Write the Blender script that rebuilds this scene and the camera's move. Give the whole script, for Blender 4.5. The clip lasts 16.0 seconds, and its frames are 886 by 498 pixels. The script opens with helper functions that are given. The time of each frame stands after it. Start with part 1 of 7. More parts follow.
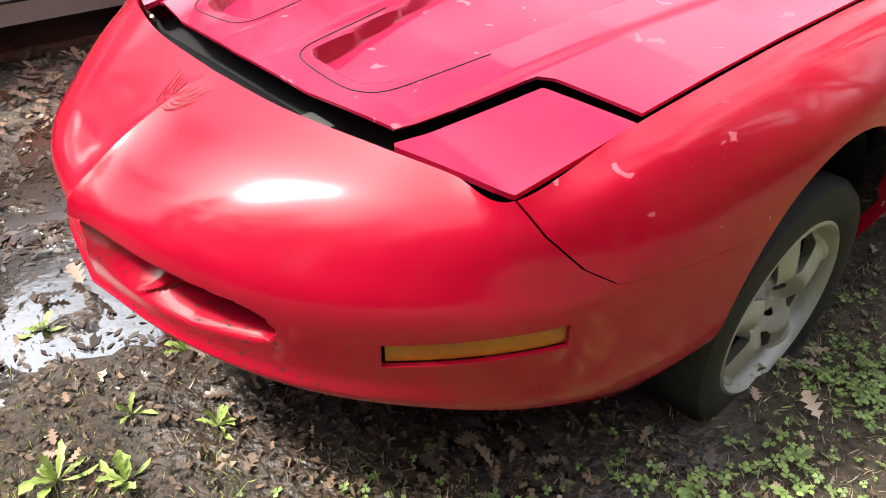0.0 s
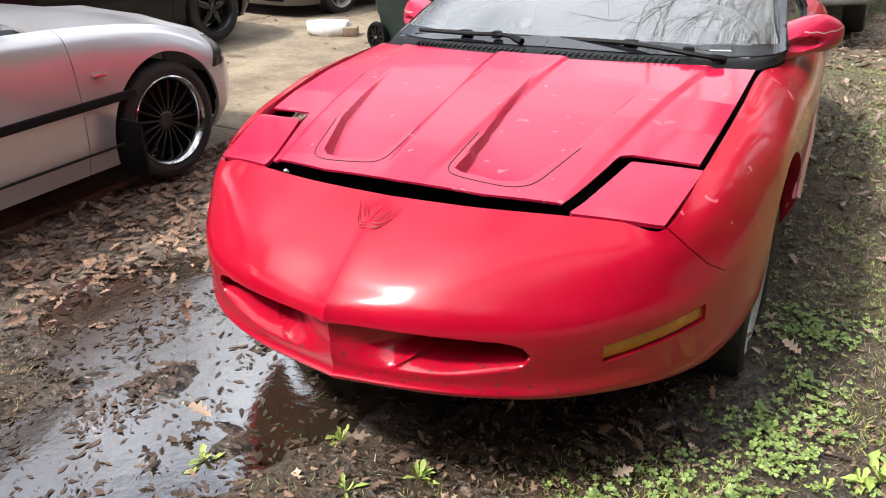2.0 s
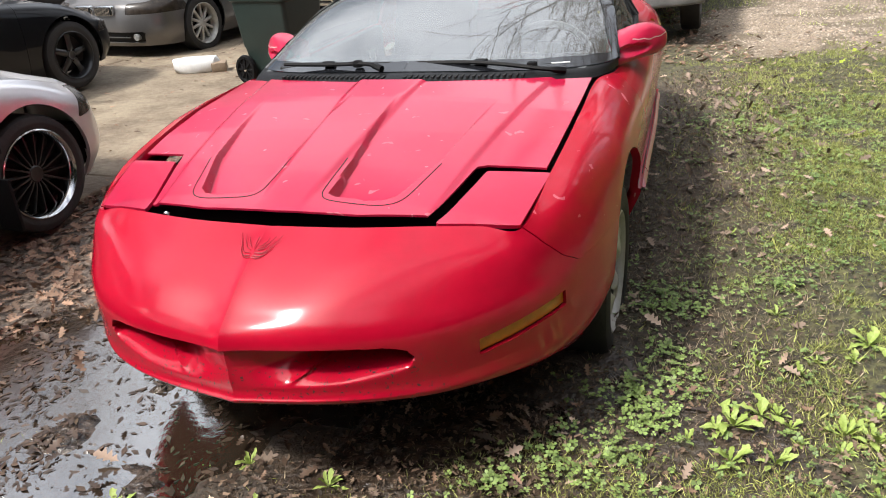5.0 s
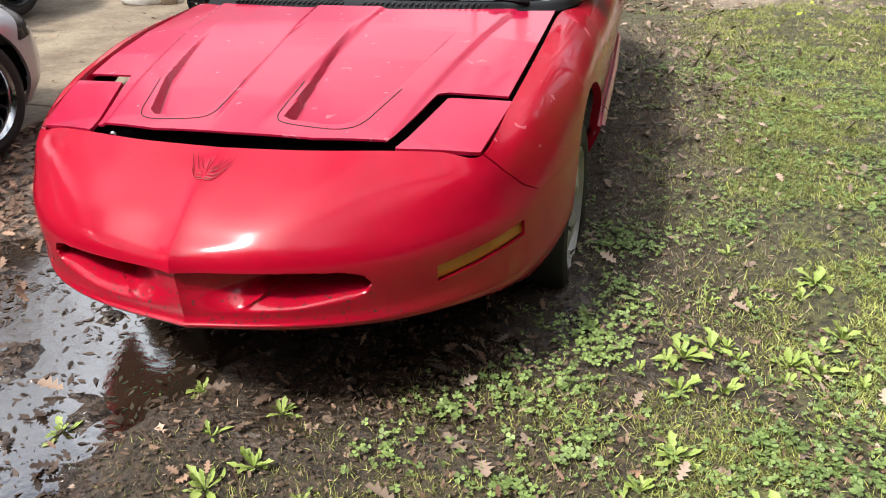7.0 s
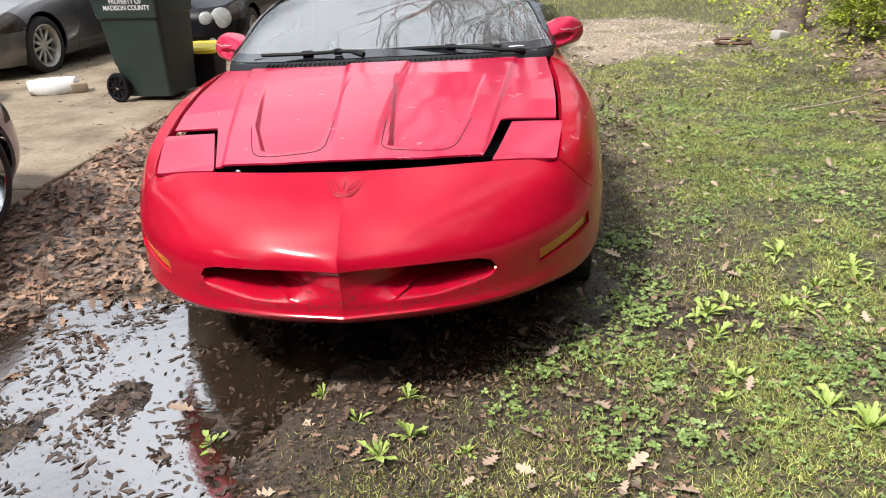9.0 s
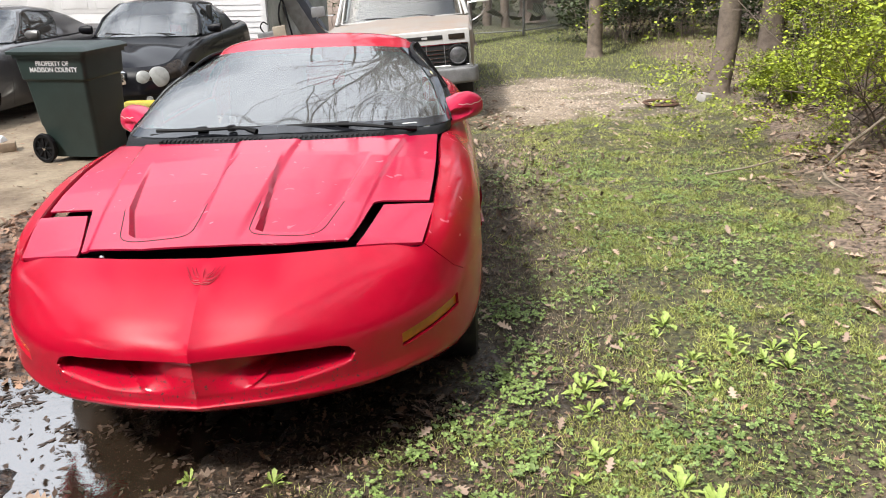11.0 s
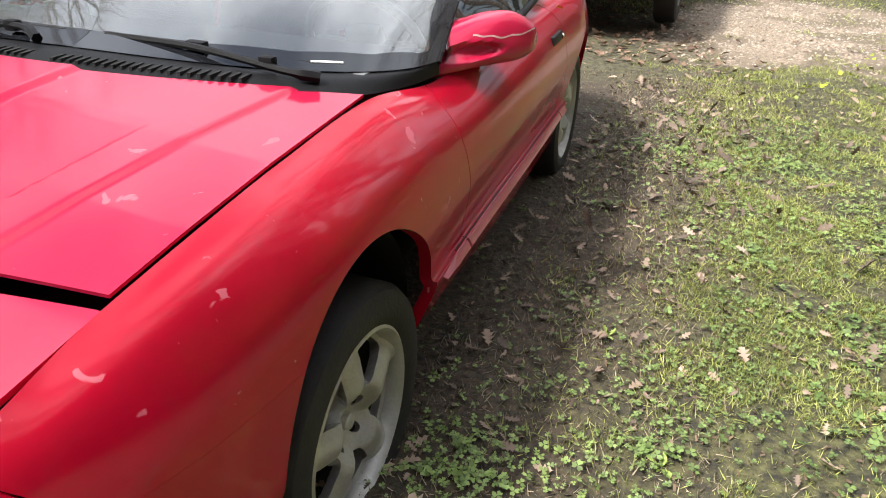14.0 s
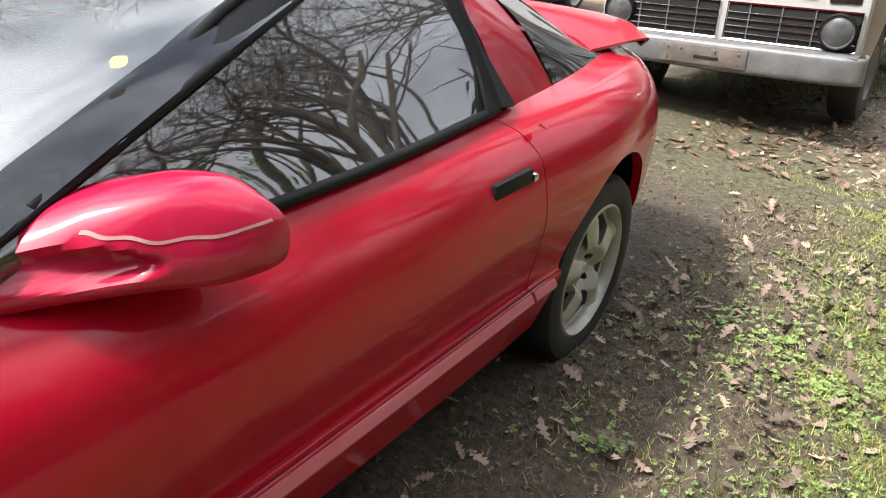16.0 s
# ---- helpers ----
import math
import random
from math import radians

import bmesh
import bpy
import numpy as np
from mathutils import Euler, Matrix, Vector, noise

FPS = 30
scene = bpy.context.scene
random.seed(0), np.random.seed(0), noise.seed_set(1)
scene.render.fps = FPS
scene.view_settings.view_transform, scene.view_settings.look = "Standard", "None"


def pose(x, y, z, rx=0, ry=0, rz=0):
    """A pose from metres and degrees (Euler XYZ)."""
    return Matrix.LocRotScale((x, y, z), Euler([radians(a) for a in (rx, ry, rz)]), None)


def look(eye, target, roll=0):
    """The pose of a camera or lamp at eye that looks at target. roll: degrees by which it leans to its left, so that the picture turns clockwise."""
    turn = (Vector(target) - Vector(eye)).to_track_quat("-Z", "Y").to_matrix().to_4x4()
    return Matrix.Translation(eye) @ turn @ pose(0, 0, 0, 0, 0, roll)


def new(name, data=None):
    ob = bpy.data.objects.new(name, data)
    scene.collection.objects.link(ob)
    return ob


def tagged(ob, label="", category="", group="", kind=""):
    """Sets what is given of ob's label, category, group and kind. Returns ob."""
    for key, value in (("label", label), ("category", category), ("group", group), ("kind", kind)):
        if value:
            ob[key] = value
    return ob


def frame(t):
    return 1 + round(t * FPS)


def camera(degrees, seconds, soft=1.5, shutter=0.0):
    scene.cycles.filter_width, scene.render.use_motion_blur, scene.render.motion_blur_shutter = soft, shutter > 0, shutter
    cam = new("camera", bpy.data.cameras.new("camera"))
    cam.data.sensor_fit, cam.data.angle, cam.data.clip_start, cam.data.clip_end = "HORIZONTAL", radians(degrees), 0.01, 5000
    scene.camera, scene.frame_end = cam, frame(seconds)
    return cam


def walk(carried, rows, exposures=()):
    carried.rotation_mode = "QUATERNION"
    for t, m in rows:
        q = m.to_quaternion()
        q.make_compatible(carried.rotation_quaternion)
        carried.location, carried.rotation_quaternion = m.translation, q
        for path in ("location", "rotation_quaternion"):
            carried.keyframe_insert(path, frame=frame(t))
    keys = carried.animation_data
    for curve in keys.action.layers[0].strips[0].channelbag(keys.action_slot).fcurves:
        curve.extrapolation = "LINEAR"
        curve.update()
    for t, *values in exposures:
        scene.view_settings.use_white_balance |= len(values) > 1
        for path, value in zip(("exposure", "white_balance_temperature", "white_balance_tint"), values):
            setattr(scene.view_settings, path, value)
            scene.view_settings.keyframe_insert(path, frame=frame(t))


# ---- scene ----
EXPOSURE = 0.45
cam = camera(60.9, 16.0, soft=1.0)
PATH = [
    (0, (1.356, -1.476, 1.460), (0.150, -0.402, 0.279), 2.56),
    (0.5, (1.231, -1.754, 1.487), (0.135, -0.540, 0.336), 2.56),
    (1, (1.209, -2.056, 1.540), (0.201, -0.739, 0.423), 1.96),
    (1.5, (1.116, -2.269, 1.561), (0.183, -0.835, 0.524), 0.85),
    (2, (1.011, -2.436, 1.622), (0.147, -0.876, 0.716), -0.76),
    (2.5, (1.001, -2.635, 1.751), (0.213, -0.958, 0.996), -2.28),
    (3, (1.019, -2.711, 1.852), (0.299, -0.957, 1.217), -3.18),
    (3.5, (1.018, -2.730, 1.851), (0.336, -0.952, 1.240), -3.24),
    (4, (1.022, -2.716, 1.778), (0.359, -0.955, 1.100), -3.01),
    (4.5, (1.046, -2.703, 1.726), (0.401, -0.978, 0.946), -3.23),
    (5, (1.128, -2.558, 1.688), (0.505, -0.870, 0.815), -3.61),
    (5.2, (1.169, -2.498, 1.659), (0.551, -0.823, 0.758), -3.66),
    (7.3, (1.088, -2.609, 1.609), (0.635, -0.934, 0.614), 0.20),
    (7.5, (1.018, -2.710, 1.605), (0.624, -1.015, 0.620), 0.03),
    (8, (0.854, -2.869, 1.593), (0.578, -1.128, 0.648), -0.89),
    (8.2, (0.763, -2.953, 1.584), (0.516, -1.196, 0.662), -1.35),
    (10.3, (0.359, -3.297, 1.737), (0.304, -1.426, 1.033), -1.02),
    (10.5, (0.466, -3.288, 1.751), (0.416, -1.415, 1.050), -1.00),
    (11, (0.825, -3.165, 1.734), (0.770, -1.296, 1.026), -1.04),
    (11.5, (0.977, -2.917, 1.685), (0.876, -1.065, 0.937), -0.54),
    (12, (1.024, -2.604, 1.668), (0.852, -0.782, 0.860), 0.64),
    (12.5, (1.184, -2.309, 1.593), (0.919, -0.529, 0.720), 1.89),
    (13, (1.323, -1.996, 1.563), (0.943, -0.264, 0.637), 2.32),
    (13.5, (1.360, -1.583, 1.537), (0.885, 0.108, 0.582), 3.01),
    (14, (1.441, -1.155, 1.505), (0.872, 0.506, 0.548), 3.27),
    (14.5, (1.497, -0.739, 1.509), (0.822, 0.889, 0.564), 3.48),
    (15, (1.473, -0.316, 1.495), (0.683, 1.274, 0.575), 4.08),
    (15.5, (1.569, 0.066, 1.479), (0.675, 1.607, 0.570), 4.85),
    (16, (1.597, 0.434, 1.459), (0.619, 1.925, 0.554), 5.89),
]
walk(cam, [(t, look(eye, target, roll)) for t, eye, target, roll in PATH], [(0.0, EXPOSURE + 0.47), (1.5, EXPOSURE + 0.25), (3.5, EXPOSURE - 0.12), (11.5, EXPOSURE - 0.05), (14.5, EXPOSURE + 0.24), (16.0, EXPOSURE + 0.40)])

# ---- world and sun ----
SUN_ELEV, SUN_AZ = 54.0, -138.0     # azimuth clockwise from +y
CLOUD, GLOW = 15.0, 42.0
_az, _el = radians(SUN_AZ), radians(SUN_ELEV)
SUN_DIR = (math.sin(_az) * math.cos(_el), math.cos(_az) * math.cos(_el), math.sin(_el))
world = bpy.data.worlds.new("world")
scene.world = world
world.use_nodes = True
wn = world.node_tree
sky = wn.nodes.new("ShaderNodeTexSky")
sky.sky_type = "NISHITA"
sky.sun_disc = False
sky.sun_elevation, sky.sun_rotation = radians(SUN_ELEV), radians(SUN_AZ)
sky.air_density, sky.dust_density, sky.ozone_density = 1.0, 4.0, 1.0
# a bright, broken overcast over the sky
sky_co = wn.nodes.new("ShaderNodeTexCoord")
cloud = wn.nodes.new("ShaderNodeTexNoise")
cloud.inputs["Scale"].default_value, cloud.inputs["Detail"].default_value, cloud.inputs["Distortion"].default_value = 1.7, 6.0, 0.3
drift = wn.nodes.new("ShaderNodeMapping")
drift.inputs["Location"].default_value = (8.7, 2.8, 6.2)
wn.links.new(sky_co.outputs["Generated"], drift.inputs["Vector"])
wn.links.new(drift.outputs[0], cloud.inputs["Vector"])
cover = wn.nodes.new("ShaderNodeMapRange")
cover.inputs["From Min"].default_value, cover.inputs["From Max"].default_value = 0.40, 0.60
cover.inputs["To Min"].default_value, cover.inputs["To Max"].default_value = 0.10, 1.0
wn.links.new(cloud.outputs["Fac"], cover.inputs["Value"])
veil = wn.nodes.new("ShaderNodeMix")
veil.data_type = "RGBA"
veil.inputs["B"].default_value = (CLOUD * 0.95, CLOUD, CLOUD * 1.09, 1)
wn.links.new(cover.outputs[0], veil.inputs["Factor"])
wn.links.new(sky.outputs[0], veil.inputs["A"])
# thin cloud glows round the hidden sun
toward = wn.nodes.new("ShaderNodeVectorMath")
toward.operation = "DOT_PRODUCT"
toward.inputs[1].default_value = SUN_DIR
wn.links.new(sky_co.outputs["Generated"], toward.inputs[0])
near = wn.nodes.new("ShaderNodeMapRange")
near.inputs["From Min"].default_value, near.inputs["From Max"].default_value = 0.78, 1.0
wn.links.new(toward.outputs["Value"], near.inputs["Value"])
fall = wn.nodes.new("ShaderNodeMath")
fall.operation = "POWER"
fall.inputs[1].default_value = 2.6
wn.links.new(near.outputs[0], fall.inputs[0])
glow = wn.nodes.new("ShaderNodeMix")
glow.data_type, glow.blend_type = "RGBA", "ADD"
glow.inputs["B"].default_value = (GLOW * 1.0, GLOW * 0.97, GLOW * 0.90, 1)
wn.links.new(fall.outputs[0], glow.inputs["Factor"])
wn.links.new(veil.outputs["Result"], glow.inputs["A"])
wn.links.new(glow.outputs["Result"], wn.nodes["Background"].inputs[0])
wn.nodes["Background"].inputs[1].default_value = 0.092
sun_data = bpy.data.lights.new("sun", "SUN")
sun_data.energy, sun_data.angle, sun_data.color = 3.6, radians(6.0), (1.0, 0.965, 0.91)
sun = new("sun", sun_data)
sun.matrix_world = look(Vector(SUN_DIR) * 20, (0, 0, 0))

# ---- materials ----
def material(name, colour, rough=0.6, metal=0.0, vary=0.25, scale=6.0, bump=0.0, bump_scale=60.0, coat=0.0, coat_rough=0.1, spec=0.5, tint=None, island=0.0):
    """A principled material whose colour varies at two scales; tint is the second colour."""
    m = bpy.data.materials.new(name)
    m.use_nodes = True
    nt = m.node_tree
    b = nt.nodes["Principled BSDF"]
    co = nt.nodes.new("ShaderNodeTexCoord")
    n1 = nt.nodes.new("ShaderNodeTexNoise")
    n1.inputs["Scale"].default_value, n1.inputs["Detail"].default_value = scale, 6
    n2 = nt.nodes.new("ShaderNodeTexNoise")
    n2.inputs["Scale"].default_value, n2.inputs["Detail"].default_value = scale * 9, 4
    nt.links.new(co.outputs["Object"], n1.inputs["Vector"])
    nt.links.new(co.outputs["Object"], n2.inputs["Vector"])
    add = nt.nodes.new("ShaderNodeMath")
    add.operation = "MULTIPLY_ADD"
    add.inputs[1].default_value = 0.4
    nt.links.new(n2.outputs["Fac"], add.inputs[0])
    nt.links.new(n1.outputs["Fac"], add.inputs[2])
    ramp = nt.nodes.new("ShaderNodeValToRGB")
    c2 = tint if tint else tuple(c * (1 - vary) for c in colour)
    c1 = colour if tint else tuple(min(1, c * (1 + vary * 0.5)) for c in colour)
    ramp.color_ramp.elements[0].position, ramp.color_ramp.elements[1].position = 0.45, 0.95
    ramp.color_ramp.elements[0].color, ramp.color_ramp.elements[1].color = (*c2, 1), (*c1, 1)
    nt.links.new(add.outputs[0], ramp.inputs[0])
    out = ramp.outputs[0]
    if island:
        geo = nt.nodes.new("ShaderNodeNewGeometry")
        hsv = nt.nodes.new("ShaderNodeHueSaturation")
        mr = nt.nodes.new("ShaderNodeMapRange")
        mr.inputs["To Min"].default_value, mr.inputs["To Max"].default_value = 1 - island, 1 + island
        nt.links.new(geo.outputs["Random Per Island"], mr.inputs[0])
        nt.links.new(mr.outputs[0], hsv.inputs["Value"])
        nt.links.new(out, hsv.inputs["Color"])
        out = hsv.outputs[0]
    nt.links.new(out, b.inputs["Base Color"])
    b.inputs["Roughness"].default_value, b.inputs["Metallic"].default_value = rough, metal
    b.inputs["Coat Weight"].default_value, b.inputs["Coat Roughness"].default_value = coat, coat_rough
    b.inputs["Specular IOR Level"].default_value = spec
    b.inputs["Coat IOR"].default_value = 1.5 if coat < 1 else 1.53
    if bump:
        nb = nt.nodes.new("ShaderNodeTexNoise")
        nb.inputs["Scale"].default_value, nb.inputs["Detail"].default_value = bump_scale, 5
        nt.links.new(co.outputs["Object"], nb.inputs["Vector"])
        bp = nt.nodes.new("ShaderNodeBump")
        bp.inputs["Strength"].default_value, bp.inputs["Distance"].default_value = bump, 0.01
        nt.links.new(nb.outputs["Fac"], bp.inputs["Height"])
        nt.links.new(bp.outputs[0], b.inputs["Normal"])
    return m


def glass_material(name, colour, dust=0.0, rough=0.02, gloss=2.3):
    """Glass: a tinted see-through pane with real gloss and a film of dust."""
    m = bpy.data.materials.new(name)
    m.use_nodes = True
    nt = m.node_tree
    b = nt.nodes["Principled BSDF"]
    b.inputs["Base Color"].default_value = (*colour, 1)
    b.inputs["Roughness"].default_value, b.inputs["IOR"].default_value = rough, 1.52
    b.inputs["Alpha"].default_value = 1.0
    tr = nt.nodes.new("ShaderNodeBsdfTransparent")
    tr.inputs[0].default_value = (*colour, 1)
    gl = nt.nodes.new("ShaderNodeBsdfGlossy")
    gl.inputs["Roughness"].default_value = rough
    fr = nt.nodes.new("ShaderNodeFresnel")
    fr.inputs["IOR"].default_value = gloss
    mix = nt.nodes.new("ShaderNodeMixShader")
    nt.links.new(fr.outputs[0], mix.inputs[0])
    nt.links.new(tr.outputs[0], mix.inputs[1])
    nt.links.new(gl.outputs[0], mix.inputs[2])
    last = mix.outputs[0]
    if dust:
        co = nt.nodes.new("ShaderNodeTexCoord")
        n = nt.nodes.new("ShaderNodeTexNoise")
        n.inputs["Scale"].default_value, n.inputs["Detail"].default_value = 2.5, 6
        nt.links.new(co.outputs["Object"], n.inputs["Vector"])
        mr = nt.nodes.new("ShaderNodeMapRange")
        mr.inputs["From Min"].default_value, mr.inputs["From Max"].default_value = 0.3, 0.7
        mr.inputs["To Min"].default_value, mr.inputs["To Max"].default_value = dust * 0.6, dust * 1.4
        nt.links.new(n.outputs["Fac"], mr.inputs["Value"])
        df = nt.nodes.new("ShaderNodeBsdfDiffuse")
        df.inputs[0].default_value = (0.75, 0.78, 0.78, 1)
        m2 = nt.nodes.new("ShaderNodeMixShader")
        nt.links.new(mr.outputs[0], m2.inputs[0])
        nt.links.new(last, m2.inputs[1])
        nt.links.new(df.outputs[0], m2.inputs[2])
        last = m2.outputs[0]
    nt.links.new(last, nt.nodes["Material Output"].inputs["Surface"])
    return m


RED = material("red_paint", (0.46, 0.002, 0.022), 0.5, vary=0.15, scale=3.0, spec=0.04, coat=0.75, coat_rough=0.09, bump=0.03, bump_scale=5)


def worn_paint(name, lo, hi, scale, z_top, chip=0.0, crest=None, base=(0.46, 0.002, 0.022), haze=1.53):
    """The red paint with failed clear coat in sharp-edged patches, and stone chips low on the nose."""
    m = material(name, base, 0.5, vary=0.15, scale=3.0, spec=0.04, coat=0.75, coat_rough=0.09, bump=0.03, bump_scale=5)
    nt = m.node_tree
    b = nt.nodes["Principled BSDF"]
    b.inputs["Coat IOR"].default_value = haze
    co = nt.nodes.new("ShaderNodeTexCoord")
    n = nt.nodes.new("ShaderNodeTexNoise")
    n.inputs["Scale"].default_value, n.inputs["Detail"].default_value, n.inputs["Distortion"].default_value = scale, 2.5, 0.6
    nt.links.new(co.outputs["Object"], n.inputs["Vector"])
    r = nt.nodes.new("ShaderNodeMapRange")
    r.inputs["From Min"].default_value, r.inputs["From Max"].default_value = lo, hi
    amount = n.outputs["Fac"]
    if crest:
        at = nt.nodes.new("ShaderNodeSeparateXYZ")
        nt.links.new(co.outputs["Object"], at.inputs[0])
        ridge = nt.nodes.new("ShaderNodeMapRange")
        ridge.interpolation_type = "SMOOTHSTEP"
        ridge.inputs["From Min"].default_value, ridge.inputs["From Max"].default_value = crest[0], crest[1]
        ridge.inputs["To Max"].default_value = crest[2]
        nt.links.new(at.outputs["Z"], ridge.inputs["Value"])
        more = nt.nodes.new("ShaderNodeMath")
        nt.links.new(amount, more.inputs[0])
        nt.links.new(ridge.outputs[0], more.inputs[1])
        amount = more.outputs[0]
    nt.links.new(amount, r.inputs["Value"])
    mask = r.outputs[0]
    old = b.inputs["Base Color"].links[0].from_socket
    mix = nt.nodes.new("ShaderNodeMix")
    mix.data_type = "RGBA"
    mix.inputs["B"].default_value = (0.58, 0.13, 0.17, 1) if not chip else (0.06, 0.035, 0.03, 1)
    if chip:
        sep = nt.nodes.new("ShaderNodeSeparateXYZ")
        nt.links.new(co.outputs["Object"], sep.inputs[0])
        z = nt.nodes.new("ShaderNodeMapRange")
        z.inputs["From Min"].default_value, z.inputs["From Max"].default_value = z_top, z_top - 0.07
        nt.links.new(sep.outputs["Z"], z.inputs["Value"])
        mul = nt.nodes.new("ShaderNodeMath")
        mul.operation = "MULTIPLY"
        nt.links.new(mask, mul.inputs[0])
        nt.links.new(z.outputs[0], mul.inputs[1])
        tip = nt.nodes.new("ShaderNodeMapRange")
        tip.inputs["From Min"].default_value, tip.inputs["From Max"].default_value = -0.98, -1.06
        nt.links.new(sep.outputs["Y"], tip.inputs["Value"])
        ahead = nt.nodes.new("ShaderNodeMath")
        ahead.operation = "MULTIPLY"
        nt.links.new(mul.outputs[0], ahead.inputs[0])
        nt.links.new(tip.outputs[0], ahead.inputs[1])
        mask = ahead.outputs[0]
        b.inputs["Coat Roughness"].default_value = 0.13
    nt.links.new(mask, mix.inputs["Factor"])
    nt.links.new(old, mix.inputs["A"])
    nt.links.new(mix.outputs["Result"], b.inputs["Base Color"])
    inv = nt.nodes.new("ShaderNodeMapRange")
    inv.inputs["To Min"].default_value, inv.inputs["To Max"].default_value = 0.8, 0.1
    nt.links.new(mask, inv.inputs["Value"])
    nt.links.new(inv.outputs[0], b.inputs["Coat Weight"])
    return m


RED_HOOD = worn_paint("red_paint_peeling_sheen", 0.690, 0.720, 17.0, 0, base=(0.48, 0.012, 0.054), haze=1.6)   # chalky with age, and pinker to put the sky's sheen into upward panels
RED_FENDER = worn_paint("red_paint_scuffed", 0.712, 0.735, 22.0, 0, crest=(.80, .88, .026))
# same sheen-tinted base as the hood, without the peel patches
RED_LID = worn_paint("red_paint_faded_sheen", 0.80, 0.81, 10.0, 0, base=(0.48, 0.012, 0.054), haze=1.6)
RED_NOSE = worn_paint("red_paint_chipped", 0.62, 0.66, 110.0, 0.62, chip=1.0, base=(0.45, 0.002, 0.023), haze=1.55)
BLACK_GAP = material("engine_bay_black", (0.012, 0.012, 0.012), 0.9)
TRIM = material("black_plastic", (0.010, 0.010, 0.011), 0.55, spec=0.15, bump=0.1, bump_scale=200)
RUBBER = material("tyre_rubber", (0.016, 0.0155, 0.016), 0.75, bump=0.2, bump_scale=90, tint=(0.032, 0.029, 0.027))
ALLOY = material("weathered_alloy", (0.60, 0.585, 0.545), 0.40, metal=0.35, vary=0.4, scale=14, bump=0.1, tint=(0.40, 0.38, 0.34))
AMBER = material("amber_lens", (0.60, 0.19, 0.008), 0.18, coat=0.6)
GLASS = glass_material("car_glass", (0.55, 0.70, 0.71), 0.08, gloss=4.0)
DARK_GLASS = glass_material("tinted_glass", (0.22, 0.24, 0.24), 0.035)
CONCRETE = material("old_concrete", (0.33, 0.27, 0.19), 0.85, tint=(0.11, 0.075, 0.05), scale=2.2, bump=0.6, bump_scale=40)
SIDING = material("white_vinyl_siding", (0.66, 0.66, 0.68), 0.5, vary=0.06, scale=2)
WHITE = material("white_paint", (0.70, 0.70, 0.71), 0.4, vary=0.06)
BIN_GREEN = material("green_plastic", (0.020, 0.034, 0.031), 0.45, vary=0.2, bump=0.1, bump_scale=120)
SILVER = material("silver_paint", (0.62, 0.60, 0.615), 0.28, metal=0.6, vary=0.06, coat=0.6)
BLACK_PAINT = material("black_paint", (0.006, 0.006, 0.008), 0.4, vary=0.2, spec=0.08, coat=0.5, coat_rough=0.03)
GREY_PAINT = material("grey_paint", (0.13, 0.125, 0.125), 0.35, metal=0.5, vary=0.1, coat=0.9, coat_rough=0.03)
CHROME = material("chrome", (0.7, 0.7, 0.7), 0.12, metal=1.0, vary=0.05)
BARK = material("bark", (0.19, 0.15, 0.12), 0.9, vary=0.5, scale=9, bump=0.9, bump_scale=30)

# ---- modelling tools ----
def part(name, bm, mat, parent, label="", smooth=35, double=False):
    """Links a bmesh (or verts and faces) as one mesh object under a thing or a part."""
    me = bpy.data.meshes.new(name)
    if isinstance(bm, tuple):
        me.from_pydata([tuple(map(float, v)) for v in bm[0]], [], [tuple(map(int, f)) for f in bm[1]])
    else:
        bm.to_mesh(me)
        bm.free()
    for m in (mat if isinstance(mat, (list, tuple)) else [mat]):
        me.materials.append(m)
    if smooth:
        me.polygons.foreach_set("use_smooth", [True] * len(me.polygons))
        me.set_sharp_from_angle(angle=radians(smooth))
    me.update()
    ob = new(name, me)
    if parent is not None:
        ob.parent = parent
    if label:
        ob["label"] = label
    return ob


def thing(name, m, label, category, group="", kind=""):
    ob = new(name)
    ob.empty_display_size = 0.2
    ob.matrix_world = m
    return tagged(ob, label, category, group, kind)


def box_bm(bm, lo, hi, m=None, bevel=0.0):
    """Adds a box, bevelled if asked, to a bmesh."""
    ret = bmesh.ops.create_cube(bm, size=1)
    vs = ret["verts"]
    for v in vs:
        v.co = Vector([lo[i] + (v.co[i] + 0.5) * (hi[i] - lo[i]) for i in range(3)])
    if bevel:
        es = {e for v in vs for e in v.link_edges}
        r = bmesh.ops.bevel(bm, geom=list(es), offset=bevel, segments=2, affect="EDGES", profile=0.6)
        vs = list({v for f in r["faces"] for v in f.verts} | {v for v in vs if v.is_valid})
    if m is not None:
        bmesh.ops.transform(bm, matrix=m, verts=vs)
    return vs


def box(lo, hi, m=None, bevel=0.0):
    bm = bmesh.new()
    box_bm(bm, lo, hi, m, bevel)
    return bm


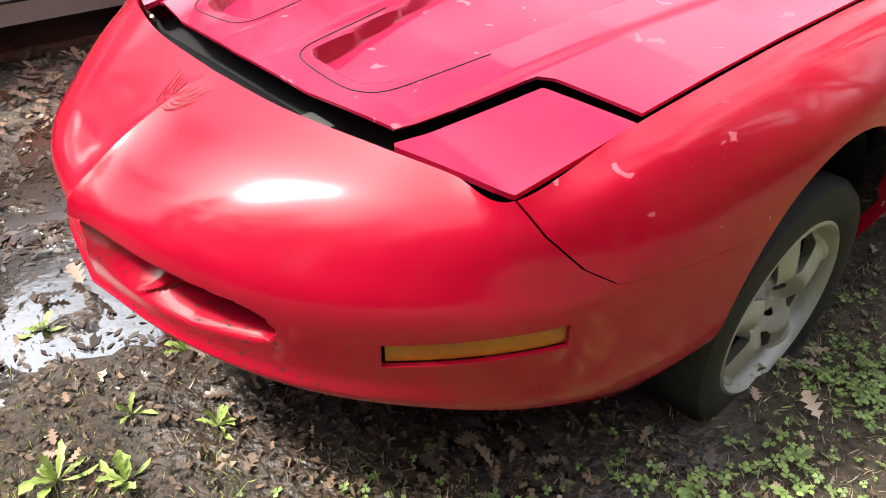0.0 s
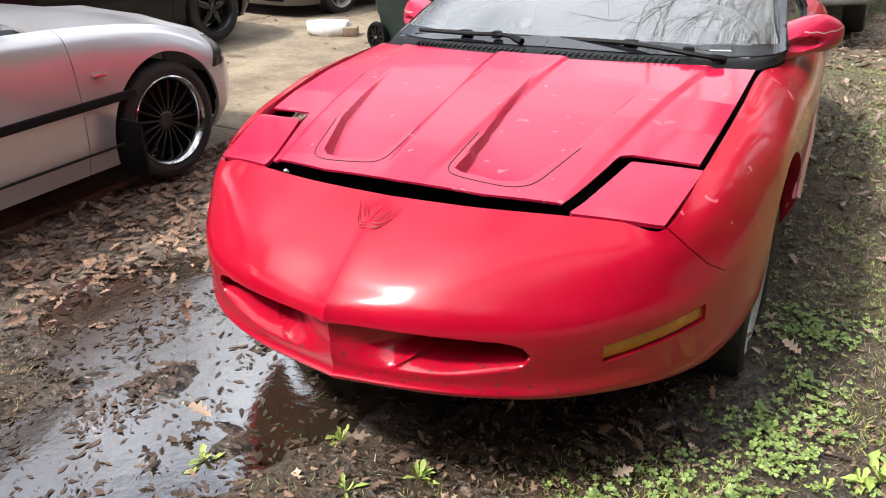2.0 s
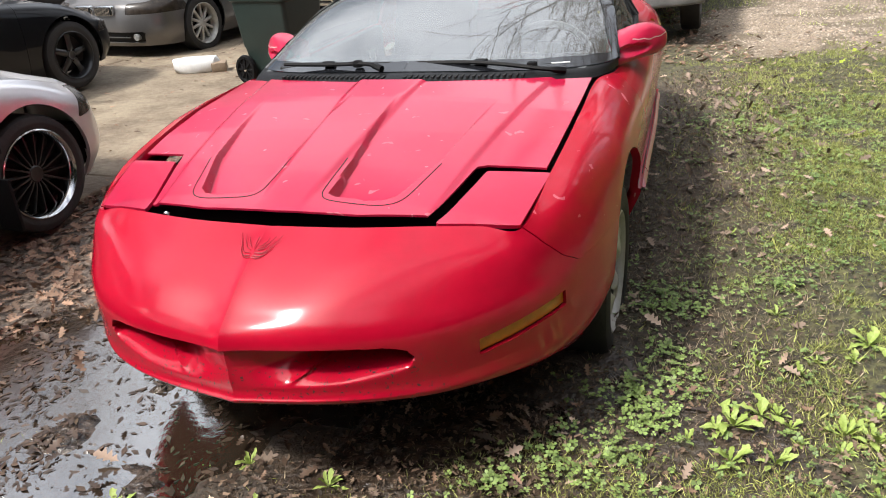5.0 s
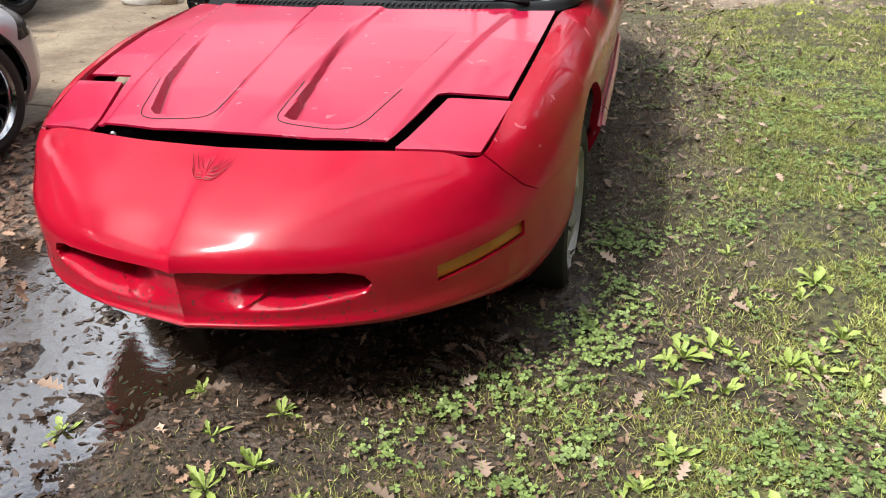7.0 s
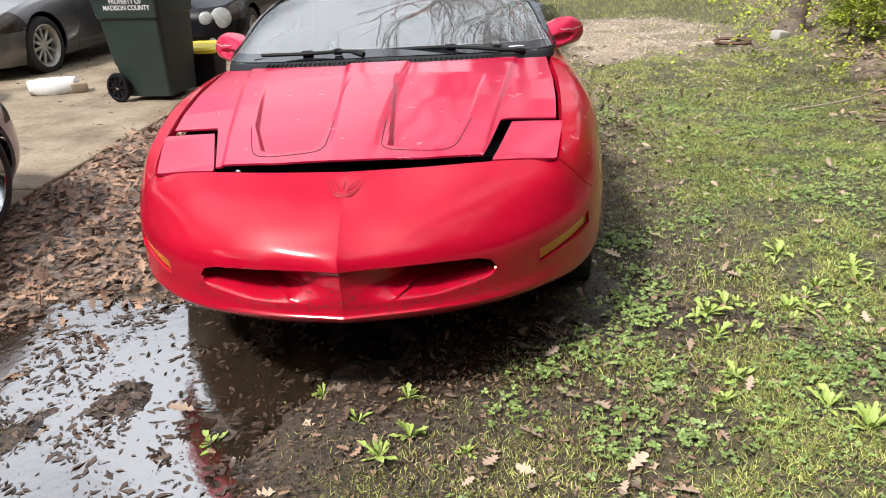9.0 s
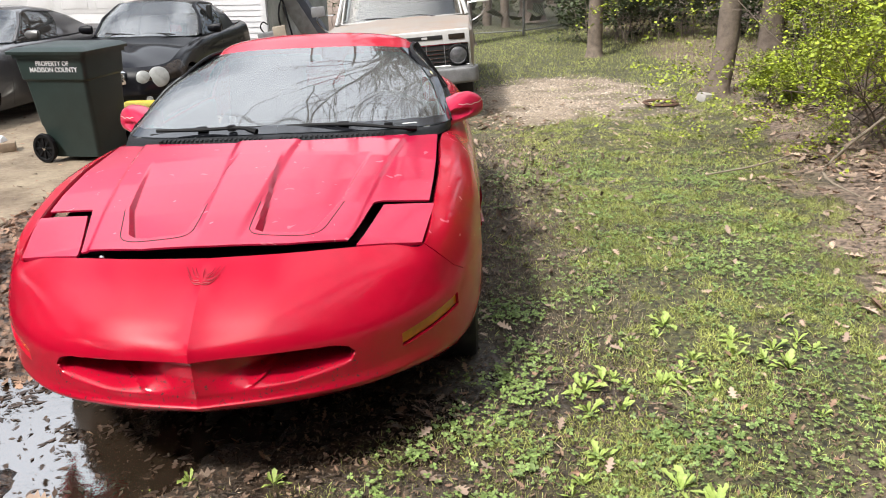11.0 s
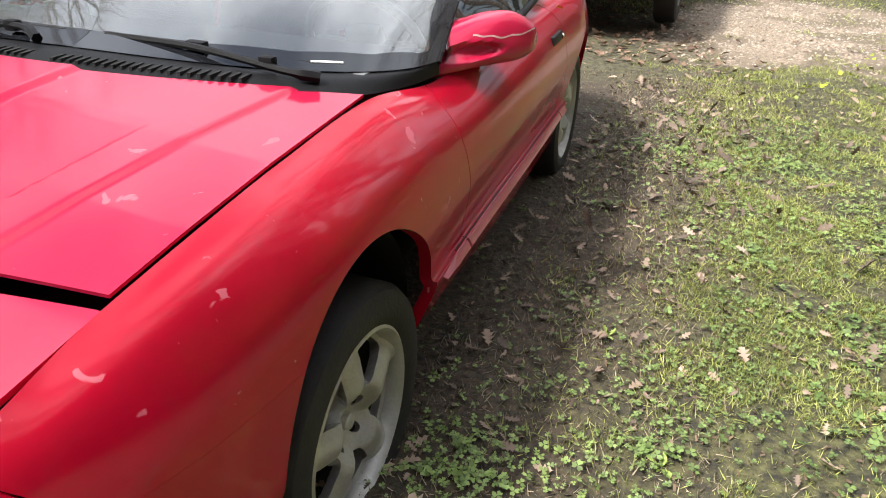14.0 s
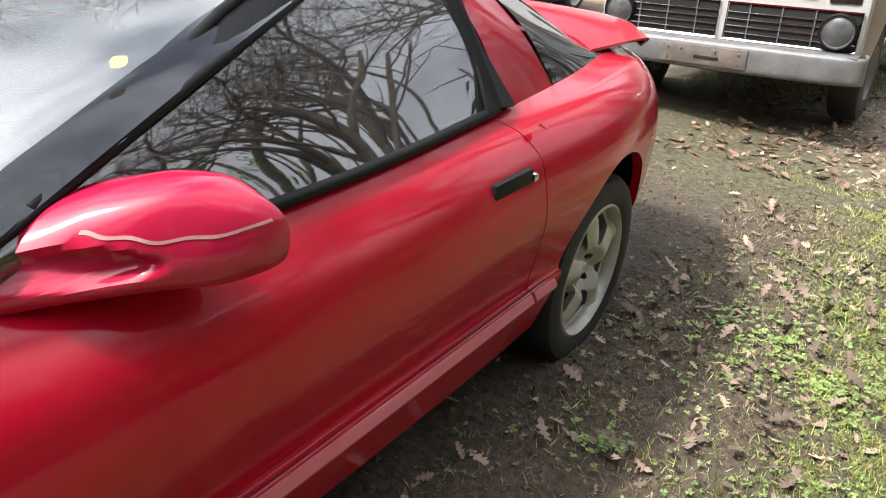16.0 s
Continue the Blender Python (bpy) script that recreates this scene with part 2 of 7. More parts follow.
def tube_bm(bm, pts, radii, sides=8, caps=True):
    """A tapered tube along points."""
    rings = []
    pts = [Vector(p) for p in pts]
    for i, p in enumerate(pts):
        d = (pts[min(i + 1, len(pts) - 1)] - pts[max(i - 1, 0)]).normalized()
        a = d.cross(Vector((0, 0, 1)) if abs(d.z) < 0.9 else Vector((1, 0, 0))).normalized()
        b = d.cross(a)
        r = radii[i] if isinstance(radii, (list, tuple)) else radii
        rings.append([bm.verts.new(p + r * (math.cos(2 * math.pi * k / sides) * a + math.sin(2 * math.pi * k / sides) * b)) for k in range(sides)])
    for q, w in zip(rings, rings[1:]):
        for k in range(sides):
            bm.faces.new((q[k], q[(k + 1) % sides], w[(k + 1) % sides], w[k]))
    if caps:
        bm.faces.new(rings[0][::-1])
        bm.faces.new(rings[-1])


def tube(pts, radii, sides=8):
    bm = bmesh.new()
    tube_bm(bm, pts, radii, sides)
    return bm


def spin(profile, segs=48, axis="x"):
    """A closed profile of (offset along the axis, radius) turned round the x axis."""
    n = len(profile)
    vs, fs = [], []
    for k in range(segs):
        a = 2 * math.pi * k / segs
        for o, r in profile:
            vs.append((o, r * math.cos(a), r * math.sin(a)))
    for k in range(segs):
        for i in range(n - 1):
            a, b = k * n + i, ((k + 1) % segs) * n + i
            fs.append((a, a + 1, b + 1, b))
    return vs, fs


def crom(P, t):
    """Catmull-Rom through the rows of P (spaced evenly) at parameters t in 0..len-1."""
    P = np.asarray(P, float)
    n = len(P)
    t = np.clip(np.asarray(t, float), 0, n - 1 - 1e-9)
    i = t.astype(int)
    f = (t - i)[:, None]
    ext = np.vstack([2 * P[0] - P[1], P, 2 * P[-1] - P[-2]])
    a, b, c, d = ext[i], ext[i + 1], ext[i + 2], ext[i + 3]
    return 0.5 * (2 * b + (c - a) * f + (2 * a - 5 * b + 4 * c - d) * f ** 2 + (3 * b - a - 3 * c + d) * f ** 3)


def loft(guides, nu, nv, even=True):
    """A grid of points through guide curves: along each guide first, then across the guides."""
    n = len(guides[0])
    tu = np.linspace(0, n - 1, nu)
    rows = np.stack([crom(g, tu) for g in guides])          # guides x nu x 3
    tv = np.linspace(0, len(guides) - 1, nv)
    flat = crom(rows.reshape(len(guides), -1), tv)
    return flat.reshape(nv, nu, 3).transpose(1, 0, 2)       # nu x nv x 3


def grid_faces(nu, nv, flip=False):
    f = []
    for i in range(nu - 1):
        for j in range(nv - 1):
            q = (i * nv + j, (i + 1) * nv + j, (i + 1) * nv + j + 1, i * nv + j + 1)
            f.append(q[::-1] if flip else q)
    return f


def mesh_of(grid, flip=False):
    nu, nv, _ = grid.shape
    return grid.reshape(-1, 3).copy(), grid_faces(nu, nv, flip)


def mirrored(vf):
    v, f = vf
    v = np.array(v, float)
    v[:, 0] *= -1
    return v, [tuple(q[::-1]) for q in f]


def joined(*vfs):
    vs, fs, n = [], [], 0
    for v, f in vfs:
        vs.append(np.asarray(v, float))
        fs += [tuple(i + n for i in q) for q in f]
        n += len(v)
    return np.vstack(vs), fs


def clip(vf, fn):
    """Keeps the part of a mesh where fn(points) > 0, with clean cut edges."""
    v, f = np.asarray(vf[0], float), vf[1]
    d = fn(v)
    new_v, cache, out = list(v), {}, []

    def cut(a, b):
        k = (a, b) if a < b else (b, a)
        if k not in cache:
            lo, hi, dl, dh = v[a], v[b], d[a], d[b]
            for _ in range(4):
                p = lo + (hi - lo) * (dl / (dl - dh) if dl != dh else .5)
                dp = fn(p[None])[0]
                if (dp > 0) == (dl > 0):
                    lo, dl = p, dp if dp != 0 else 1e-12
                else:
                    hi, dh = p, dp
            cache[k] = len(new_v)
            new_v.append(p)
        return cache[k]

    pos = d > 0
    for q in f:
        s = [pos[i] for i in q]
        if all(s):
            out.append(tuple(q))
        elif any(s):
            poly = []
            for i, a in enumerate(q):
                b = q[(i + 1) % len(q)]
                if pos[a]:
                    poly.append(a)
                if pos[a] != pos[b]:
                    poly.append(cut(a, b))
            if len(poly) > 2:
                out.append(tuple(poly))
    used = sorted({i for q in out for i in q})
    new_i = {o: n for n, o in enumerate(used)}
    return np.array([new_v[i] for i in used]) if used else np.zeros((0, 3)), [tuple(new_i[i] for i in q) for q in out]


def shell(vf, depth=0.02, merge=1e-5):
    """Folds the open edges of a sheet inwards, so that a panel shows its thickness."""
    bm = bmesh.new()
    vs = [bm.verts.new(p) for p in vf[0]]
    for q in vf[1]:
        try:
            bm.faces.new([vs[i] for i in q])
        except ValueError:
            pass
    if merge:
        bmesh.ops.remove_doubles(bm, verts=bm.verts, dist=merge)
    bmesh.ops.dissolve_degenerate(bm, edges=bm.edges, dist=1e-5)
    bm.normal_update()
    out = 0.0
    for f in bm.faces:
        c = f.calc_center_median()
        out += f.normal.dot(c - Vector((0, min(max(c.y, -.55), 3.0), .55))) * f.calc_area()
    if out < 0:
        bmesh.ops.reverse_faces(bm, faces=bm.faces)
        bm.normal_update()
    edge = [e for e in bm.edges if e.is_boundary]
    nrm = {v: v.normal.copy() for e in edge for v in e.verts}
    if depth:
        r = bmesh.ops.extrude_edge_only(bm, edges=edge)
        for g in r["geom"]:
            if isinstance(g, bmesh.types.BMVert):
                near = min(((v, (v.co - g.co).length) for e in g.link_edges for v in e.verts if v in nrm), key=lambda k: k[1])[0]
                g.co -= nrm[near] * depth
    bm.normal_update()
    return bm


def smooth_step(a, b, x):
    t = np.clip((x - a) / (b - a), 0, 1)
    return t * t * (3 - 2 * t)


def poly_sdf(P, x, y):
    """Signed distance to a closed polygon in a plane: positive inside."""
    P = np.asarray(P, float)
    d = np.full(np.shape(x), 1e9)
    inside = np.zeros(np.shape(x), bool)
    for (ax, ay), (bx, by) in zip(P, np.roll(P, -1, 0)):
        ex, ey = bx - ax, by - ay
        t = np.clip(((x - ax) * ex + (y - ay) * ey) / (ex * ex + ey * ey), 0, 1)
        d = np.minimum(d, np.hypot(x - ax - t * ex, y - ay - t * ey))
        c = ((ay > y) != (by > y)) & (x < (bx - ax) * (y - ay) / ((by - ay) if abs(by - ay) > 1e-9 else 1e-9) + ax)
        inside ^= c
    return np.where(inside, d, -d)

# ---- red sports coupe: guide curves of the left half, from nose centre round to tail centre ----
# stations: nose centre, nose, grille end, lamp, corner, fender ... axle ... door ... axle, quarter, tail
SEAM = [(0, -0.885, 0.838), (0.25, -0.872, 0.842), (0.47, -0.818, 0.837), (0.6, -0.768, 0.824), (0.708, -0.728, 0.809), (0.735, -0.5, 0.872), (0.75, -0.25, 0.912), (0.757, 0.0, 0.938), (0.757, 0.4, 0.95), (0.8, 0.76, 0.915), (0.807, 1.4, 0.922), (0.775, 2.05, 0.932), (0.72, 2.57, 0.94), (0.64, 2.978, 0.94), (0.56, 3.375, 0.908), (0.45, 3.595, 0.885), (0.28, 3.675, 0.88), (0, 3.705, 0.88)]
CROWN = [(0, -1.045, 0.768), (0.26, -1.018, 0.777), (0.475, -0.93, 0.777), (0.63, -0.838, 0.767), (0.75, -0.722, 0.757), (0.803, -0.5, 0.835), (0.823, -0.25, 0.882), (0.835, 0.0, 0.908), (0.834, 0.4, 0.913), (0.852, 0.76, 0.88), (0.862, 1.4, 0.872), (0.85, 2.05, 0.885), (0.82, 2.57, 0.912), (0.745, 3.01, 0.915), (0.64, 3.395, 0.872), (0.52, 3.615, 0.84), (0.32, 3.715, 0.83), (0, 3.745, 0.83)]
SHOULDER = [(0, -1.155, 0.706), (0.26, -1.12, 0.713), (0.485, -1.01, 0.706), (0.655, -0.878, 0.694), (0.782, -0.716, 0.68), (0.853, -0.5, 0.735), (0.885, -0.25, 0.79), (0.905, 0.0, 0.818), (0.906, 0.4, 0.822), (0.91, 0.76, 0.8), (0.91, 1.4, 0.792), (0.902, 2.05, 0.802), (0.892, 2.57, 0.832), (0.828, 3.021, 0.822), (0.705, 3.405, 0.782), (0.57, 3.645, 0.75), (0.35, 3.755, 0.74), (0, 3.785, 0.74)]
RIDGE = [(0, -1.228, 0.645), (0.27, -1.17, 0.641), (0.495, -1.058, 0.63), (0.668, -0.905, 0.618), (0.802, -0.715, 0.608), (0.878, -0.5, 0.63), (0.915, -0.25, 0.66), (0.933, 0.0, 0.68), (0.935, 0.4, 0.68), (0.933, 0.76, 0.675), (0.93, 1.4, 0.672), (0.925, 2.05, 0.675), (0.926, 2.57, 0.69), (0.856, 3.031, 0.68), (0.735, 3.415, 0.65), (0.6, 3.665, 0.63), (0.37, 3.785, 0.62), (0, 3.815, 0.62)]
WAIST = [(0, -1.226, 0.5), (0.27, -1.168, 0.5), (0.5, -1.056, 0.498), (0.672, -0.904, 0.496), (0.808, -0.715, 0.494), (0.884, -0.5, 0.5), (0.922, -0.25, 0.518), (0.934, 0.0, 0.525), (0.922, 0.4, 0.53), (0.912, 0.76, 0.53), (0.905, 1.4, 0.515), (0.895, 2.05, 0.488), (0.915, 2.57, 0.5), (0.85, 3.031, 0.5), (0.735, 3.415, 0.49), (0.61, 3.675, 0.48), (0.38, 3.795, 0.47), (0, 3.825, 0.47)]
SKIRT = [(0, -1.236, 0.47), (0.27, -1.176, 0.47), (0.5, -1.062, 0.454), (0.672, -0.904, 0.438), (0.802, -0.715, 0.422), (0.876, -0.5, 0.42), (0.912, -0.25, 0.445), (0.928, 0.0, 0.46), (0.935, 0.4, 0.502), (0.93, 0.76, 0.5), (0.925, 1.4, 0.483), (0.913, 2.05, 0.455), (0.912, 2.57, 0.44), (0.832, 3.031, 0.42), (0.712, 3.405, 0.41), (0.59, 3.645, 0.4), (0.37, 3.765, 0.39), (0, 3.795, 0.39)]
SILL = [(0, -1.19, 0.436), (0.265, -1.135, 0.434), (0.48, -1.022, 0.418), (0.64, -0.868, 0.398), (0.762, -0.7, 0.374), (0.838, -0.5, 0.352), (0.865, -0.25, 0.36), (0.88, 0.0, 0.35), (0.878, 0.4, 0.352), (0.872, 0.76, 0.33), (0.868, 1.4, 0.296), (0.855, 2.05, 0.262), (0.855, 2.57, 0.29), (0.775, 3.031, 0.31), (0.66, 3.375, 0.34), (0.55, 3.595, 0.34), (0.35, 3.695, 0.34), (0, 3.725, 0.34)]

ARCH_F, ARCH_R, ARCH_RAD = (.035, 0.425), (2.56, 0.372), 0.358
TILT_COUPE = pose(-.0146, -.0005, -.0003, 0, -1.233, 1.858)
coupe = thing("sports_coupe", TILT_COUPE, "faded red two-door sports coupe with pop-up headlights, nose-high on muddy grass", "car")


def band_sdf(x, z):
    """Distance inside the long recess below the nose ridge."""
    P = [(-.02, .634), (.20, .630), (.32, .625), (.42, .614), (.465, .600), (.486, .572), (.474, .545), (.44, .524), (.30, .512), (.06, .506), (-.02, .506)]
    return poly_sdf(P, np.abs(x), z)


def mesh_sdf(x, z):
    P = [(.21, .624), (.32, .620), (.40, .611), (.452, .603), (.474, .588), (.474, .572), (.43, .566), (.35, .582), (.27, .602)]
    return poly_sdf(P, np.abs(x), z)


def skin_grid():
    tu = np.concatenate([np.linspace(0, 5, 170, endpoint=False), np.linspace(5, 9, 60, endpoint=False), np.linspace(9, 17, 90)])
    rows = np.stack([crom(g, tu) for g in (SEAM, CROWN, SHOULDER, RIDGE, WAIST, SKIRT, SILL)])
    tv = np.concatenate([np.linspace(0, 2.7, 26, endpoint=False), np.linspace(2.7, 4.1, 56, endpoint=False), np.linspace(4.1, 6, 18)])
    g = crom(rows.reshape(7, -1), tv).reshape(len(tv), len(tu), 3).transpose(1, 0, 2)
    x, y, z = g[..., 0], g[..., 1], g[..., 2]
    s = np.where(y < -0.5, band_sdf(x, z), -1)
    lo = np.interp(x, [0, .30, .47], [.506, .512, .535])
    shelf = smooth_step(0.0, .60, np.clip((z - lo) / .115, 0, 1))
    depth = (.020 + .135 * smooth_step(.04, .30, x)) * shelf * smooth_step(0.0, .013, s)
    fin = smooth_step(.016, .0, np.abs((x - .150) - (z - .515) * 1.75)) * smooth_step(.605, .575, z)
    g[..., 1] += depth * (1 - .55 * fin)
    # sharp beak down the middle of the nose
    beak = np.exp(-x / .050) * (y < -.80)
    g[..., 1] -= .015 * beak * smooth_step(.50, .56, z) * smooth_step(.84, .74, z)
    g[..., 2] += .009 * beak * smooth_step(.60, .70, z) * smooth_step(.838, .80, z)
    return g


def bumper_side(v):
    """Positive on the bumper cover's side of its seam with the fender."""
    x, y, z = v.T
    ys = np.interp(z, [.60, .665, .70, .76, .83], [-.55, -.600, -.655, -.705, -.735])
    s = np.maximum(ys - y, (0.663 - z))
    return np.where(y < 0.1, s, -1.0)


def door_front(v):
    return v[:, 1] - np.interp(v[:, 2], [.3, .5, .7, .8, .88, .95], [.640, .640, .635, .625, .630, .700])


def door_rear(v):
    return np.interp(v[:, 2], [.28, .50, .725, .837, .90, .94], [2.010, 2.045, 2.035, 2.045, 2.010, 1.955]) - v[:, 1]


def arches(v):
    a = np.hypot(v[:, 1] - ARCH_F[0], v[:, 2] - ARCH_F[1])
    b = np.hypot(v[:, 1] - ARCH_R[0], v[:, 2] - ARCH_R[1])
    flare = np.where(v[:, 1] < 0, 1.1 * (ARCH_F[1] - v[:, 2]), 0)
    low_f = np.where((v[:, 2] < ARCH_F[1]), np.abs(v[:, 1] - ARCH_F[0]) - flare, a)
    low_r = np.where((v[:, 2] < ARCH_R[1]), np.abs(v[:, 1] - ARCH_R[0]), b)
    return np.minimum(low_f, low_r) - ARCH_RAD


LAMP_A, LAMP_B = np.array((.628, -.940)), np.array((.817, -.688))
def lamp_sdf(v, grow=0.0):
    d = LAMP_B - LAMP_A
    L = np.hypot(*d)
    u = (np.abs(v[:, 0]) - LAMP_A[0]) * d[0] / L + (v[:, 1] - LAMP_A[1]) * d[1] / L
    zc = .551 + .028 * u / L
    P = [(-grow, -.021 - grow), (L + grow, -.016 - grow), (L + grow, .022 + grow), (-grow, .020 + grow)]
    return poly_sdf(P, u, v[:, 2] - zc)


skin = mesh_of(skin_grid(), flip=True)
GAP = 0.0022
seam_gap = lambda v: np.where(v[:, 1] > -.60, .0002, GAP)
cover = clip(clip(clip(skin, lambda v: bumper_side(v) - seam_gap(v)), arches), lambda v: -lamp_sdf(v, .004))
insert = lambda v: np.where(v[:, 1] < -.6, mesh_sdf(v[:, 0], v[:, 2]), -1)
cover_red = clip(cover, lambda v: -insert(v))
mesh_red = clip(cover, insert)
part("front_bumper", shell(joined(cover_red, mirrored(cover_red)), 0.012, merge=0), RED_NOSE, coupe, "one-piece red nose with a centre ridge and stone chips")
for side in (1, -1):
    q = mesh_red if side > 0 else mirrored(mesh_red)
    part("grille", shell(q, 0), TRIM, coupe, "black mesh deep in the nostril")
    lens = clip(skin, lambda v: np.where(v[:, 1] < 0, lamp_sdf(v), -1))
    lens = (lens[0] + np.array((-.008, .009, 0)), lens[1])
    part("turn_signal", shell(lens if side > 0 else mirrored(lens), 0.01), AMBER, coupe, "amber plastic turn signal lens")
    fend = clip(clip(clip(skin, lambda v: -bumper_side(v) - seam_gap(v)), arches), lambda v: -door_front(v) - GAP)
    fend = clip(fend, lambda v: 1.5 - v[:, 1])
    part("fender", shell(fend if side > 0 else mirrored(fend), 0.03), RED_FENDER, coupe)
    door = clip(clip(skin, lambda v: door_front(v) - GAP), lambda v: door_rear(v) - GAP)
    part("door", shell(door if side > 0 else mirrored(door), 0.02), RED, coupe)
    quarter = clip(clip(clip(skin, lambda v: -door_rear(v) - GAP), lambda v: v[:, 1] - 1.0), arches)
    part("quarter_panel", shell(quarter if side > 0 else mirrored(quarter), 0.03), RED, coupe)


# ---- hood, lamp doors ----
SEAM_A = np.array(SEAM)
FRONT_A, SIDE_A = SEAM_A[:5], SEAM_A[4:9]
def seam_x(y):
    return np.interp(y, SIDE_A[:, 1], SIDE_A[:, 0])


def front_y(x):
    return np.interp(np.abs(x), FRONT_A[:, 0], FRONT_A[:, 1])


def rear_y(x):
    return .430 - .225 * (1 - (np.abs(x) / .76) ** 2)


def hood_base(x, y):
    xs = seam_x(y)
    zs = np.interp(y, [-.90, -.728, -.50, -.25, 0, .4, .6], [.80, .812, .874, .914, .940, .960, .965])
    zc = np.interp(y, [-.90, -.80, -.50, -.25, 0, .4, .6], [.850, .868, .915, .950, .978, 1.008, 1.015])
    k = np.clip(np.abs(x) / xs, 0, 1.1)
    return zs + (zc - zs) * (1 - k ** 2.0)


SCOOP = [(.122, -.715), (.140, -.728), (.25, -.735), (.300, -.722), (.330, -.690), (.398, -.47), (.47, .05), (.085, .05)]
def hood_z(x, y):
    a = np.abs(x)
    z = hood_base(x, y)
    s = poly_sdf(SCOOP, a, y)
    ramp = 1 - np.clip((y + .735) / .78, 0, 1) ** .8
    z = z - .042 * ramp * smooth_step(0, .013, s)
    spine = np.interp(y, [-.85, .4], [.055, .13])
    z = z + .010 * smooth_step(spine + .03, spine, a) * smooth_step(-.86, -.6, y)
    edge = np.interp(y, [-.85, .4], [.43, .60])
    z = z - .008 * smooth_step(edge, edge + .02, a)
    return z


LID = [(.474, -.806), (.703, -.724), (.744, -.462), (.552, -.500)]
NOTCH = [(.448, -.95), (.432, -.842), (.515, -.474), (.545, -.456), (.760, -.424), (.90, -.43), (.90, -.95)]
LID_R = [(.470, -.806), (.703, -.724), (.748, -.462), (.544, -.502)]
NOTCH_R = [(-.466, -.95), (-.466, -.81), (-.541, -.470), (-.552, -.436), (-.760, -.396), (-.90, -.43), (-.90, -.95)]


def sheet(x0, x1, y0, y1, step, fn):
    xs, ys = np.arange(x0, x1 + step, step), np.arange(y0, y1 + step, step)
    X, Y = np.meshgrid(xs, ys, indexing="ij")
    return mesh_of(np.stack([X, Y, fn(X, Y)], -1))


hood = sheet(-.78, .78, -.90, .46, .006, hood_z)
hood = clip(hood, lambda v: seam_x(v[:, 1]) - np.where(v[:, 0] > 0, .020, .013) - np.abs(v[:, 0]))
hood = clip(hood, lambda v: v[:, 1] - front_y(v[:, 0]) - .056)
hood = clip(hood, lambda v: rear_y(v[:, 0]) - v[:, 1])
hood = clip(hood, lambda v: -poly_sdf(NOTCH, v[:, 0], v[:, 1]))
hood = clip(hood, lambda v: -poly_sdf(NOTCH_R, v[:, 0], v[:, 1]))
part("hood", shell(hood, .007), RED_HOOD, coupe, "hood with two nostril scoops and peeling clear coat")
for side in (1, -1):
    lid = sheet(.44, .78, -.84, -.42, .012, lambda x, y: hood_base(x, y) - .002)
    lid = clip(lid, lambda v: poly_sdf(LID if side > 0 else LID_R, v[:, 0], v[:, 1]) - (.003 if side > 0 else .001))
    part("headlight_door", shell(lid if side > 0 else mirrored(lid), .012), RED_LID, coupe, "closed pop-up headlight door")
    seam_path = crom([(.098, -.50), (.098, -.66), (.104, -.722), (.140, -.754), (.25, -.760), (.315, -.746), (.356, -.700), (.382, -.60), (.408, -.49)], np.linspace(0, 8, 60))
    bm = bmesh.new()
    tube_bm(bm, [(side * px, py, float(hood_z(np.array(px), np.array(py))) - .0003) for px, py in seam_path], .0019, 6)
    part("scoop_seam", bm, BLACK_GAP, coupe, "thin dark seam round the hood scoop")
    slot = box((.150, -.722, .832), (.285, -.704, .8385))
    part("scoop_slot", slot if side > 0 else box((-.285, -.722, .832), (-.150, -.704, .8385)), ALLOY, coupe)

# engine bay and underside
part("engine_bay", box((-.58, -.84, .55), (.58, .40, .775), bevel=.05), BLACK_GAP, coupe)
# added black box that stops bright ground showing through the lamp-door gaps
part("inner_tray", box((-.69, -.62, .55), (.69, .30, .80), bevel=.03), BLACK_GAP, coupe)
part("underbody", box((-.60, -.95, .45), (.60, -.38, .55), bevel=.04), BLACK_GAP, coupe)
part("floor_pan", box((-.72, .40, .34), (.72, 3.05, .46), bevel=.04), BLACK_GAP, coupe)

# ---- glasshouse ----
W0 = [(0, .355, .998), (.30, .370, .993), (.52, .425, .984), (.68, .515, .975), (.765, .62, .968), (.803, .745, .963)]
W1 = [(0, 1.55, 1.280), (.20, 1.555, 1.278), (.36, 1.57, 1.272), (.48, 1.595, 1.260), (.54, 1.625, 1.248), (.57, 1.665, 1.236)]
WM = [tuple((np.array(a) + b) / 2 + np.array((.008 * i, 0, .034))) for i, (a, b) in enumerate(zip(np.array(W0), np.array(W1)))]
def both(vf):
    return joined(vf, mirrored(vf))


def strip(*guides, nu=24, nv=14):
    return mesh_of(loft(guides, nu, nv))


ws = strip(W0, WM, W1)
part("windshield", shell(both(ws), 0), GLASS, coupe, "large raked windshield reflecting bare branches")
# black ceramic border down both edges of the glass
def border_in(v):
    edge = np.interp(v[:, 1], [.515, .62, .745, 1.16, 1.665], [.70, .765, .803, .735, .567])
    # last term widens the black upward in place of reflected dark branches
    side = np.abs(v[:, 0]) - edge + .050 * smooth_step(.56, .90, v[:, 1]) + .022 * smooth_step(.95, 1.3, v[:, 1])
    foot = np.interp(np.abs(v[:, 0]), [p[0] for p in W0], [p[1] for p in W0]) + .085 - v[:, 1]
    return np.maximum(side, foot)


frit = clip(strip(W0, WM, W1, nu=60, nv=40), lambda v: border_in(v) - .004)
frit = (frit[0] + np.array((.001, -.002, .004)), frit[1])
FRIT = material("black_frit", (.012, .013, .016), .06, vary=.1, spec=.9)
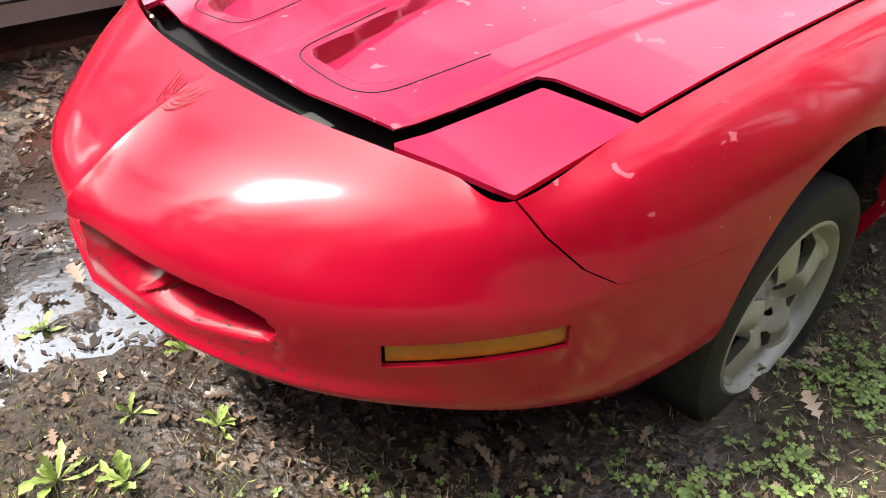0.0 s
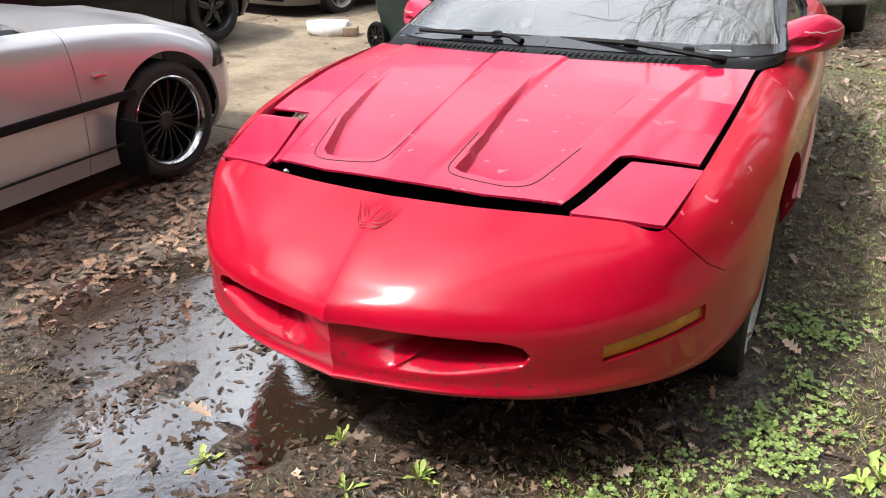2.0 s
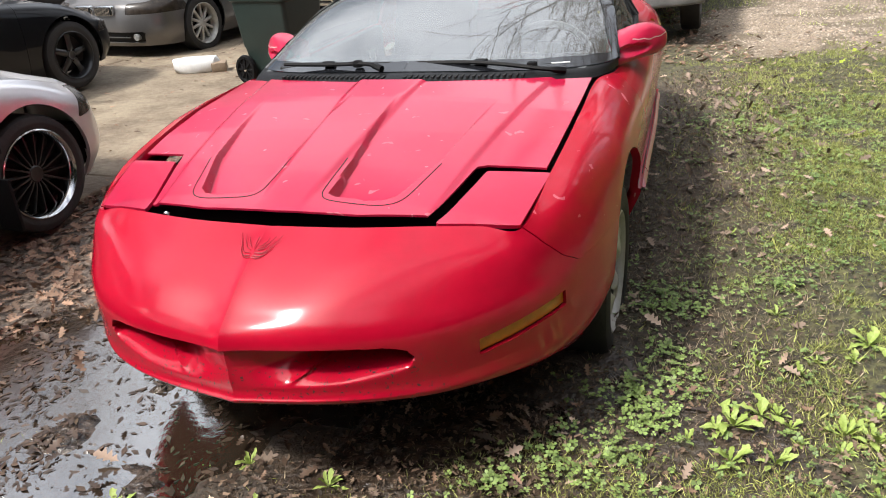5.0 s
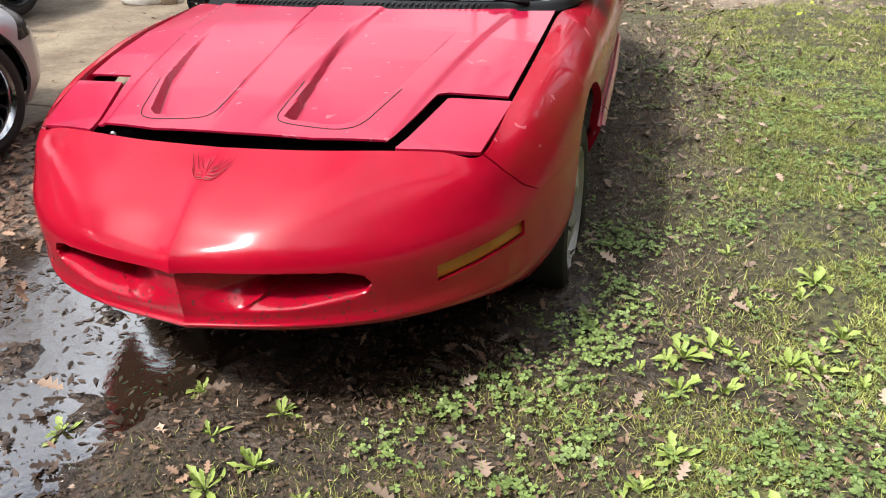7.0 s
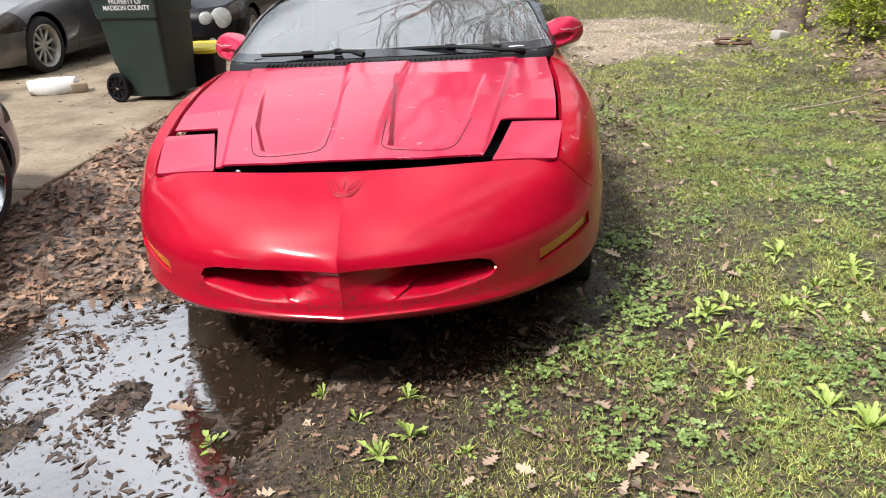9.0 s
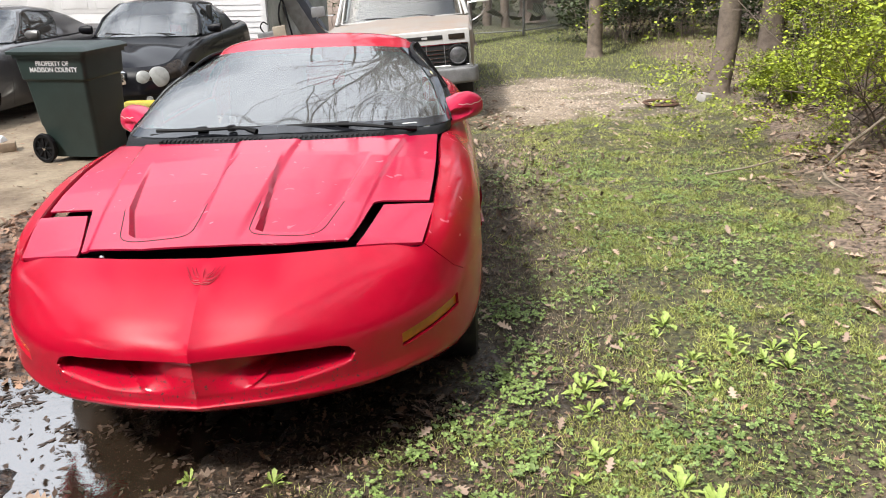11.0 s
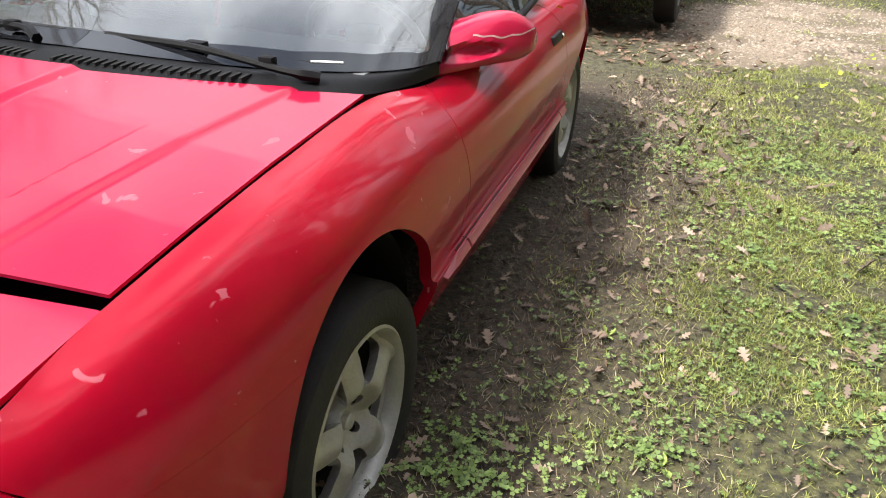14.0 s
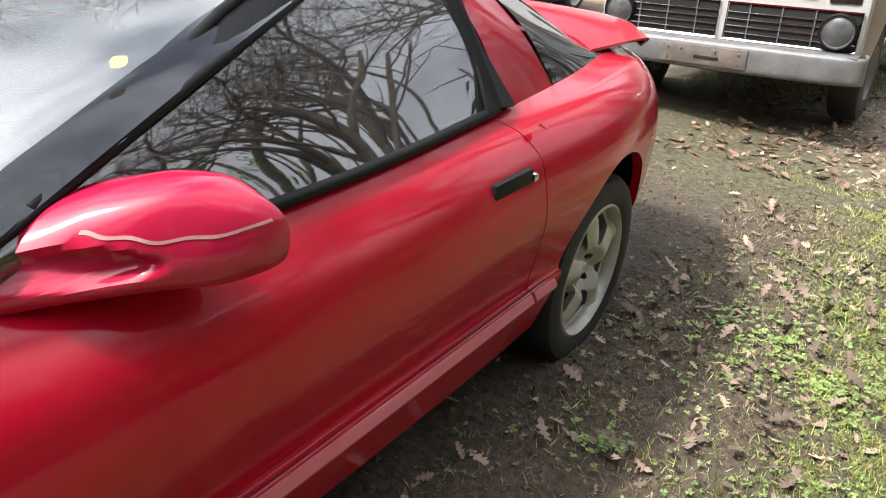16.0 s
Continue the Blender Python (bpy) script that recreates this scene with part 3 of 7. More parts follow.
for side in (1, -1):
    part("glass_border", shell(frit if side > 0 else mirrored(frit), 0), FRIT, coupe, "glossy black windshield border, widened for dark reflections")
R1 = [(0, 1.88, 1.338), (.20, 1.88, 1.334), (.36, 1.88, 1.322), (.48, 1.88, 1.302), (.545, 1.88, 1.280), (.578, 1.88, 1.258)]
R2 = [(0, 2.30, 1.290), (.20, 2.29, 1.286), (.35, 2.275, 1.272), (.46, 2.25, 1.252), (.53, 2.225, 1.232), (.568, 2.21, 1.212)]
roof = strip(W1, R1, R2)
part("roof", shell(both(roof), .03), RED, coupe)
H1 = [(0, 2.80, 1.145), (.20, 2.795, 1.142), (.34, 2.76, 1.125), (.44, 2.72, 1.108), (.51, 2.67, 1.088), (.555, 2.63, 1.068)]
H2 = [(0, 3.26, .962), (.20, 3.25, .961), (.34, 3.19, .957), (.46, 3.10, .953), (.54, 3.02, .950), (.60, 2.94, .946)]
part("rear_glass", shell(both(strip(R2, H1, H2)), 0), DARK_GLASS, coupe)
D2 = [(0, 3.65, .882), (.20, 3.64, .882), (.34, 3.59, .884), (.45, 3.54, .886), (.52, 3.44, .898), (.56, 3.32, .908)]
D1 = [tuple((np.array(a) + b) / 2 + np.array((0, 0, .012))) for a, b in zip(np.array(H2), np.array(D2))]
part("rear_deck", shell(both(strip(H2, D1, D2)), 0), RED, coupe)
BELT = [(.800, .80, .950), (.807, 1.15, .936), (.802, 1.55, .936), (.777, 1.99, .948)]
RAIL = [(.792, .815, .990), (.682, 1.16, 1.135), (.592, 1.50, 1.243), (.585, 1.99, 1.248)]
MID = [tuple((np.array(a) + b) / 2 + np.array((.010, 0, .005))) for a, b in zip(np.array(BELT), np.array(RAIL))]
SAIL0 = [(.770, 2.07, .930), (.760, 2.18, .929), (.748, 2.29, .928), (.734, 2.40, .926)]
SAIL1 = [(.588, 2.00, 1.246), (.583, 2.06, 1.242), (.577, 2.13, 1.230), (.568, 2.21, 1.212)]
SAILM = [tuple((np.array(a) + b) / 2 + np.array((.02, 0, .005))) for a, b in zip(np.array(SAIL0), np.array(SAIL1))]
for side in (1, -1):
    pick = lambda vf: vf if side > 0 else mirrored(vf)
    part("side_window", shell(pick(strip(BELT, MID, RAIL)), 0), DARK_GLASS, coupe, "dark side window")
    part("sail_panel", shell(pick(strip(SAIL0, SAILM, SAIL1)), .02), RED, coupe)
    # fills the strip between sail panel, hatch glass and quarter
    fill = strip([(.568, 2.21, 1.212), (.555, 2.63, 1.068), (.60, 2.94, .946)], [(.668, 2.315, 1.085), (.652, 2.62, 1.005), (.625, 2.98, .940)], [(.732, 2.405, .932), (.706, 2.66, .934), (.640, 3.02, .934)])
    part("hatch_side", shell(pick(fill), 0), DARK_GLASS, coupe, "dark rear glass wrapped round the side")
    s = side
    bm = bmesh.new()
    tube_bm(bm, [(s * x, y - .003, z) for x, y, z in [W0[5], WM[5], W1[5]]], [.006, .009, .009], 12)
    part("pillar_seal", bm, TRIM, coupe)
    front = crom([W0[5], WM[5], W1[5]], np.linspace(0, 2, 14))
    back = crom(RAIL, np.linspace(0, 2.25, 14))
    mid = .5 * (front + back) + np.array((.007, 0, .005))
    part("a_pillar", shell(pick(mesh_of(np.stack([front, mid, back], 1))), .006), TRIM, coupe, "slim black pillar beside the windshield")
    bm = bmesh.new()
    tube_bm(bm, [(s * (x + .004), y, z) for x, y, z in crom(RAIL, np.linspace(.2, 3, 14))], .010, 12)
    tube_bm(bm, [(s * .783, 1.99, .945), (s * .60, 1.995, 1.244)], .020, 14)
    tube_bm(bm, [(s * (x + .008), y, z - .004) for x, y, z in crom(BELT, np.linspace(.7, 3, 14))], .012, 14)
    part("window_seal", bm, TRIM, coupe)
    tri = strip([(.786, 1.93, .946), (.783, 2.0, .946), (.772, 2.085, .934)], [(.700, 1.985, 1.075), (.697, 2.01, 1.075), (.693, 2.035, 1.075)], [(.606, 1.995, 1.236), (.605, 2.0, 1.236), (.604, 2.005, 1.236)], nu=8, nv=10)
    part("quarter_trim", shell(pick((tri[0] + np.array((.012, 0, .004)), tri[1])), .008), TRIM, coupe, "black corner trim behind the side window")
# cowl panel
C0 = [(0, .19, .988), (.30, .225, .983), (.52, .300, .972), (.70, .395, .952), (.775, .58, .936), (.803, .75, .930)]
C1 = [((a[0] + b[0]) / 2, (a[1] + b[1]) / 2, (a[2] + b[2]) / 2 + .010) for a, b in zip(C0, W0)]
part("cowl", shell(both(strip(C0, C1, W0, nv=10)), .02), TRIM, coupe, "black plastic cowl panel")


def cowl_z(x, y):
    k = np.clip((y - .22) / .25, 0, 1)
    return .990 + .022 * k - .035 * (abs(x) / .7) ** 2 + .006


# vent slits, raised cowl spine and wipers
for k in range(46):
    x = -.52 + .0225 * k
    if abs(x) > .04:
        y = .235 + .10 * (x / .6) ** 2
        part("vent_slit", box((x - .004, y, cowl_z(x, y) - .004), (x + .004, y + .045, cowl_z(x, y + .045) + .003)), BLACK_GAP, coupe)
for x0, x1 in [(.64, -.02), (-.08, -.62)]:
    bm = bmesh.new()
    pts = [(x0, .33 + .06 * (x0 / .6) ** 2, cowl_z(x0, .33) + .012), (x0 - .08, .37, cowl_z(x0, .37) + .022), ((x0 + x1) / 2, .405, 1.022), (x1 + .05, .44, 1.018)]
    tube_bm(bm, crom(pts, np.linspace(0, 3, 16)), [.014] * 4 + [.009] * 12, 6)
    w = part("wiper", bm, TRIM, coupe, "black wiper arm and blade")
    part("pivot_cap", box((x0 - .145, .372, cowl_z(x0 - .13, .38) + .006), (x0 - .105, .402, cowl_z(x0 - .13, .38) + .036), bevel=.010), TRIM, w)
    bm = bmesh.new()
    xm = (x0 + x1) / 2
    tube_bm(bm, [(xm + d, .425 + .02 * abs(d) + .06 * (abs(xm + d) / .6) ** 2, 1.012 - .03 * (abs(xm + d) / .6) ** 2 + .008) for d in np.linspace(-.27, .27, 12)], .006, 5)
    part("blade", bm, BLACK_GAP, w)
    part("clip", box((xm - .03, .412, 1.016), (xm + .02, .440, 1.032), bevel=.004), TRIM, w)

# pale ledge along the foot of the door, parted at the door's two seams
# paler than the body: sky light on the upward face is in the colour
LEDGE = worn_paint("red_paint_chalky_lit", 0.66, 0.70, 30.0, 0, base=(0.56, 0.14, 0.17))
skirt_line = crom(SKIRT, np.linspace(7, 13, 120))


def ledge_at(y, dx, dz, s):
    return (s * (np.interp(y, skirt_line[:, 1], skirt_line[:, 0]) + dx), y, np.interp(y, skirt_line[:, 1], skirt_line[:, 2]) + dz)


for s in (1, -1):
    for y0, y1, tip in [(.43, .632, .45), (.646, 2.036, 1.0), (2.050, 2.17, 1.0)]:
        bm = bmesh.new()
        rings = []
        for y in np.linspace(y0, y1, 24):
            k = 1 if tip == 1 else min(1, .15 + (y - y0) / .12)
            rings.append([bm.verts.new(ledge_at(y, dx, dz * k, s)) for dx, dz in [(-.014, .014), (.002, .011), (.007, .005), (.014, -.010), (.012, -.016), (-.014, -.020)]])
        for p, q in zip(rings, rings[1:]):
            for i in range(6):
                bm.faces.new((p[i], p[(i + 1) % 6], q[(i + 1) % 6], q[i]))
        bm.faces.new(rings[0])
        bm.faces.new(rings[-1][::-1])
        bmesh.ops.recalc_face_normals(bm, faces=bm.faces)
        part("sill_moulding", bm, LEDGE, coupe, "chalky red moulding along the sill, painted pale as if sky-lit")
    bm = bmesh.new()
    tube_bm(bm, [ledge_at(y, -.006, .0165, s) for y in np.linspace(.55, 2.17, 40)], .0020, 6)
    part("door_gap", bm, BLACK_GAP, coupe)

# ---- wheels ----
TYRE = [(-.105, .229), (-.116, .25), (-.120, .285), (-.110, .316), (-.088, .330), (.088, .330), (.110, .316), (.120, .285), (.116, .25), (.105, .229), (-.105, .229)]
RIM = [(-.10, .204), (-.10, .230), (.096, .230), (.108, .234), (.112, .227), (.100, .217), (.070, .211), (-.10, .204)]


# one dark colour for grime and for the shade inside the wheel
DUST_SHADE = material("dust_and_shade", (0.035, 0.031, 0.028), 0.85, vary=0.4, scale=30)


def spoke_wheel(name, m, parent, n_spoke, tyre=TYRE, rim=RIM, metal=ALLOY, width=.030, hub=.055, lip=None, face=.075, twist=0.0, dark_barrel=False):
    """A wheel with its outer face towards +x: tyre, rim barrel, spokes and hub cap under one part."""
    r_in = rim[0][1]
    w = part(name, spin(tyre, 56), RUBBER, parent)
    w.matrix_local = m
    part("rim", spin(rim, 56), lip or metal, w)
    bm = bmesh.new()
    for k in range(n_spoke):
        a = 2 * math.pi * k / n_spoke
        prof = [(hub * .7, width * 1.25, face), (hub * 1.5, width * 1.1, face + .006), (r_in * .72, width * .92, face - .004), (r_in * 1.02, width * 1.25, face - .012)]
        rings = []
        for r, wd, o in prof:
            aa = a + twist * r
            c, s = math.cos(aa), math.sin(aa)
            pts = [(o, -wd), (o + .010, -wd * .5), (o + .010, wd * .5), (o, wd), (o - .035, wd * .7), (o - .035, -wd * .7)]
            rings.append([bm.verts.new((q, r * c - t * s, r * s + t * c)) for q, t in pts])
        for p, q in zip(rings, rings[1:]):
            for i in range(6):
                bm.faces.new((p[i], p[(i + 1) % 6], q[(i + 1) % 6], q[i]))
    bmesh.ops.recalc_face_normals(bm, faces=bm.faces)
    if n_spoke:
        part("spokes", bm, metal, w)
        part("hub_cap", spin([(face - .03, .0), (face - .03, hub), (face + .008, hub), (face + .016, hub * .8), (face + .012, hub * .45), (face + .014, .0)], 28), metal, w)
    else:
        bm.free()
    if n_spoke == 5:
        for k in range(5):
            a = 2 * math.pi * (k + .5) / 5
            lug = spin([(face - .01, 0.0), (face - .01, .013), (face + .016, .013), (face + .016, .009), (face + .006, .008), (face + .006, 0.0)], 12)
            part("lug_nut", lug, TRIM, w).matrix_local = Matrix.Translation((0, .054 * math.cos(a), .054 * math.sin(a)))
    if dark_barrel:
        part("rim_barrel", spin([(-.09, r_in - .012), (.064, r_in + .002), (.064, r_in + .005), (-.09, r_in - .004), (-.09, r_in - .012)], 48), DUST_SHADE, w, "wheel barrel dark with grime and painted-in shade")
    part("brake_disc", spin([(-.02, .0), (-.02, r_in * .8), (-.04, r_in * .8), (-.04, .0)], 32), BLACK_GAP, w)
    return w


def cast_face(w, face=.070):
    """A cast wheel face: five broad rounded spokes round rounded windows, five lug holes and a dished hub."""
    rr = np.concatenate([np.linspace(.016, .085, 12), np.linspace(.09, .2135, 34)])
    th = np.linspace(0, 2 * math.pi, 181)
    R, A = np.meshgrid(rr, th, indexing="ij")
    phi = (A + math.pi / 5) % (2 * math.pi / 5) - math.pi / 5          # angle from the nearest spoke's middle
    across = R * np.sin(phi)
    round_ = smooth_step(.05, .10, R) * .026 * (1 - np.clip(np.abs(across) / .055, 0, 1) ** 2)
    dish = np.interp(R, [0, .045, .075, .11, .16, .20, .22], [.000, -.004, .008, .012, .004, -.006, .004])
    o = face + dish + round_ - .010 * smooth_step(.10, .07, R)
    grid = np.stack([o, R * np.cos(A), R * np.sin(A)], -1)

    def solid(v):
        r, a = np.hypot(v[:, 1], v[:, 2]), np.arctan2(v[:, 2], v[:, 1])
        p = (a % (2 * math.pi / 5)) - math.pi / 5                       # angle from the window's middle
        half = .014 + .58 * np.clip(r - .088, 0, .10)
        win = np.minimum(np.minimum(half - np.abs(r * np.sin(p)), r - .088), .199 - r)
        b = (a + math.pi / 5) % (2 * math.pi / 5) - math.pi / 5
        lug = .0135 - np.hypot(r * np.cos(b) - .057, r * np.sin(b))
        return -np.maximum(win, lug)

    f = clip(mesh_of(grid), solid)
    part("spokes", shell(f, .034), ALLOY, w, "dusty bright cast face with five broad spokes")
    part("hub_cap", spin([(face - .03, .0), (face - .03, .021), (face + .003, .021), (face + .008, .016), (face + .009, .0)], 24), ALLOY, w)
    for k in range(5):
        a = 2 * math.pi * k / 5
        lug = spin([(face - .045, 0.0), (face - .045, .016), (face - .024, .016), (face - .024, .009), (face - .010, .008), (face - .010, 0.0)], 12)
        part("lug_nut", lug, DUST_SHADE, w).matrix_local = Matrix.Translation((0, .057 * math.cos(a), .057 * math.sin(a)))


STEER = -2
for x, y, z, rz in [(.785, 0, .311, STEER), (.785, 2.564, .275, 0), (-.785, 0, .311, 180 + STEER), (-.785, 2.564, .275, 180)]:
    w = spoke_wheel("wheel", pose(x, y, z, 20, 0, rz), coupe, 0, dark_barrel=True)
    cast_face(w)
    sx = 1 if x > 0 else -1
    well = spin([(0, .36), (.3, .37), (.3, .30), (.31, 0.0)], 32)
    wv = (np.array(well[0]) * np.array((-sx, 1, 1)) + np.array((sx * .86, y, z + .10)), well[1])
    wv = clip(wv, lambda v: v[:, 2] - .33)
    part("wheel_well", wv, BLACK_GAP, coupe)

# ---- door mirrors ----
MIR = [
    (.745, [(.745, .912), (.765, .950), (.86, 1.010), (1.03, 1.022), (1.045, .97), (1.04, .905), (.94, .895), (.82, .900)]),
    (.785, [(.780, .915), (.80, .955), (.90, 1.020), (1.03, 1.030), (1.045, .975), (1.04, .910), (.95, .902), (.85, .905)]),
    (.84, [(.855, .928), (.865, .972), (.94, 1.037), (1.055, 1.046), (1.07, .985), (1.065, .915), (.99, .905), (.90, .914)]),
    (.90, [(.930, .940), (.935, .985), (.985, 1.046), (1.08, 1.048), (1.095, .985), (1.09, .918), (1.03, .910), (.965, .922)]),
    (.945, [(.990, .945), (.993, .982), (1.03, 1.030), (1.09, 1.030), (1.11, .982), (1.10, .925), (1.06, .920), (1.015, .928)]),
    (.970, [(1.035, .955), (1.037, .978), (1.06, 1.008), (1.10, 1.008), (1.112, .978), (1.105, .942), (1.08, .938), (1.05, .945)]),
    (.978, [(1.06, .965), (1.06, .976), (1.075, .992), (1.095, .992), (1.10, .976), (1.098, .958), (1.085, .955), (1.07, .958)])]


def mirror_housing(s):
    """A wedge-shaped stalk that swells into a rounded housing, with a scoop in its leading face."""
    n = 64
    rings = []
    for x, P in MIR:
        Q = np.array(P + P[:3])
        ext = np.vstack([P[-1], Q])
        ring = crom(ext, np.linspace(1, 9, n, endpoint=False))
        rings.append(np.column_stack([np.full(n, x), ring]))
    rows = crom(np.stack(rings).reshape(len(MIR), -1), np.linspace(0, len(MIR) - 1, 70)).reshape(70, n, 3)
    x, y, z = rows[..., 0], rows[..., 1], rows[..., 2]
    front = smooth_step(.005, .045, np.mean(y, 1)[:, None] - y)
    d = np.hypot((x - .850 - .25 * (z - .966)) / .072, (z - .966) / .025)
    rows[..., 1] += front * .036 * smooth_step(1.10, .40, d)
    v = rows.reshape(-1, 3)
    f = [(i * n + k, (i + 1) * n + k, (i + 1) * n + (k + 1) % n, i * n + (k + 1) % n) for i in range(69) for k in range(n)]
    f.append(tuple(69 * n + k for k in range(n))[::-1])
    v[:, 0] *= s
    return v, (f if s > 0 else [q[::-1] for q in f])


PRIMER = material("bare_primer", (.55, .30, .30), .8, vary=.3, scale=40)
for s in (1, -1):
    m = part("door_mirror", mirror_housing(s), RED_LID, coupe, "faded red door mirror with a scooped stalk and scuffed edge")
    hv = mirror_housing(s)
    line = lambda v: v[:, 2] - 1.002 - .004 * np.sin(np.abs(v[:, 0]) * 46) - .002 * np.sin(np.abs(v[:, 0]) * 150)
    hv = clip((np.asarray(hv[0], float), hv[1][:-1]), lambda v: line(v) + .0022)
    hv = clip(hv, lambda v: .0022 - line(v))
    hv = clip(hv, lambda v: 1.030 - v[:, 1] + .45 * (np.abs(v[:, 0]) - .86))
    hv = clip(hv, lambda v: np.abs(v[:, 0]) - .845)
    part("scuff", (np.asarray(hv[0]) + np.array((0, -.0012, .0006)), hv[1]), PRIMER, m, "pale line of scuffed paint")

# ---- door furniture, spoiler, emblem ----
for s in (1, -1):
    h = part("door_handle", box((s * .897 - .008, 1.80, .772), (s * .897 + .008, 1.975, .833), pose(0, 0, 0), bevel=.005), TRIM, coupe, "black flush door handle")
    part("lock", spin([(-.004, 0.0), (-.004, .011), (.004, .011), (.006, .007), (.004, 0.0)], 16), CHROME, h).matrix_local = pose(s * .906, 1.982, .808, 0, 0, 0 if s > 0 else 180)
    part("side_marker", box((s * .768 - .02, 3.15, .60), (s * .768 + .02, 3.25, .635), pose(0, 0, 0), bevel=.008), material("red_lens", (.25, .01, .01), .2, coat=.5), coupe)
SP0 = [(0, 3.22, .968), (.30, 3.18, .966), (.48, 3.08, .964), (.62, 2.92, .955)]
SP1 = [(0, 3.44, 1.000), (.30, 3.41, .998), (.50, 3.33, .992), (.655, 3.16, .968)]
SP2 = [(0, 3.66, 1.005), (.30, 3.63, 1.002), (.50, 3.56, .990), (.640, 3.45, .950)]
SP3 = [(0, 3.63, .975), (.30, 3.60, .970), (.49, 3.53, .955), (.625, 3.41, .918)]
part("spoiler", shell(both(strip(SP0, SP1, SP2, SP3)), .01), RED, coupe, "body-coloured rear spoiler")
# darker than the body paint: the embossing's shade put into the colour
DARK_RED = material("red_emboss_shade", (.30, .005, .014), .5)
def nose_z(x, y):
    return .838 + .4375 * (y + .885) + .020 * abs(x) + .0035 + .0125 * math.exp(-abs(x) / .05)


emblem = part("emblem", tube([(0, y, nose_z(0, y)) for y in (-.985, -.96, -.945)], [.001, .0015, .001], 4), DARK_RED, coupe, "embossed winged emblem in body colour, its shade drawn in darker red")
for s in (1, -1):
    for a, b, c in [((.008, -.995), (.035, -.985), (.066, -.925)), ((.010, -.985), (.030, -.970), (.048, -.930)), ((.012, -.975), (.024, -.960), (.032, -.938)), ((.004, -1.005), (.03, -1.0), (.052, -.965)), ((.0, -1.012), (.02, -1.010), (.036, -.995))]:
        pts = [(s * x, y, nose_z(x, y)) for x, y in crom([a, b, c], np.linspace(0, 2, 7))]
        part("feather", tube(pts, [.0009, .0013, .0013, .0013, .0012, .0010, .0006], 4), DARK_RED, emblem)
bolt = spin([(-.004, 0.0), (-.004, .011), (.003, .011), (.004, .008), (.001, .006), (.001, 0.0)], 16)
part("bolt", bolt, CHROME, coupe).matrix_local = pose(-.380, -.826, .834, 0, 35, -90)
part("bracket", box((.235, -.86, .770), (.315, -.80, .812), pose(0, 0, 0), bevel=.006), material("grey_bracket", (.07, .07, .062), .8), coupe)
part("latch", box((.44, -.845, .80), (.47, -.80, .822), bevel=.006), TRIM, coupe)
part("support_bar", box((-.45, -.83, .775), (.45, -.80, .795), bevel=.006), TRIM, coupe)

# ---- cabin ----
CABIN = material("grey_cabin_plastic", (.17, .18, .185), .7, bump=.1, bump_scale=150)
CLOTH = material("grey_seat_cloth", (.16, .16, .165), .9, bump=.3, bump_scale=200)
part("dashboard", strip([(-.70, .50, .975), (0, .47, .99), (.70, .50, .975)], [(-.72, .85, .965), (0, .85, .97), (.72, .85, .965)], [(-.72, 1.02, .86), (0, 1.02, .86), (.72, 1.02, .86)], [(-.72, 1.04, .5), (0, 1.04, .5), (.72, 1.04, .5)]), CABIN, coupe)
steer = bmesh.new()
ring = [(.19 * math.cos(a), .19 * math.sin(a), 0) for a in np.linspace(0, 2 * math.pi, 33)]
tube_bm(steer, ring, .015, 8, caps=False)
box_bm(steer, (-.17, -.02, -.012), (.17, .02, .012), bevel=.005)
box_bm(steer, (-.06, -.07, -.02), (.06, .07, .03), bevel=.02)
st = part("steering_wheel", steer, material("pale_grey_vinyl", (.72, .74, .73), .5, bump=.1, bump_scale=150), coupe, "pale grey steering wheel")
st.matrix_local = pose(.475, 1.04, .912, -62, 0, 0)
for s in (1, -1):
    seat = part("seat", box((s * .38 - .25, 1.45, .50), (s * .38 + .25, 1.95, .64), bevel=.06), CLOTH, coupe)
    part("backrest", box((-.25, -.07, 0), (.25, .07, .62), pose(s * .38, 1.92, .60, -22, 0, 0), bevel=.05), CLOTH, seat)
    part("headrest", box((-.12, -.05, 0), (.12, .05, .15), pose(s * .38, 2.14, 1.14, -15, 0, 0), bevel=.04), CLOTH, seat)
    part("inner_door", box((s * .76 - .03, .78, .45), (s * .76 + .03, 2.05, .93), bevel=.02), CABIN, coupe)
part("rear_shelf", box((-.62, 2.55, .60), (.62, 3.2, .86), bevel=.05), CABIN, coupe)
part("rear_view_mirror", box((-.085, 1.40, 1.215), (.085, 1.42, 1.250), bevel=.008), CABIN, coupe)
PAPER = material("white_paper", (.8, .8, .78), .7, vary=.08)
part("paper_tag", box((-.318, .795, .968), (-.286, .800, 1.012)), PAPER, coupe, "small white paper tag on the dashboard")
part("label_strip", box((-.038, -.005, -.003), (.038, .005, .003), pose(.605, .505, .994, 12, 3, 30)), PAPER, coupe, "thin white label strip at the foot of the windshield")
YELLOW = material("yellow_paper", (.75, .62, .08), .7)
leaf_u = Vector(W1[5]) - Vector(W0[5])
leaf_u.normalize()
leaf_n = Vector((.62, -.30, .70))
leaf_n = (leaf_n - leaf_u * leaf_n.dot(leaf_u)).normalized()
leaf_v = leaf_n.cross(leaf_u)
leaf_outline = [(0, 0), (.3, .25), (.38, .55), (.18, .85), (0, 1), (-.25, .8), (-.36, .5), (-.25, .2)]
leaf_at = Vector((.700, 1.075, 1.152)) + leaf_n * .012
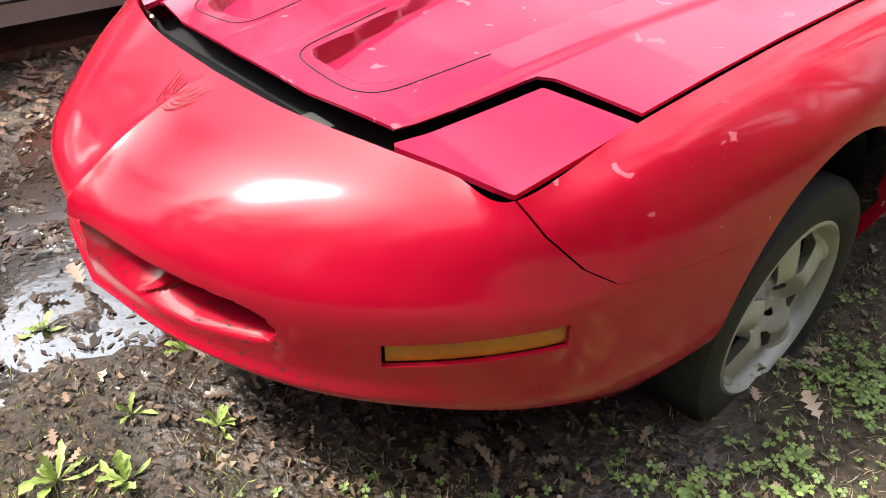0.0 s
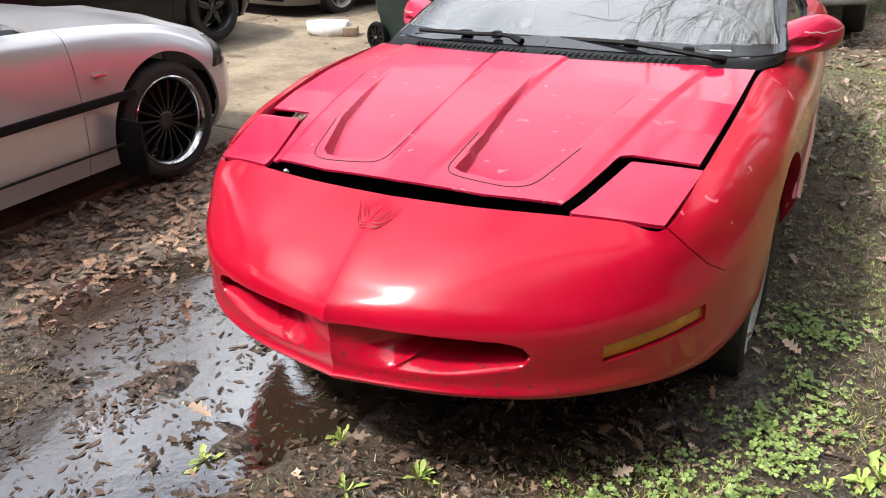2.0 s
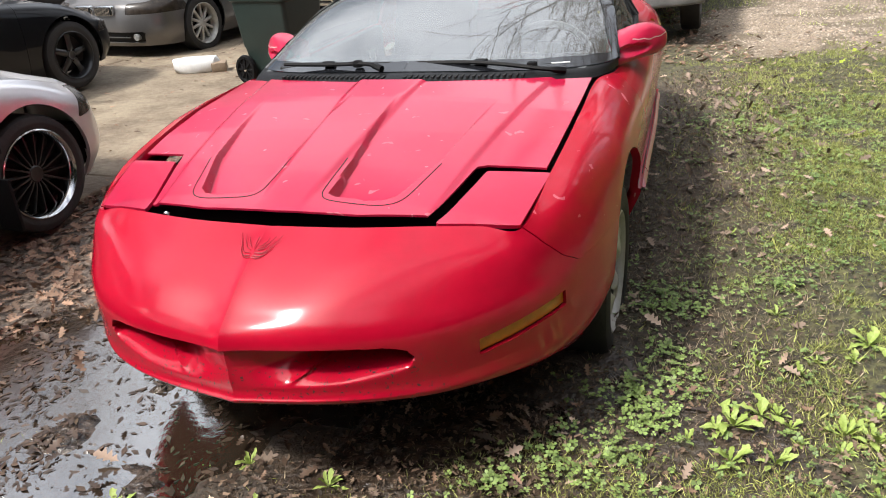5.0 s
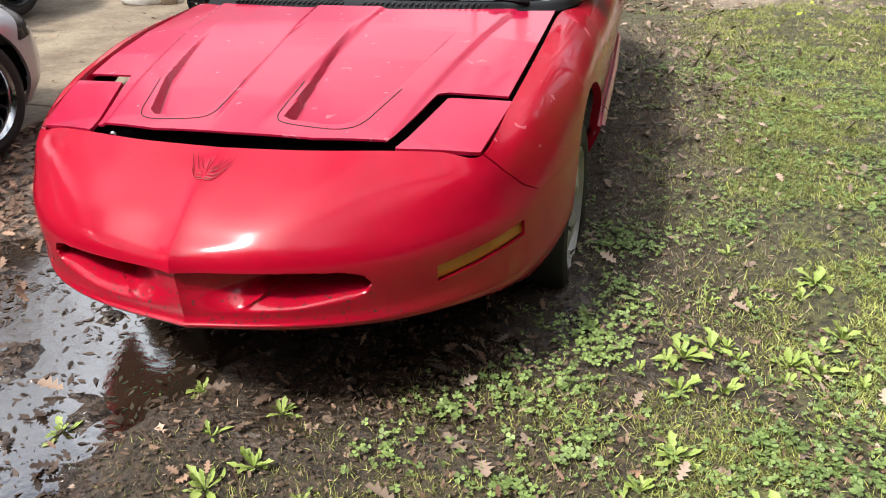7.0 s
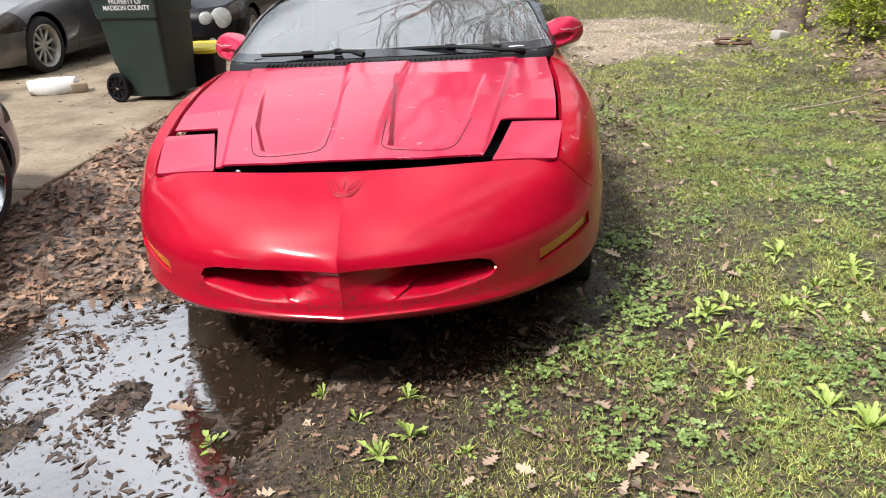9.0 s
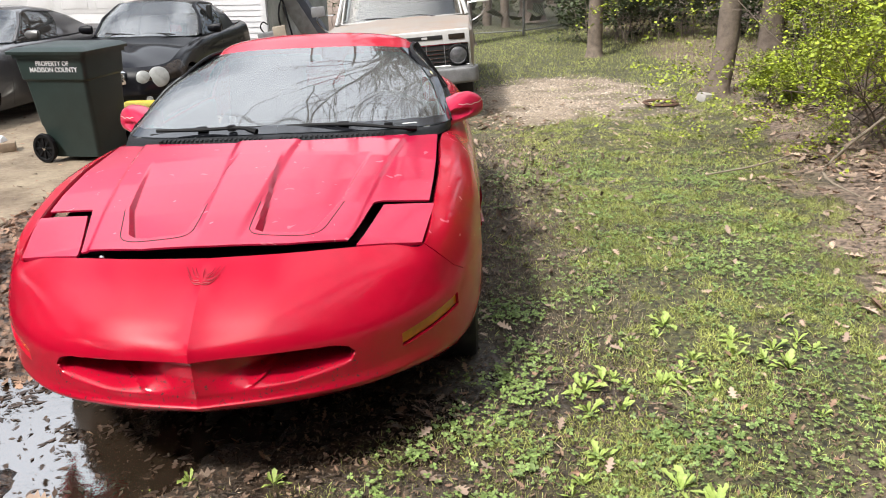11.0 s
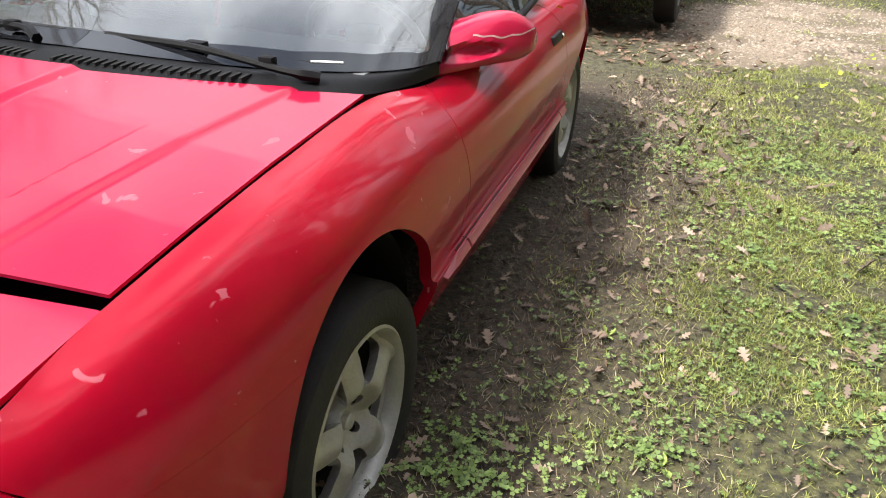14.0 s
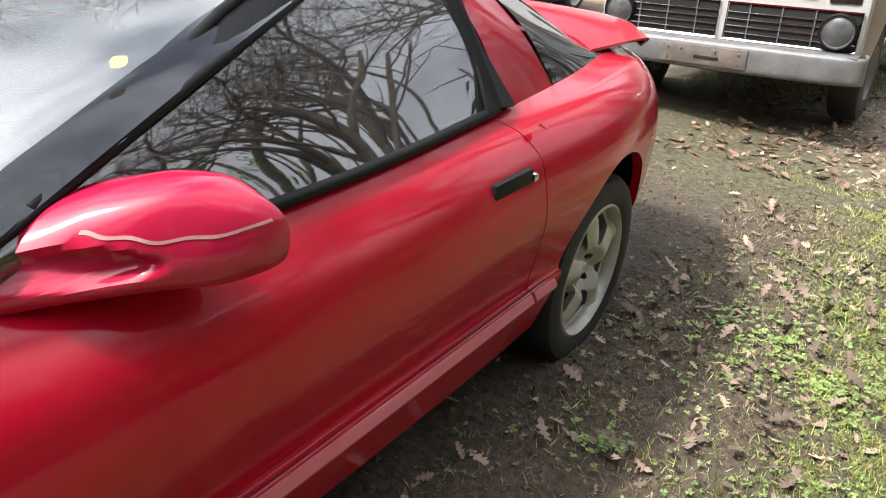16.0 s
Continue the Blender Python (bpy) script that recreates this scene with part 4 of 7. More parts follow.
part("stuck_leaf", ([tuple(leaf_at + leaf_u * (b - .5) * .036 + leaf_v * a * .026 + leaf_n * .10 * a * a * .03) for a, b in leaf_outline], [tuple(range(8))]), material("pale_yellow_leaf", (.80, .73, .30), .6, vary=.12, scale=60), coupe, "small pale yellow leaf stuck to the glass")


# true proportions: the body widens a little towards the doors and its ends draw in
def body_shape(co):
    x, y, z = co[:, 0].copy(), co[:, 1].copy(), co[:, 2].copy()
    a = np.abs(x)
    co[:, 0] = x * (1.0087 + .0271 * y - .0075 * y * y)
    co[:, 1] = y - .056 - .0023 * a - .0425 * y + .0116 * y * y + .0217 * a * y
    co[:, 2] = z + .0088 + .001 * a - .0028 * y - .0016 * y * y - .0007 * y ** 3
    return co


for ob in coupe.children_recursive:
    if ob.name.split(".")[0] in ("wheel", "wheel_well") or ob.parent.name.split(".")[0] == "wheel":
        continue
    if ob.matrix_basis != Matrix():
        ob.location = body_shape(np.array([ob.location]))[0]
        continue
    n = len(ob.data.vertices)
    co = np.empty(n * 3, np.float32)
    ob.data.vertices.foreach_get("co", co)
    ob.data.vertices.foreach_set("co", body_shape(co.reshape(-1, 3).astype(float)).reshape(-1).astype(np.float32))
    ob.data.update()

# ---- ground ----
def patch_noise(x, y, s, seed=0.0):
    """Smooth value noise in 0..1, for arrays."""
    rng = np.random.RandomState(int(seed * 7 + 11))
    g = rng.rand(64, 64)
    u, v = np.asarray(x, float) / s + 31.3, np.asarray(y, float) / s + 17.7
    i, j = np.floor(u).astype(int), np.floor(v).astype(int)
    a, b = u - i, v - j
    a, b = a * a * (3 - 2 * a), b * b * (3 - 2 * b)
    q = lambda m, n: g[m % 64, n % 64]
    return (q(i, j) * (1 - a) + q(i + 1, j) * a) * (1 - b) + (q(i, j + 1) * (1 - a) + q(i + 1, j + 1) * a) * b


def wet(x, y):
    """How far a spot lies inside the puddle's hollow (0..1)."""
    d = np.hypot((x + .72) / .74, (y + .98) / .52)
    e = np.minimum(np.hypot((x + .25) / .45, (y + .72) / .34), np.hypot((x + 1.15) / .5, (y + .75) / .42))
    e = np.minimum(e, np.hypot((x + .66) / .50, (y + 1.48) / .46))
    return smooth_step(1.25, .55, np.minimum(d, e) + .35 * (patch_noise(x, y, .35, 3) - .5))


def ground_z(x, y):
    x, y = np.asarray(x, float), np.asarray(y, float)
    z = np.interp(y, [-3, -1.3, -.5, .6, 1.6, 2.1, 3.1, 5, 9], [.19, .160, .135, .105, .075, .045, -.005, -.04, -.12]) + .038 * (np.clip(x, -.6, 2.2) - 1.2)
    beside = smooth_step(-1.5, -2.3, x)
    z = z * (1 - beside) + beside * (-.176 + .028 * (7 - np.clip(y - 2.0, 0, 7)))
    near = (np.abs(x) < 8) & (np.abs(y) < 12)
    z = z + np.where(near, .022 * (patch_noise(x, y, .5, 1) - .5) + .016 * (patch_noise(x, y, .16, 2) - .5) + .016 * (patch_noise(x, y, .075, 14) - .5), 0)
    z = z - .047 * wet(x, y) - .030 * smooth_step(1.1, .5, np.hypot((x + .35) / .36, (y + .90) / .24))
    z = z + wet(x, y) * (.062 * (patch_noise(x, y, .13, 15) - .40) + .026 * (patch_noise(x, y, .055, 16) - .5))
    z = z - .034 * smooth_step(1.1, .4, np.hypot((x + .72) / .52, (y + 1.50) / .50))
    bank = smooth_step(3.0, 6.5, x) * .35
    return z + bank


def zones(x, y):
    """Shares of wet mud, leaf litter, gravel and lawn at a spot."""
    w = .9 * (patch_noise(x, y, .8, 5) - .5) + .5 * (patch_noise(x, y, .25, 6) - .5)
    under = smooth_step(1.45 - .75 * smooth_step(-.7, .2, y), 1.0 - .75 * smooth_step(-.7, .2, y), x + w * .6) * smooth_step(-1.6, -1.0, y + w * .6) * smooth_step(4.6, 3.6, y + w)
    mud = np.clip(np.maximum(under * smooth_step(-3, -.5, x), wet(x, y) * 1.2) - .45 * smooth_step(.45, .8, patch_noise(x, y, .4, 9)), 0, 1)
    gravel = smooth_step(1.30, .70, np.hypot((x - 2.35) / 1.45, (y - 7.6) / 2.0) + w * .5) * (.45 + .55 * smooth_step(.35, .6, patch_noise(x, y, .35, 12)))
    rim = 2.85 + .19 * np.clip(y, 0, 8) - .75 * np.clip(-.1 - y, 0, 1)
    litter = np.maximum(smooth_step(-.15, .30, x - rim + w * .55), smooth_step(-.75, -1.15, x + w * .6) * smooth_step(-1.2, -.5, y + w))
    litter = np.maximum(litter, .10 * smooth_step(1.9, 1.2, x + w) * smooth_step(-.2, .6, y) * (y < 7))
    lawn = np.clip(1 - mud - gravel - .75 * litter, 0, 1) * np.clip(smooth_step(-.9, .9, x + w) + .25, 0, 1) * (1 - .8 * smooth_step(1.1, .5, x + w) * smooth_step(-.6, -1.0, y)) * (1 - .8 * smooth_step(1.75, 1.05, x + w * .6) * smooth_step(-.8, -.2, y) * smooth_step(5.0, 4.2, y))
    return mud, litter, gravel, lawn


def ground_material():
    m = bpy.data.materials.new("yard_soil")
    m.use_nodes = True
    nt = m.node_tree
    b = nt.nodes["Principled BSDF"]
    co = nt.nodes.new("ShaderNodeTexCoord")

    def noise_tex(scale, detail=6.0):
        n = nt.nodes.new("ShaderNodeTexNoise")
        n.inputs["Scale"].default_value, n.inputs["Detail"].default_value = scale, detail
        nt.links.new(co.outputs["Object"], n.inputs["Vector"])
        return n.outputs["Fac"]

    def ramp(fac, c0, c1, p0=.35, p1=.68):
        r = nt.nodes.new("ShaderNodeValToRGB")
        r.color_ramp.elements[0].position, r.color_ramp.elements[1].position = p0, p1
        r.color_ramp.elements[0].color, r.color_ramp.elements[1].color = (*c0, 1), (*c1, 1)
        nt.links.new(fac, r.inputs[0])
        return r.outputs[0]

    def mix(a, c, fac):
        x = nt.nodes.new("ShaderNodeMix")
        x.data_type = "RGBA"
        nt.links.new(a, x.inputs["A"])
        nt.links.new(c, x.inputs["B"])
        nt.links.new(fac, x.inputs["Factor"])
        return x.outputs["Result"]

    def attribute(name):
        a = nt.nodes.new("ShaderNodeAttribute")
        a.attribute_name = name
        return a.outputs["Fac"]

    fine = noise_tex(42)
    soil = ramp(fine, (.011, .007, .004), (.084, .051, .031))
    lawn = ramp(noise_tex(28), (.018, .016, .008), (.12, .115, .040))
    mudc = ramp(noise_tex(26), (.016, .011, .008), (.085, .058, .040))
    leaf = ramp(noise_tex(24), (.06, .04, .028), (.33, .24, .18))
    grav = ramp(noise_tex(60), (.16, .12, .08), (.44, .345, .25))
    c = mix(soil, lawn, attribute("lawn"))
    c = mix(c, leaf, attribute("litter"))
    c = mix(c, mudc, attribute("mud"))
    c = mix(c, grav, attribute("gravel"))
    nt.links.new(c, b.inputs["Base Color"])
    r = nt.nodes.new("ShaderNodeMapRange")
    r.inputs["To Min"].default_value, r.inputs["To Max"].default_value = .92, .20
    nt.links.new(attribute("mud"), r.inputs["Value"])
    nt.links.new(r.outputs[0], b.inputs["Roughness"])
    b.inputs["IOR"].default_value = 1.7
    bp = nt.nodes.new("ShaderNodeBump")
    bp.inputs["Strength"].default_value, bp.inputs["Distance"].default_value = .9, .02
    nt.links.new(noise_tex(38, 8), bp.inputs["Height"])
    nt.links.new(bp.outputs[0], b.inputs["Normal"])
    return m


xs = np.concatenate([[-400, -150, -60, -30], np.arange(-16, -3, 1.0), np.arange(-3, 4.5, .042), np.arange(4.5, 16, .5), [18, 22, 30, 60, 150, 400]])
ys = np.concatenate([[-400, -150, -60, -30, -15, -8, -6, -5, -4], np.arange(-3.2, 5, .042), np.arange(5, 12, .15), np.arange(12, 30, .8), [34, 40, 60, 100, 200, 500]])
X, Y = np.meshgrid(xs, ys, indexing="ij")
ground = part("ground", mesh_of(np.stack([X, Y, ground_z(X, Y)], -1), flip=False), ground_material(), None)
tagged(ground, "muddy grass yard with leaf litter and bare soil", "ground", kind="structure")
for nm, val in zip(("mud", "litter", "gravel", "lawn"), zones(X, Y)):
    at = ground.data.attributes.new(nm, "FLOAT", "POINT")
    at.data.foreach_set("value", val.reshape(-1).astype(np.float32))
WATER = material("puddle_water", (.040, .026, .016), .09, vary=.3, spec=1.0, bump=.10, bump_scale=24)
WATER.node_tree.nodes["Principled BSDF"].inputs["IOR"].default_value = 2.5
pud = sheet(-2.1, .75, -1.9, -.1, .03, lambda x, y: np.full(np.shape(x), .064))
pud = clip(pud, lambda v: wet(v[:, 0], v[:, 1]) - .12)
puddle = part("puddle", pud, WATER, None)
tagged(puddle, "shallow muddy puddle under the nose of the car", "puddle", kind="structure")


def drive_z(y):
    return -.146 + .028 * (7 - min(max(y - 2.0, 0), 7))


SLABS = [-7, -3.0, 1.2, 4.6, 8.2, 12.86]
for a, b in zip(SLABS, SLABS[1:]):
    for x0, x1 in [(-2.50, -5.6), (-5.612, -8.8), (-8.812, -12.4), (-12.412, -22.0)]:
        if x0 < -12 and b < 5:
            continue
        v = [(x, y, drive_z(y) + d) for x in (x1, x0) for y in (a + .006, b - .006) for d in (-.25, 0)]
        bm = bmesh.new()
        vs = [bm.verts.new(p) for p in v]
        for q in [(0, 1, 3, 2), (4, 6, 7, 5), (0, 4, 5, 1), (2, 3, 7, 6), (1, 5, 7, 3), (0, 2, 6, 4)]:
            bm.faces.new([vs[i] for i in q])
        bmesh.ops.recalc_face_normals(bm, faces=bm.faces)
        bmesh.ops.bevel(bm, geom=bm.edges[:], offset=.008, segments=1, affect="EDGES")
        if a == SLABS[0] and x0 == -2.50:
            drive = part("driveway", bm, CONCRETE, None)
            tagged(drive, "old stained concrete driveway in large slabs", "driveway", kind="structure")
        else:
            part("slab", bm, CONCRETE, drive)

# ---- parked saloons, coupe and hatchback ----
LAMP_GLASS = material("lamp_glass", (.032, .024, .018), .22, vary=.5, scale=20, spec=.25, coat=.25)
CLOUDED = material("clouded_lens", (.30, .305, .295), .10, vary=.25, scale=16, coat=.6)
RED_LENS = material("red_lamp_lens", (.45, .02, .025), .12, coat=.8, vary=.4, scale=14)
BLACK_RIM = material("black_wheel_paint", (.015, .015, .016), .35, coat=.3)


def parked_car(name, m, S, paint, label, wheel, kidney=True, extra=None):
    """A car built from guide curves; front at y = 0 towards -y, wheels on z = 0."""
    L, W, fa, ra, R = S["L"], S["W"], S["fa"], S["ra"], S["R"]
    zh, zc, zb, zt, zr = S["zh"], S["zc"], S["zb"], S["zt"], S["zr"]
    yc, yh, yr, yb = S["yc"], S["yh"], S["yr"], S["yb"]
    ym = (yc + yb) / 2
    root = thing(name, m, label, "car", "parked cars")
    T = [(0, .11, zh), (.5 * W, .14, zh), (.79 * W, .36, zh + .03), (.86 * W, fa, zh + .62 * (zc - zh)), (.885 * W, yc + .12, zc - .015), (.905 * W, ym, zb), (.885 * W, ra, zb + .01), (.80 * W, L - .34, zt - .01), (.5 * W, L - .15, zt - .03), (0, L - .12, zt - .03)]
    A = [(0, .035, zh - .07), (.55 * W, .065, zh - .07), (.90 * W, .31, zh - .05), (.965 * W, fa, T[3][2] - .06), (.972 * W, yc + .12, zc - .085), (.972 * W, ym, zb - .07), (.968 * W, ra, zb - .06), (.90 * W, L - .27, zt - .10), (.55 * W, L - .07, zt - .12), (0, L - .05, zt - .12)]
    B = [(0, 0, .53), (.58 * W, .03, .53), (.94 * W, .30, .56), (W, fa, .58), (W, yc, .60), (W, ym, .60), (W, ra, .61), (.945 * W, L - .27, .60), (.58 * W, L - .03, .59), (0, L, .59)]
    C = [(0, -.01, .34), (.58 * W, .02, .34), (.94 * W, .29, .34), (.985 * W, fa, .34), (.975 * W, yc, .33), (.975 * W, ym, .33), (.985 * W, ra, .34), (.94 * W, L - .27, .36), (.58 * W, L - .02, .37), (0, L + .01, .37)]
    D = [(0, .06, .20), (.55 * W, .09, .20), (.88 * W, .34, .19), (.93 * W, fa, .18), (.93 * W, yc, .18), (.93 * W, ym, .18), (.93 * W, ra, .19), (.88 * W, L - .3, .22), (.55 * W, L - .08, .25), (0, L - .04, .25)]
    skin = mesh_of(loft([T, A, B, C, D], 110, 30), flip=True)
    arch = lambda v: np.minimum(np.hypot(v[:, 1] - fa, v[:, 2] - R), np.hypot(v[:, 1] - ra, v[:, 2] - R)) - R - .055
    skin = clip(skin, arch)
    lamp = lambda v: np.minimum.reduce([S.get("wrap", .62) - v[:, 1] - .3 * (v[:, 2] - zh + .15) * 2, zh - .035 - v[:, 2] + .10 * smooth_step(.1, .6, v[:, 1]), v[:, 2] - (zh - .155), np.abs(v[:, 0]) - .50 * W])
    reach, tall, inner = S.get("tail", (.42, .15, .50))
    taper = lambda v: .35 * np.clip(L - .16 - v[:, 1], 0, 1)
    tail = lambda v: np.minimum.reduce([v[:, 1] - (L - reach), zt - .07 - v[:, 2] - .25 * taper(v), v[:, 2] - (zt - .07 - tall) - taper(v), np.abs(v[:, 0]) - inner * W])
    mouth = lambda v: np.minimum.reduce([.375 - v[:, 2], v[:, 2] - .245, .70 * W - np.abs(v[:, 0]) + .4 * (v[:, 2] - .31), .45 - v[:, 1]])
    body = clip(clip(clip(skin, lambda v: -lamp(v) - .002), lambda v: -tail(v) - .002), lambda v: -mouth(v) - .002)
    cuts = S["doors"]
    names = ["front_fender"] + ["door"] * (len(cuts) - 1) + ["rear_quarter"]
    lo = [-9] + cuts
    hi = cuts + [99]
    for side in (1, -1):
        pick = lambda vf: vf if side > 0 else mirrored(vf)
        for nm, a, b in zip(names, lo, hi):
            q = clip(clip(body, lambda v: v[:, 1] - a - .002), lambda v: b - .002 - v[:, 1])
            part(nm, out_shell(pick(q), .02, L), paint, root)
        part("headlight", out_shell(pick(clip(skin, lamp)), .02, L), LAMP_GLASS, root)
        part("tail_lamp", out_shell(pick(clip(skin, tail)), .02, L), RED_LENS, root)
        low = clip(skin, mouth)
        part("lower_intake", out_shell(pick((np.asarray(low[0]) + np.array((0, .030, 0)), low[1])), .01, L), BLACK_GAP, root)
    te = crom(T[:5], np.linspace(0, 4, 40))
    cen = np.column_stack([np.zeros(40), np.linspace(.11, yc + .02, 40), np.interp(np.linspace(0, 1, 40), [0, .35, 1], [zh, zh + .55 * (zc - zh) + .03, zc + .015])])
    midl = .5 * (te + cen)
    midl[:, 2] += .018 * np.sin(np.linspace(0, math.pi, 40)) + .004
    hood = mesh_of(np.stack([te, .75 * te + .25 * cen + np.array((0, 0, .006)), midl, .25 * te + .75 * cen + np.array((0, 0, .008)), cen], 1))
    part("hood", out_shell(both(hood), .012, L), paint, root)
    W0 = [(0, yc, zc + .02), (.45 * W, yc + .05, zc + .015), (.74 * W, yc + .16, zc + .005), (.865 * W, yc + .30, zb + .01)]
    W1 = [(0, yh, zr), (.36 * W, yh + .02, zr - .006), (.57 * W, yh + .06, zr - .03), (.64 * W, yh + .12, zr - .065)]
    bulge = lambda a, b, k: [tuple((np.array(p) + q) / 2 + np.array((.012 * i, 0, k))) for i, (p, q) in enumerate(zip(np.array(a), np.array(b)))]
    part("windshield", out_shell(both(strip(W0, bulge(W0, W1, .03), W1, nu=14, nv=8)), 0, L), GLASS, root)
    yq = (yh + yr) / 2
    R1 = [(0, yq, zr + .025), (.36 * W, yq, zr + .018), (.57 * W, yq, zr - .01), (.655 * W, yq, zr - .05)]
    R2 = [(0, yr, zr - .025), (.36 * W, yr, zr - .03), (.55 * W, yr - .03, zr - .055), (.63 * W, yr - .06, zr - .09)]
    part("roof", out_shell(both(strip(W1, R1, R2, nu=14, nv=10)), .015, L), S.get("top", paint), root)
    H2 = [(0, yb, zt + .015), (.38 * W, yb - .02, zt + .015), (.64 * W, yb - .08, zt + .01), (.82 * W, yb - .2, zb + .01)]
    part("rear_window", out_shell(both(strip(R2, bulge(R2, H2, .025), H2, nu=14, nv=8)), 0, L), DARK_GLASS, root)
    D2 = [(0, L - .12, zt - .03), (.38 * W, L - .135, zt - .03), (.64 * W, L - .2, zt - .02), (.80 * W, L - .34, zt - .01)]
    part("boot_lid", out_shell(both(strip(H2, bulge(H2, D2, .012), D2, nu=14, nv=8)), .01, L), paint, root)
    BL = [(.885 * W, yc + .26, zb - .005), (.905 * W, ym - .3, zb - .005), (.90 * W, ym + .4, zb), (.84 * W, yb - .1, zb + .005)]
    RL = [(.868 * W, yc + .31, zb + .02), (.66 * W, yh + .13, zr - .065), (.667 * W, yr - .45, zr - .06), (.635 * W, yr - .06, zr - .09)]
    side_g = strip(BL, bulge(BL, RL, .012), RL, nu=40, nv=10)
    slope = lambda v: (yr - .12 - S["pillar"] * (zr - v[:, 2])) - v[:, 1]
    for s in (1, -1):
        pick = lambda vf: vf if s > 0 else mirrored(vf)
        part("side_window", out_shell(pick(clip(side_g, slope)), 0, L), DARK_GLASS, root)
        part("c_pillar", out_shell(pick(clip(side_g, lambda v: -slope(v))), .01, L), paint, root)
        bm = bmesh.new()
        tube_bm(bm, [(s * p[0], p[1], p[2]) for p in (W0[3], bulge(W0, W1, .03)[3], W1[3])], .028, 6)
        part("a_pillar", bm, paint, root)
        bm = bmesh.new()
        tube_bm(bm, [(s * x, y, z) for x, y, z in crom(RL, np.linspace(.9, 3, 12))], .018, 6)
        part("roof_rail", bm, paint, root)
        bm = bmesh.new()
        tube_bm(bm, [(s * (x + .004), y, z) for x, y, z in crom(BL, np.linspace(0, 3, 12))], .012, 5)
        part("belt_trim", bm, TRIM, root)
        if len(cuts) > 2:
            part("b_pillar", box((s * .80 * W - .035, cuts[1] - .05, zb), (s * .80 * W + .035, cuts[1] + .03, zr - .08), bevel=.01), BLACK_GAP, root)
        mv = spin([(-.10, 0.0), (-.095, .03), (-.06, .055), (.04, .065), (.09, .055), (.10, .03), (.10, 0.0)], 20)
        mv = (np.array(mv[0]) * np.array((1, .7, 1)), mv[1])
        part("door_mirror", mv, S.get("mirror", paint), root).matrix_local = pose(s * (W + .06), yc + .42, zb + .09, 0, 0, 0)
    k = W / .87
    for sx in (1, -1):
        for y in (fa, ra):
            wheel(pose(sx * (W - .125), y, R, 12, 0, 0 if sx > 0 else 180), root, R)
    part("underbody", box((-W * .86, .3, .22), (W * .86, L - .3, .50), bevel=.05), BLACK_GAP, root)
    part("cabin_floor", box((-W * .84, yc - .1, .45), (W * .84, yb, zb - .1), bevel=.05), BLACK_GAP, root)
    part("dashboard", box((-W * .8, yc + .1, zb - .2), (W * .8, yc + .6, zb - .01), bevel=.06), CABIN, root)
    for sx in (1, -1):
        st = part("seat", box((sx * .37 - .23, ym - .1, .45), (sx * .37 + .23, ym + .4, .62), bevel=.06), CABIN, root)
        part("backrest", box((-.23, -.06, 0), (.23, .06, .62), pose(sx * .37, ym + .35, .55, -15, 0, 0), bevel=.05), CABIN, st)
    if kidney:
        for sx in (1, -1):
            hw = S.get("kidney", .105)
            mid = sx * (hw + .020)
            gr = part("grille", box((mid - hw, -.022, zh - .168), (mid + hw, .075, zh - .048), bevel=.030), CHROME, root)
            part("grille_mesh", box((mid - hw + .014, -.029, zh - .156), (mid + hw - .014, .0, zh - .060), bevel=.024), BLACK_GAP, gr)
            n = int(hw / .011)
            for q in range(n):
                xx = mid + (q - (n - 1) / 2) * (2 * hw - .05) / n
                part("slat", box((xx - .003, -.036, zh - .150), (xx + .003, -.02, zh - .066)), CHROME, gr)
    part("intake_bar", box((-.50 * W, .012, .305), (.50 * W, .05, .318), bevel=.004), paint, root)
    for sx in (1, -1):
        part("fog_lamp", spin([(-.04, .042), (.0, .042), (.008, .034), (.002, .030), (.006, .015), (.007, 0.0)], 20), CLOUDED, root).matrix_local = pose(sx * .60 * W, .035, .315, 0, 0, -90 + sx * 12)
    for sx in (1, -1):
        bm = bmesh.new()
        tube_bm(bm, [(sx * .30 * W + .25 * W, yc + .04, zc + .035), (sx * .30 * W, yc + .07, zc + .05), (sx * .30 * W - .3 * W, yc + .10, zc + .055)], .009, 5)
        part("wiper", bm, TRIM, root)
    if extra:
        extra(root, S)
    return root


def out_shell(vf, depth, L):
    """Like shell(), with outside judged from the middle of a car of length L."""
    bm = bmesh.new()
    vs = [bm.verts.new(p) for p in vf[0]]
    for q in vf[1]:
        try:
            bm.faces.new([vs[i] for i in q])
        except ValueError:
            pass
    bmesh.ops.remove_doubles(bm, verts=bm.verts, dist=1e-5)
    bmesh.ops.dissolve_degenerate(bm, edges=bm.edges, dist=1e-5)
    bm.normal_update()
    tot = 0.0
    for f in bm.faces:
        c = f.calc_center_median()
        tot += f.normal.dot(c - Vector((0, min(max(c.y, .8), L - .8), .5))) * f.calc_area()
    if tot < 0:
        bmesh.ops.reverse_faces(bm, faces=bm.faces)
        bm.normal_update()
    if depth:
        edge = [e for e in bm.edges if e.is_boundary]
        nrm = {v: v.normal.copy() for e in edge for v in e.verts}
        r = bmesh.ops.extrude_edge_only(bm, edges=edge)
        for g in r["geom"]:
            if isinstance(g, bmesh.types.BMVert):
                near = min(((v, (v.co - g.co).length) for e in g.link_edges for v in e.verts if v in nrm), key=lambda k: k[1])[0]
                g.co -= nrm[near] * depth
    bm.normal_update()
    return bm


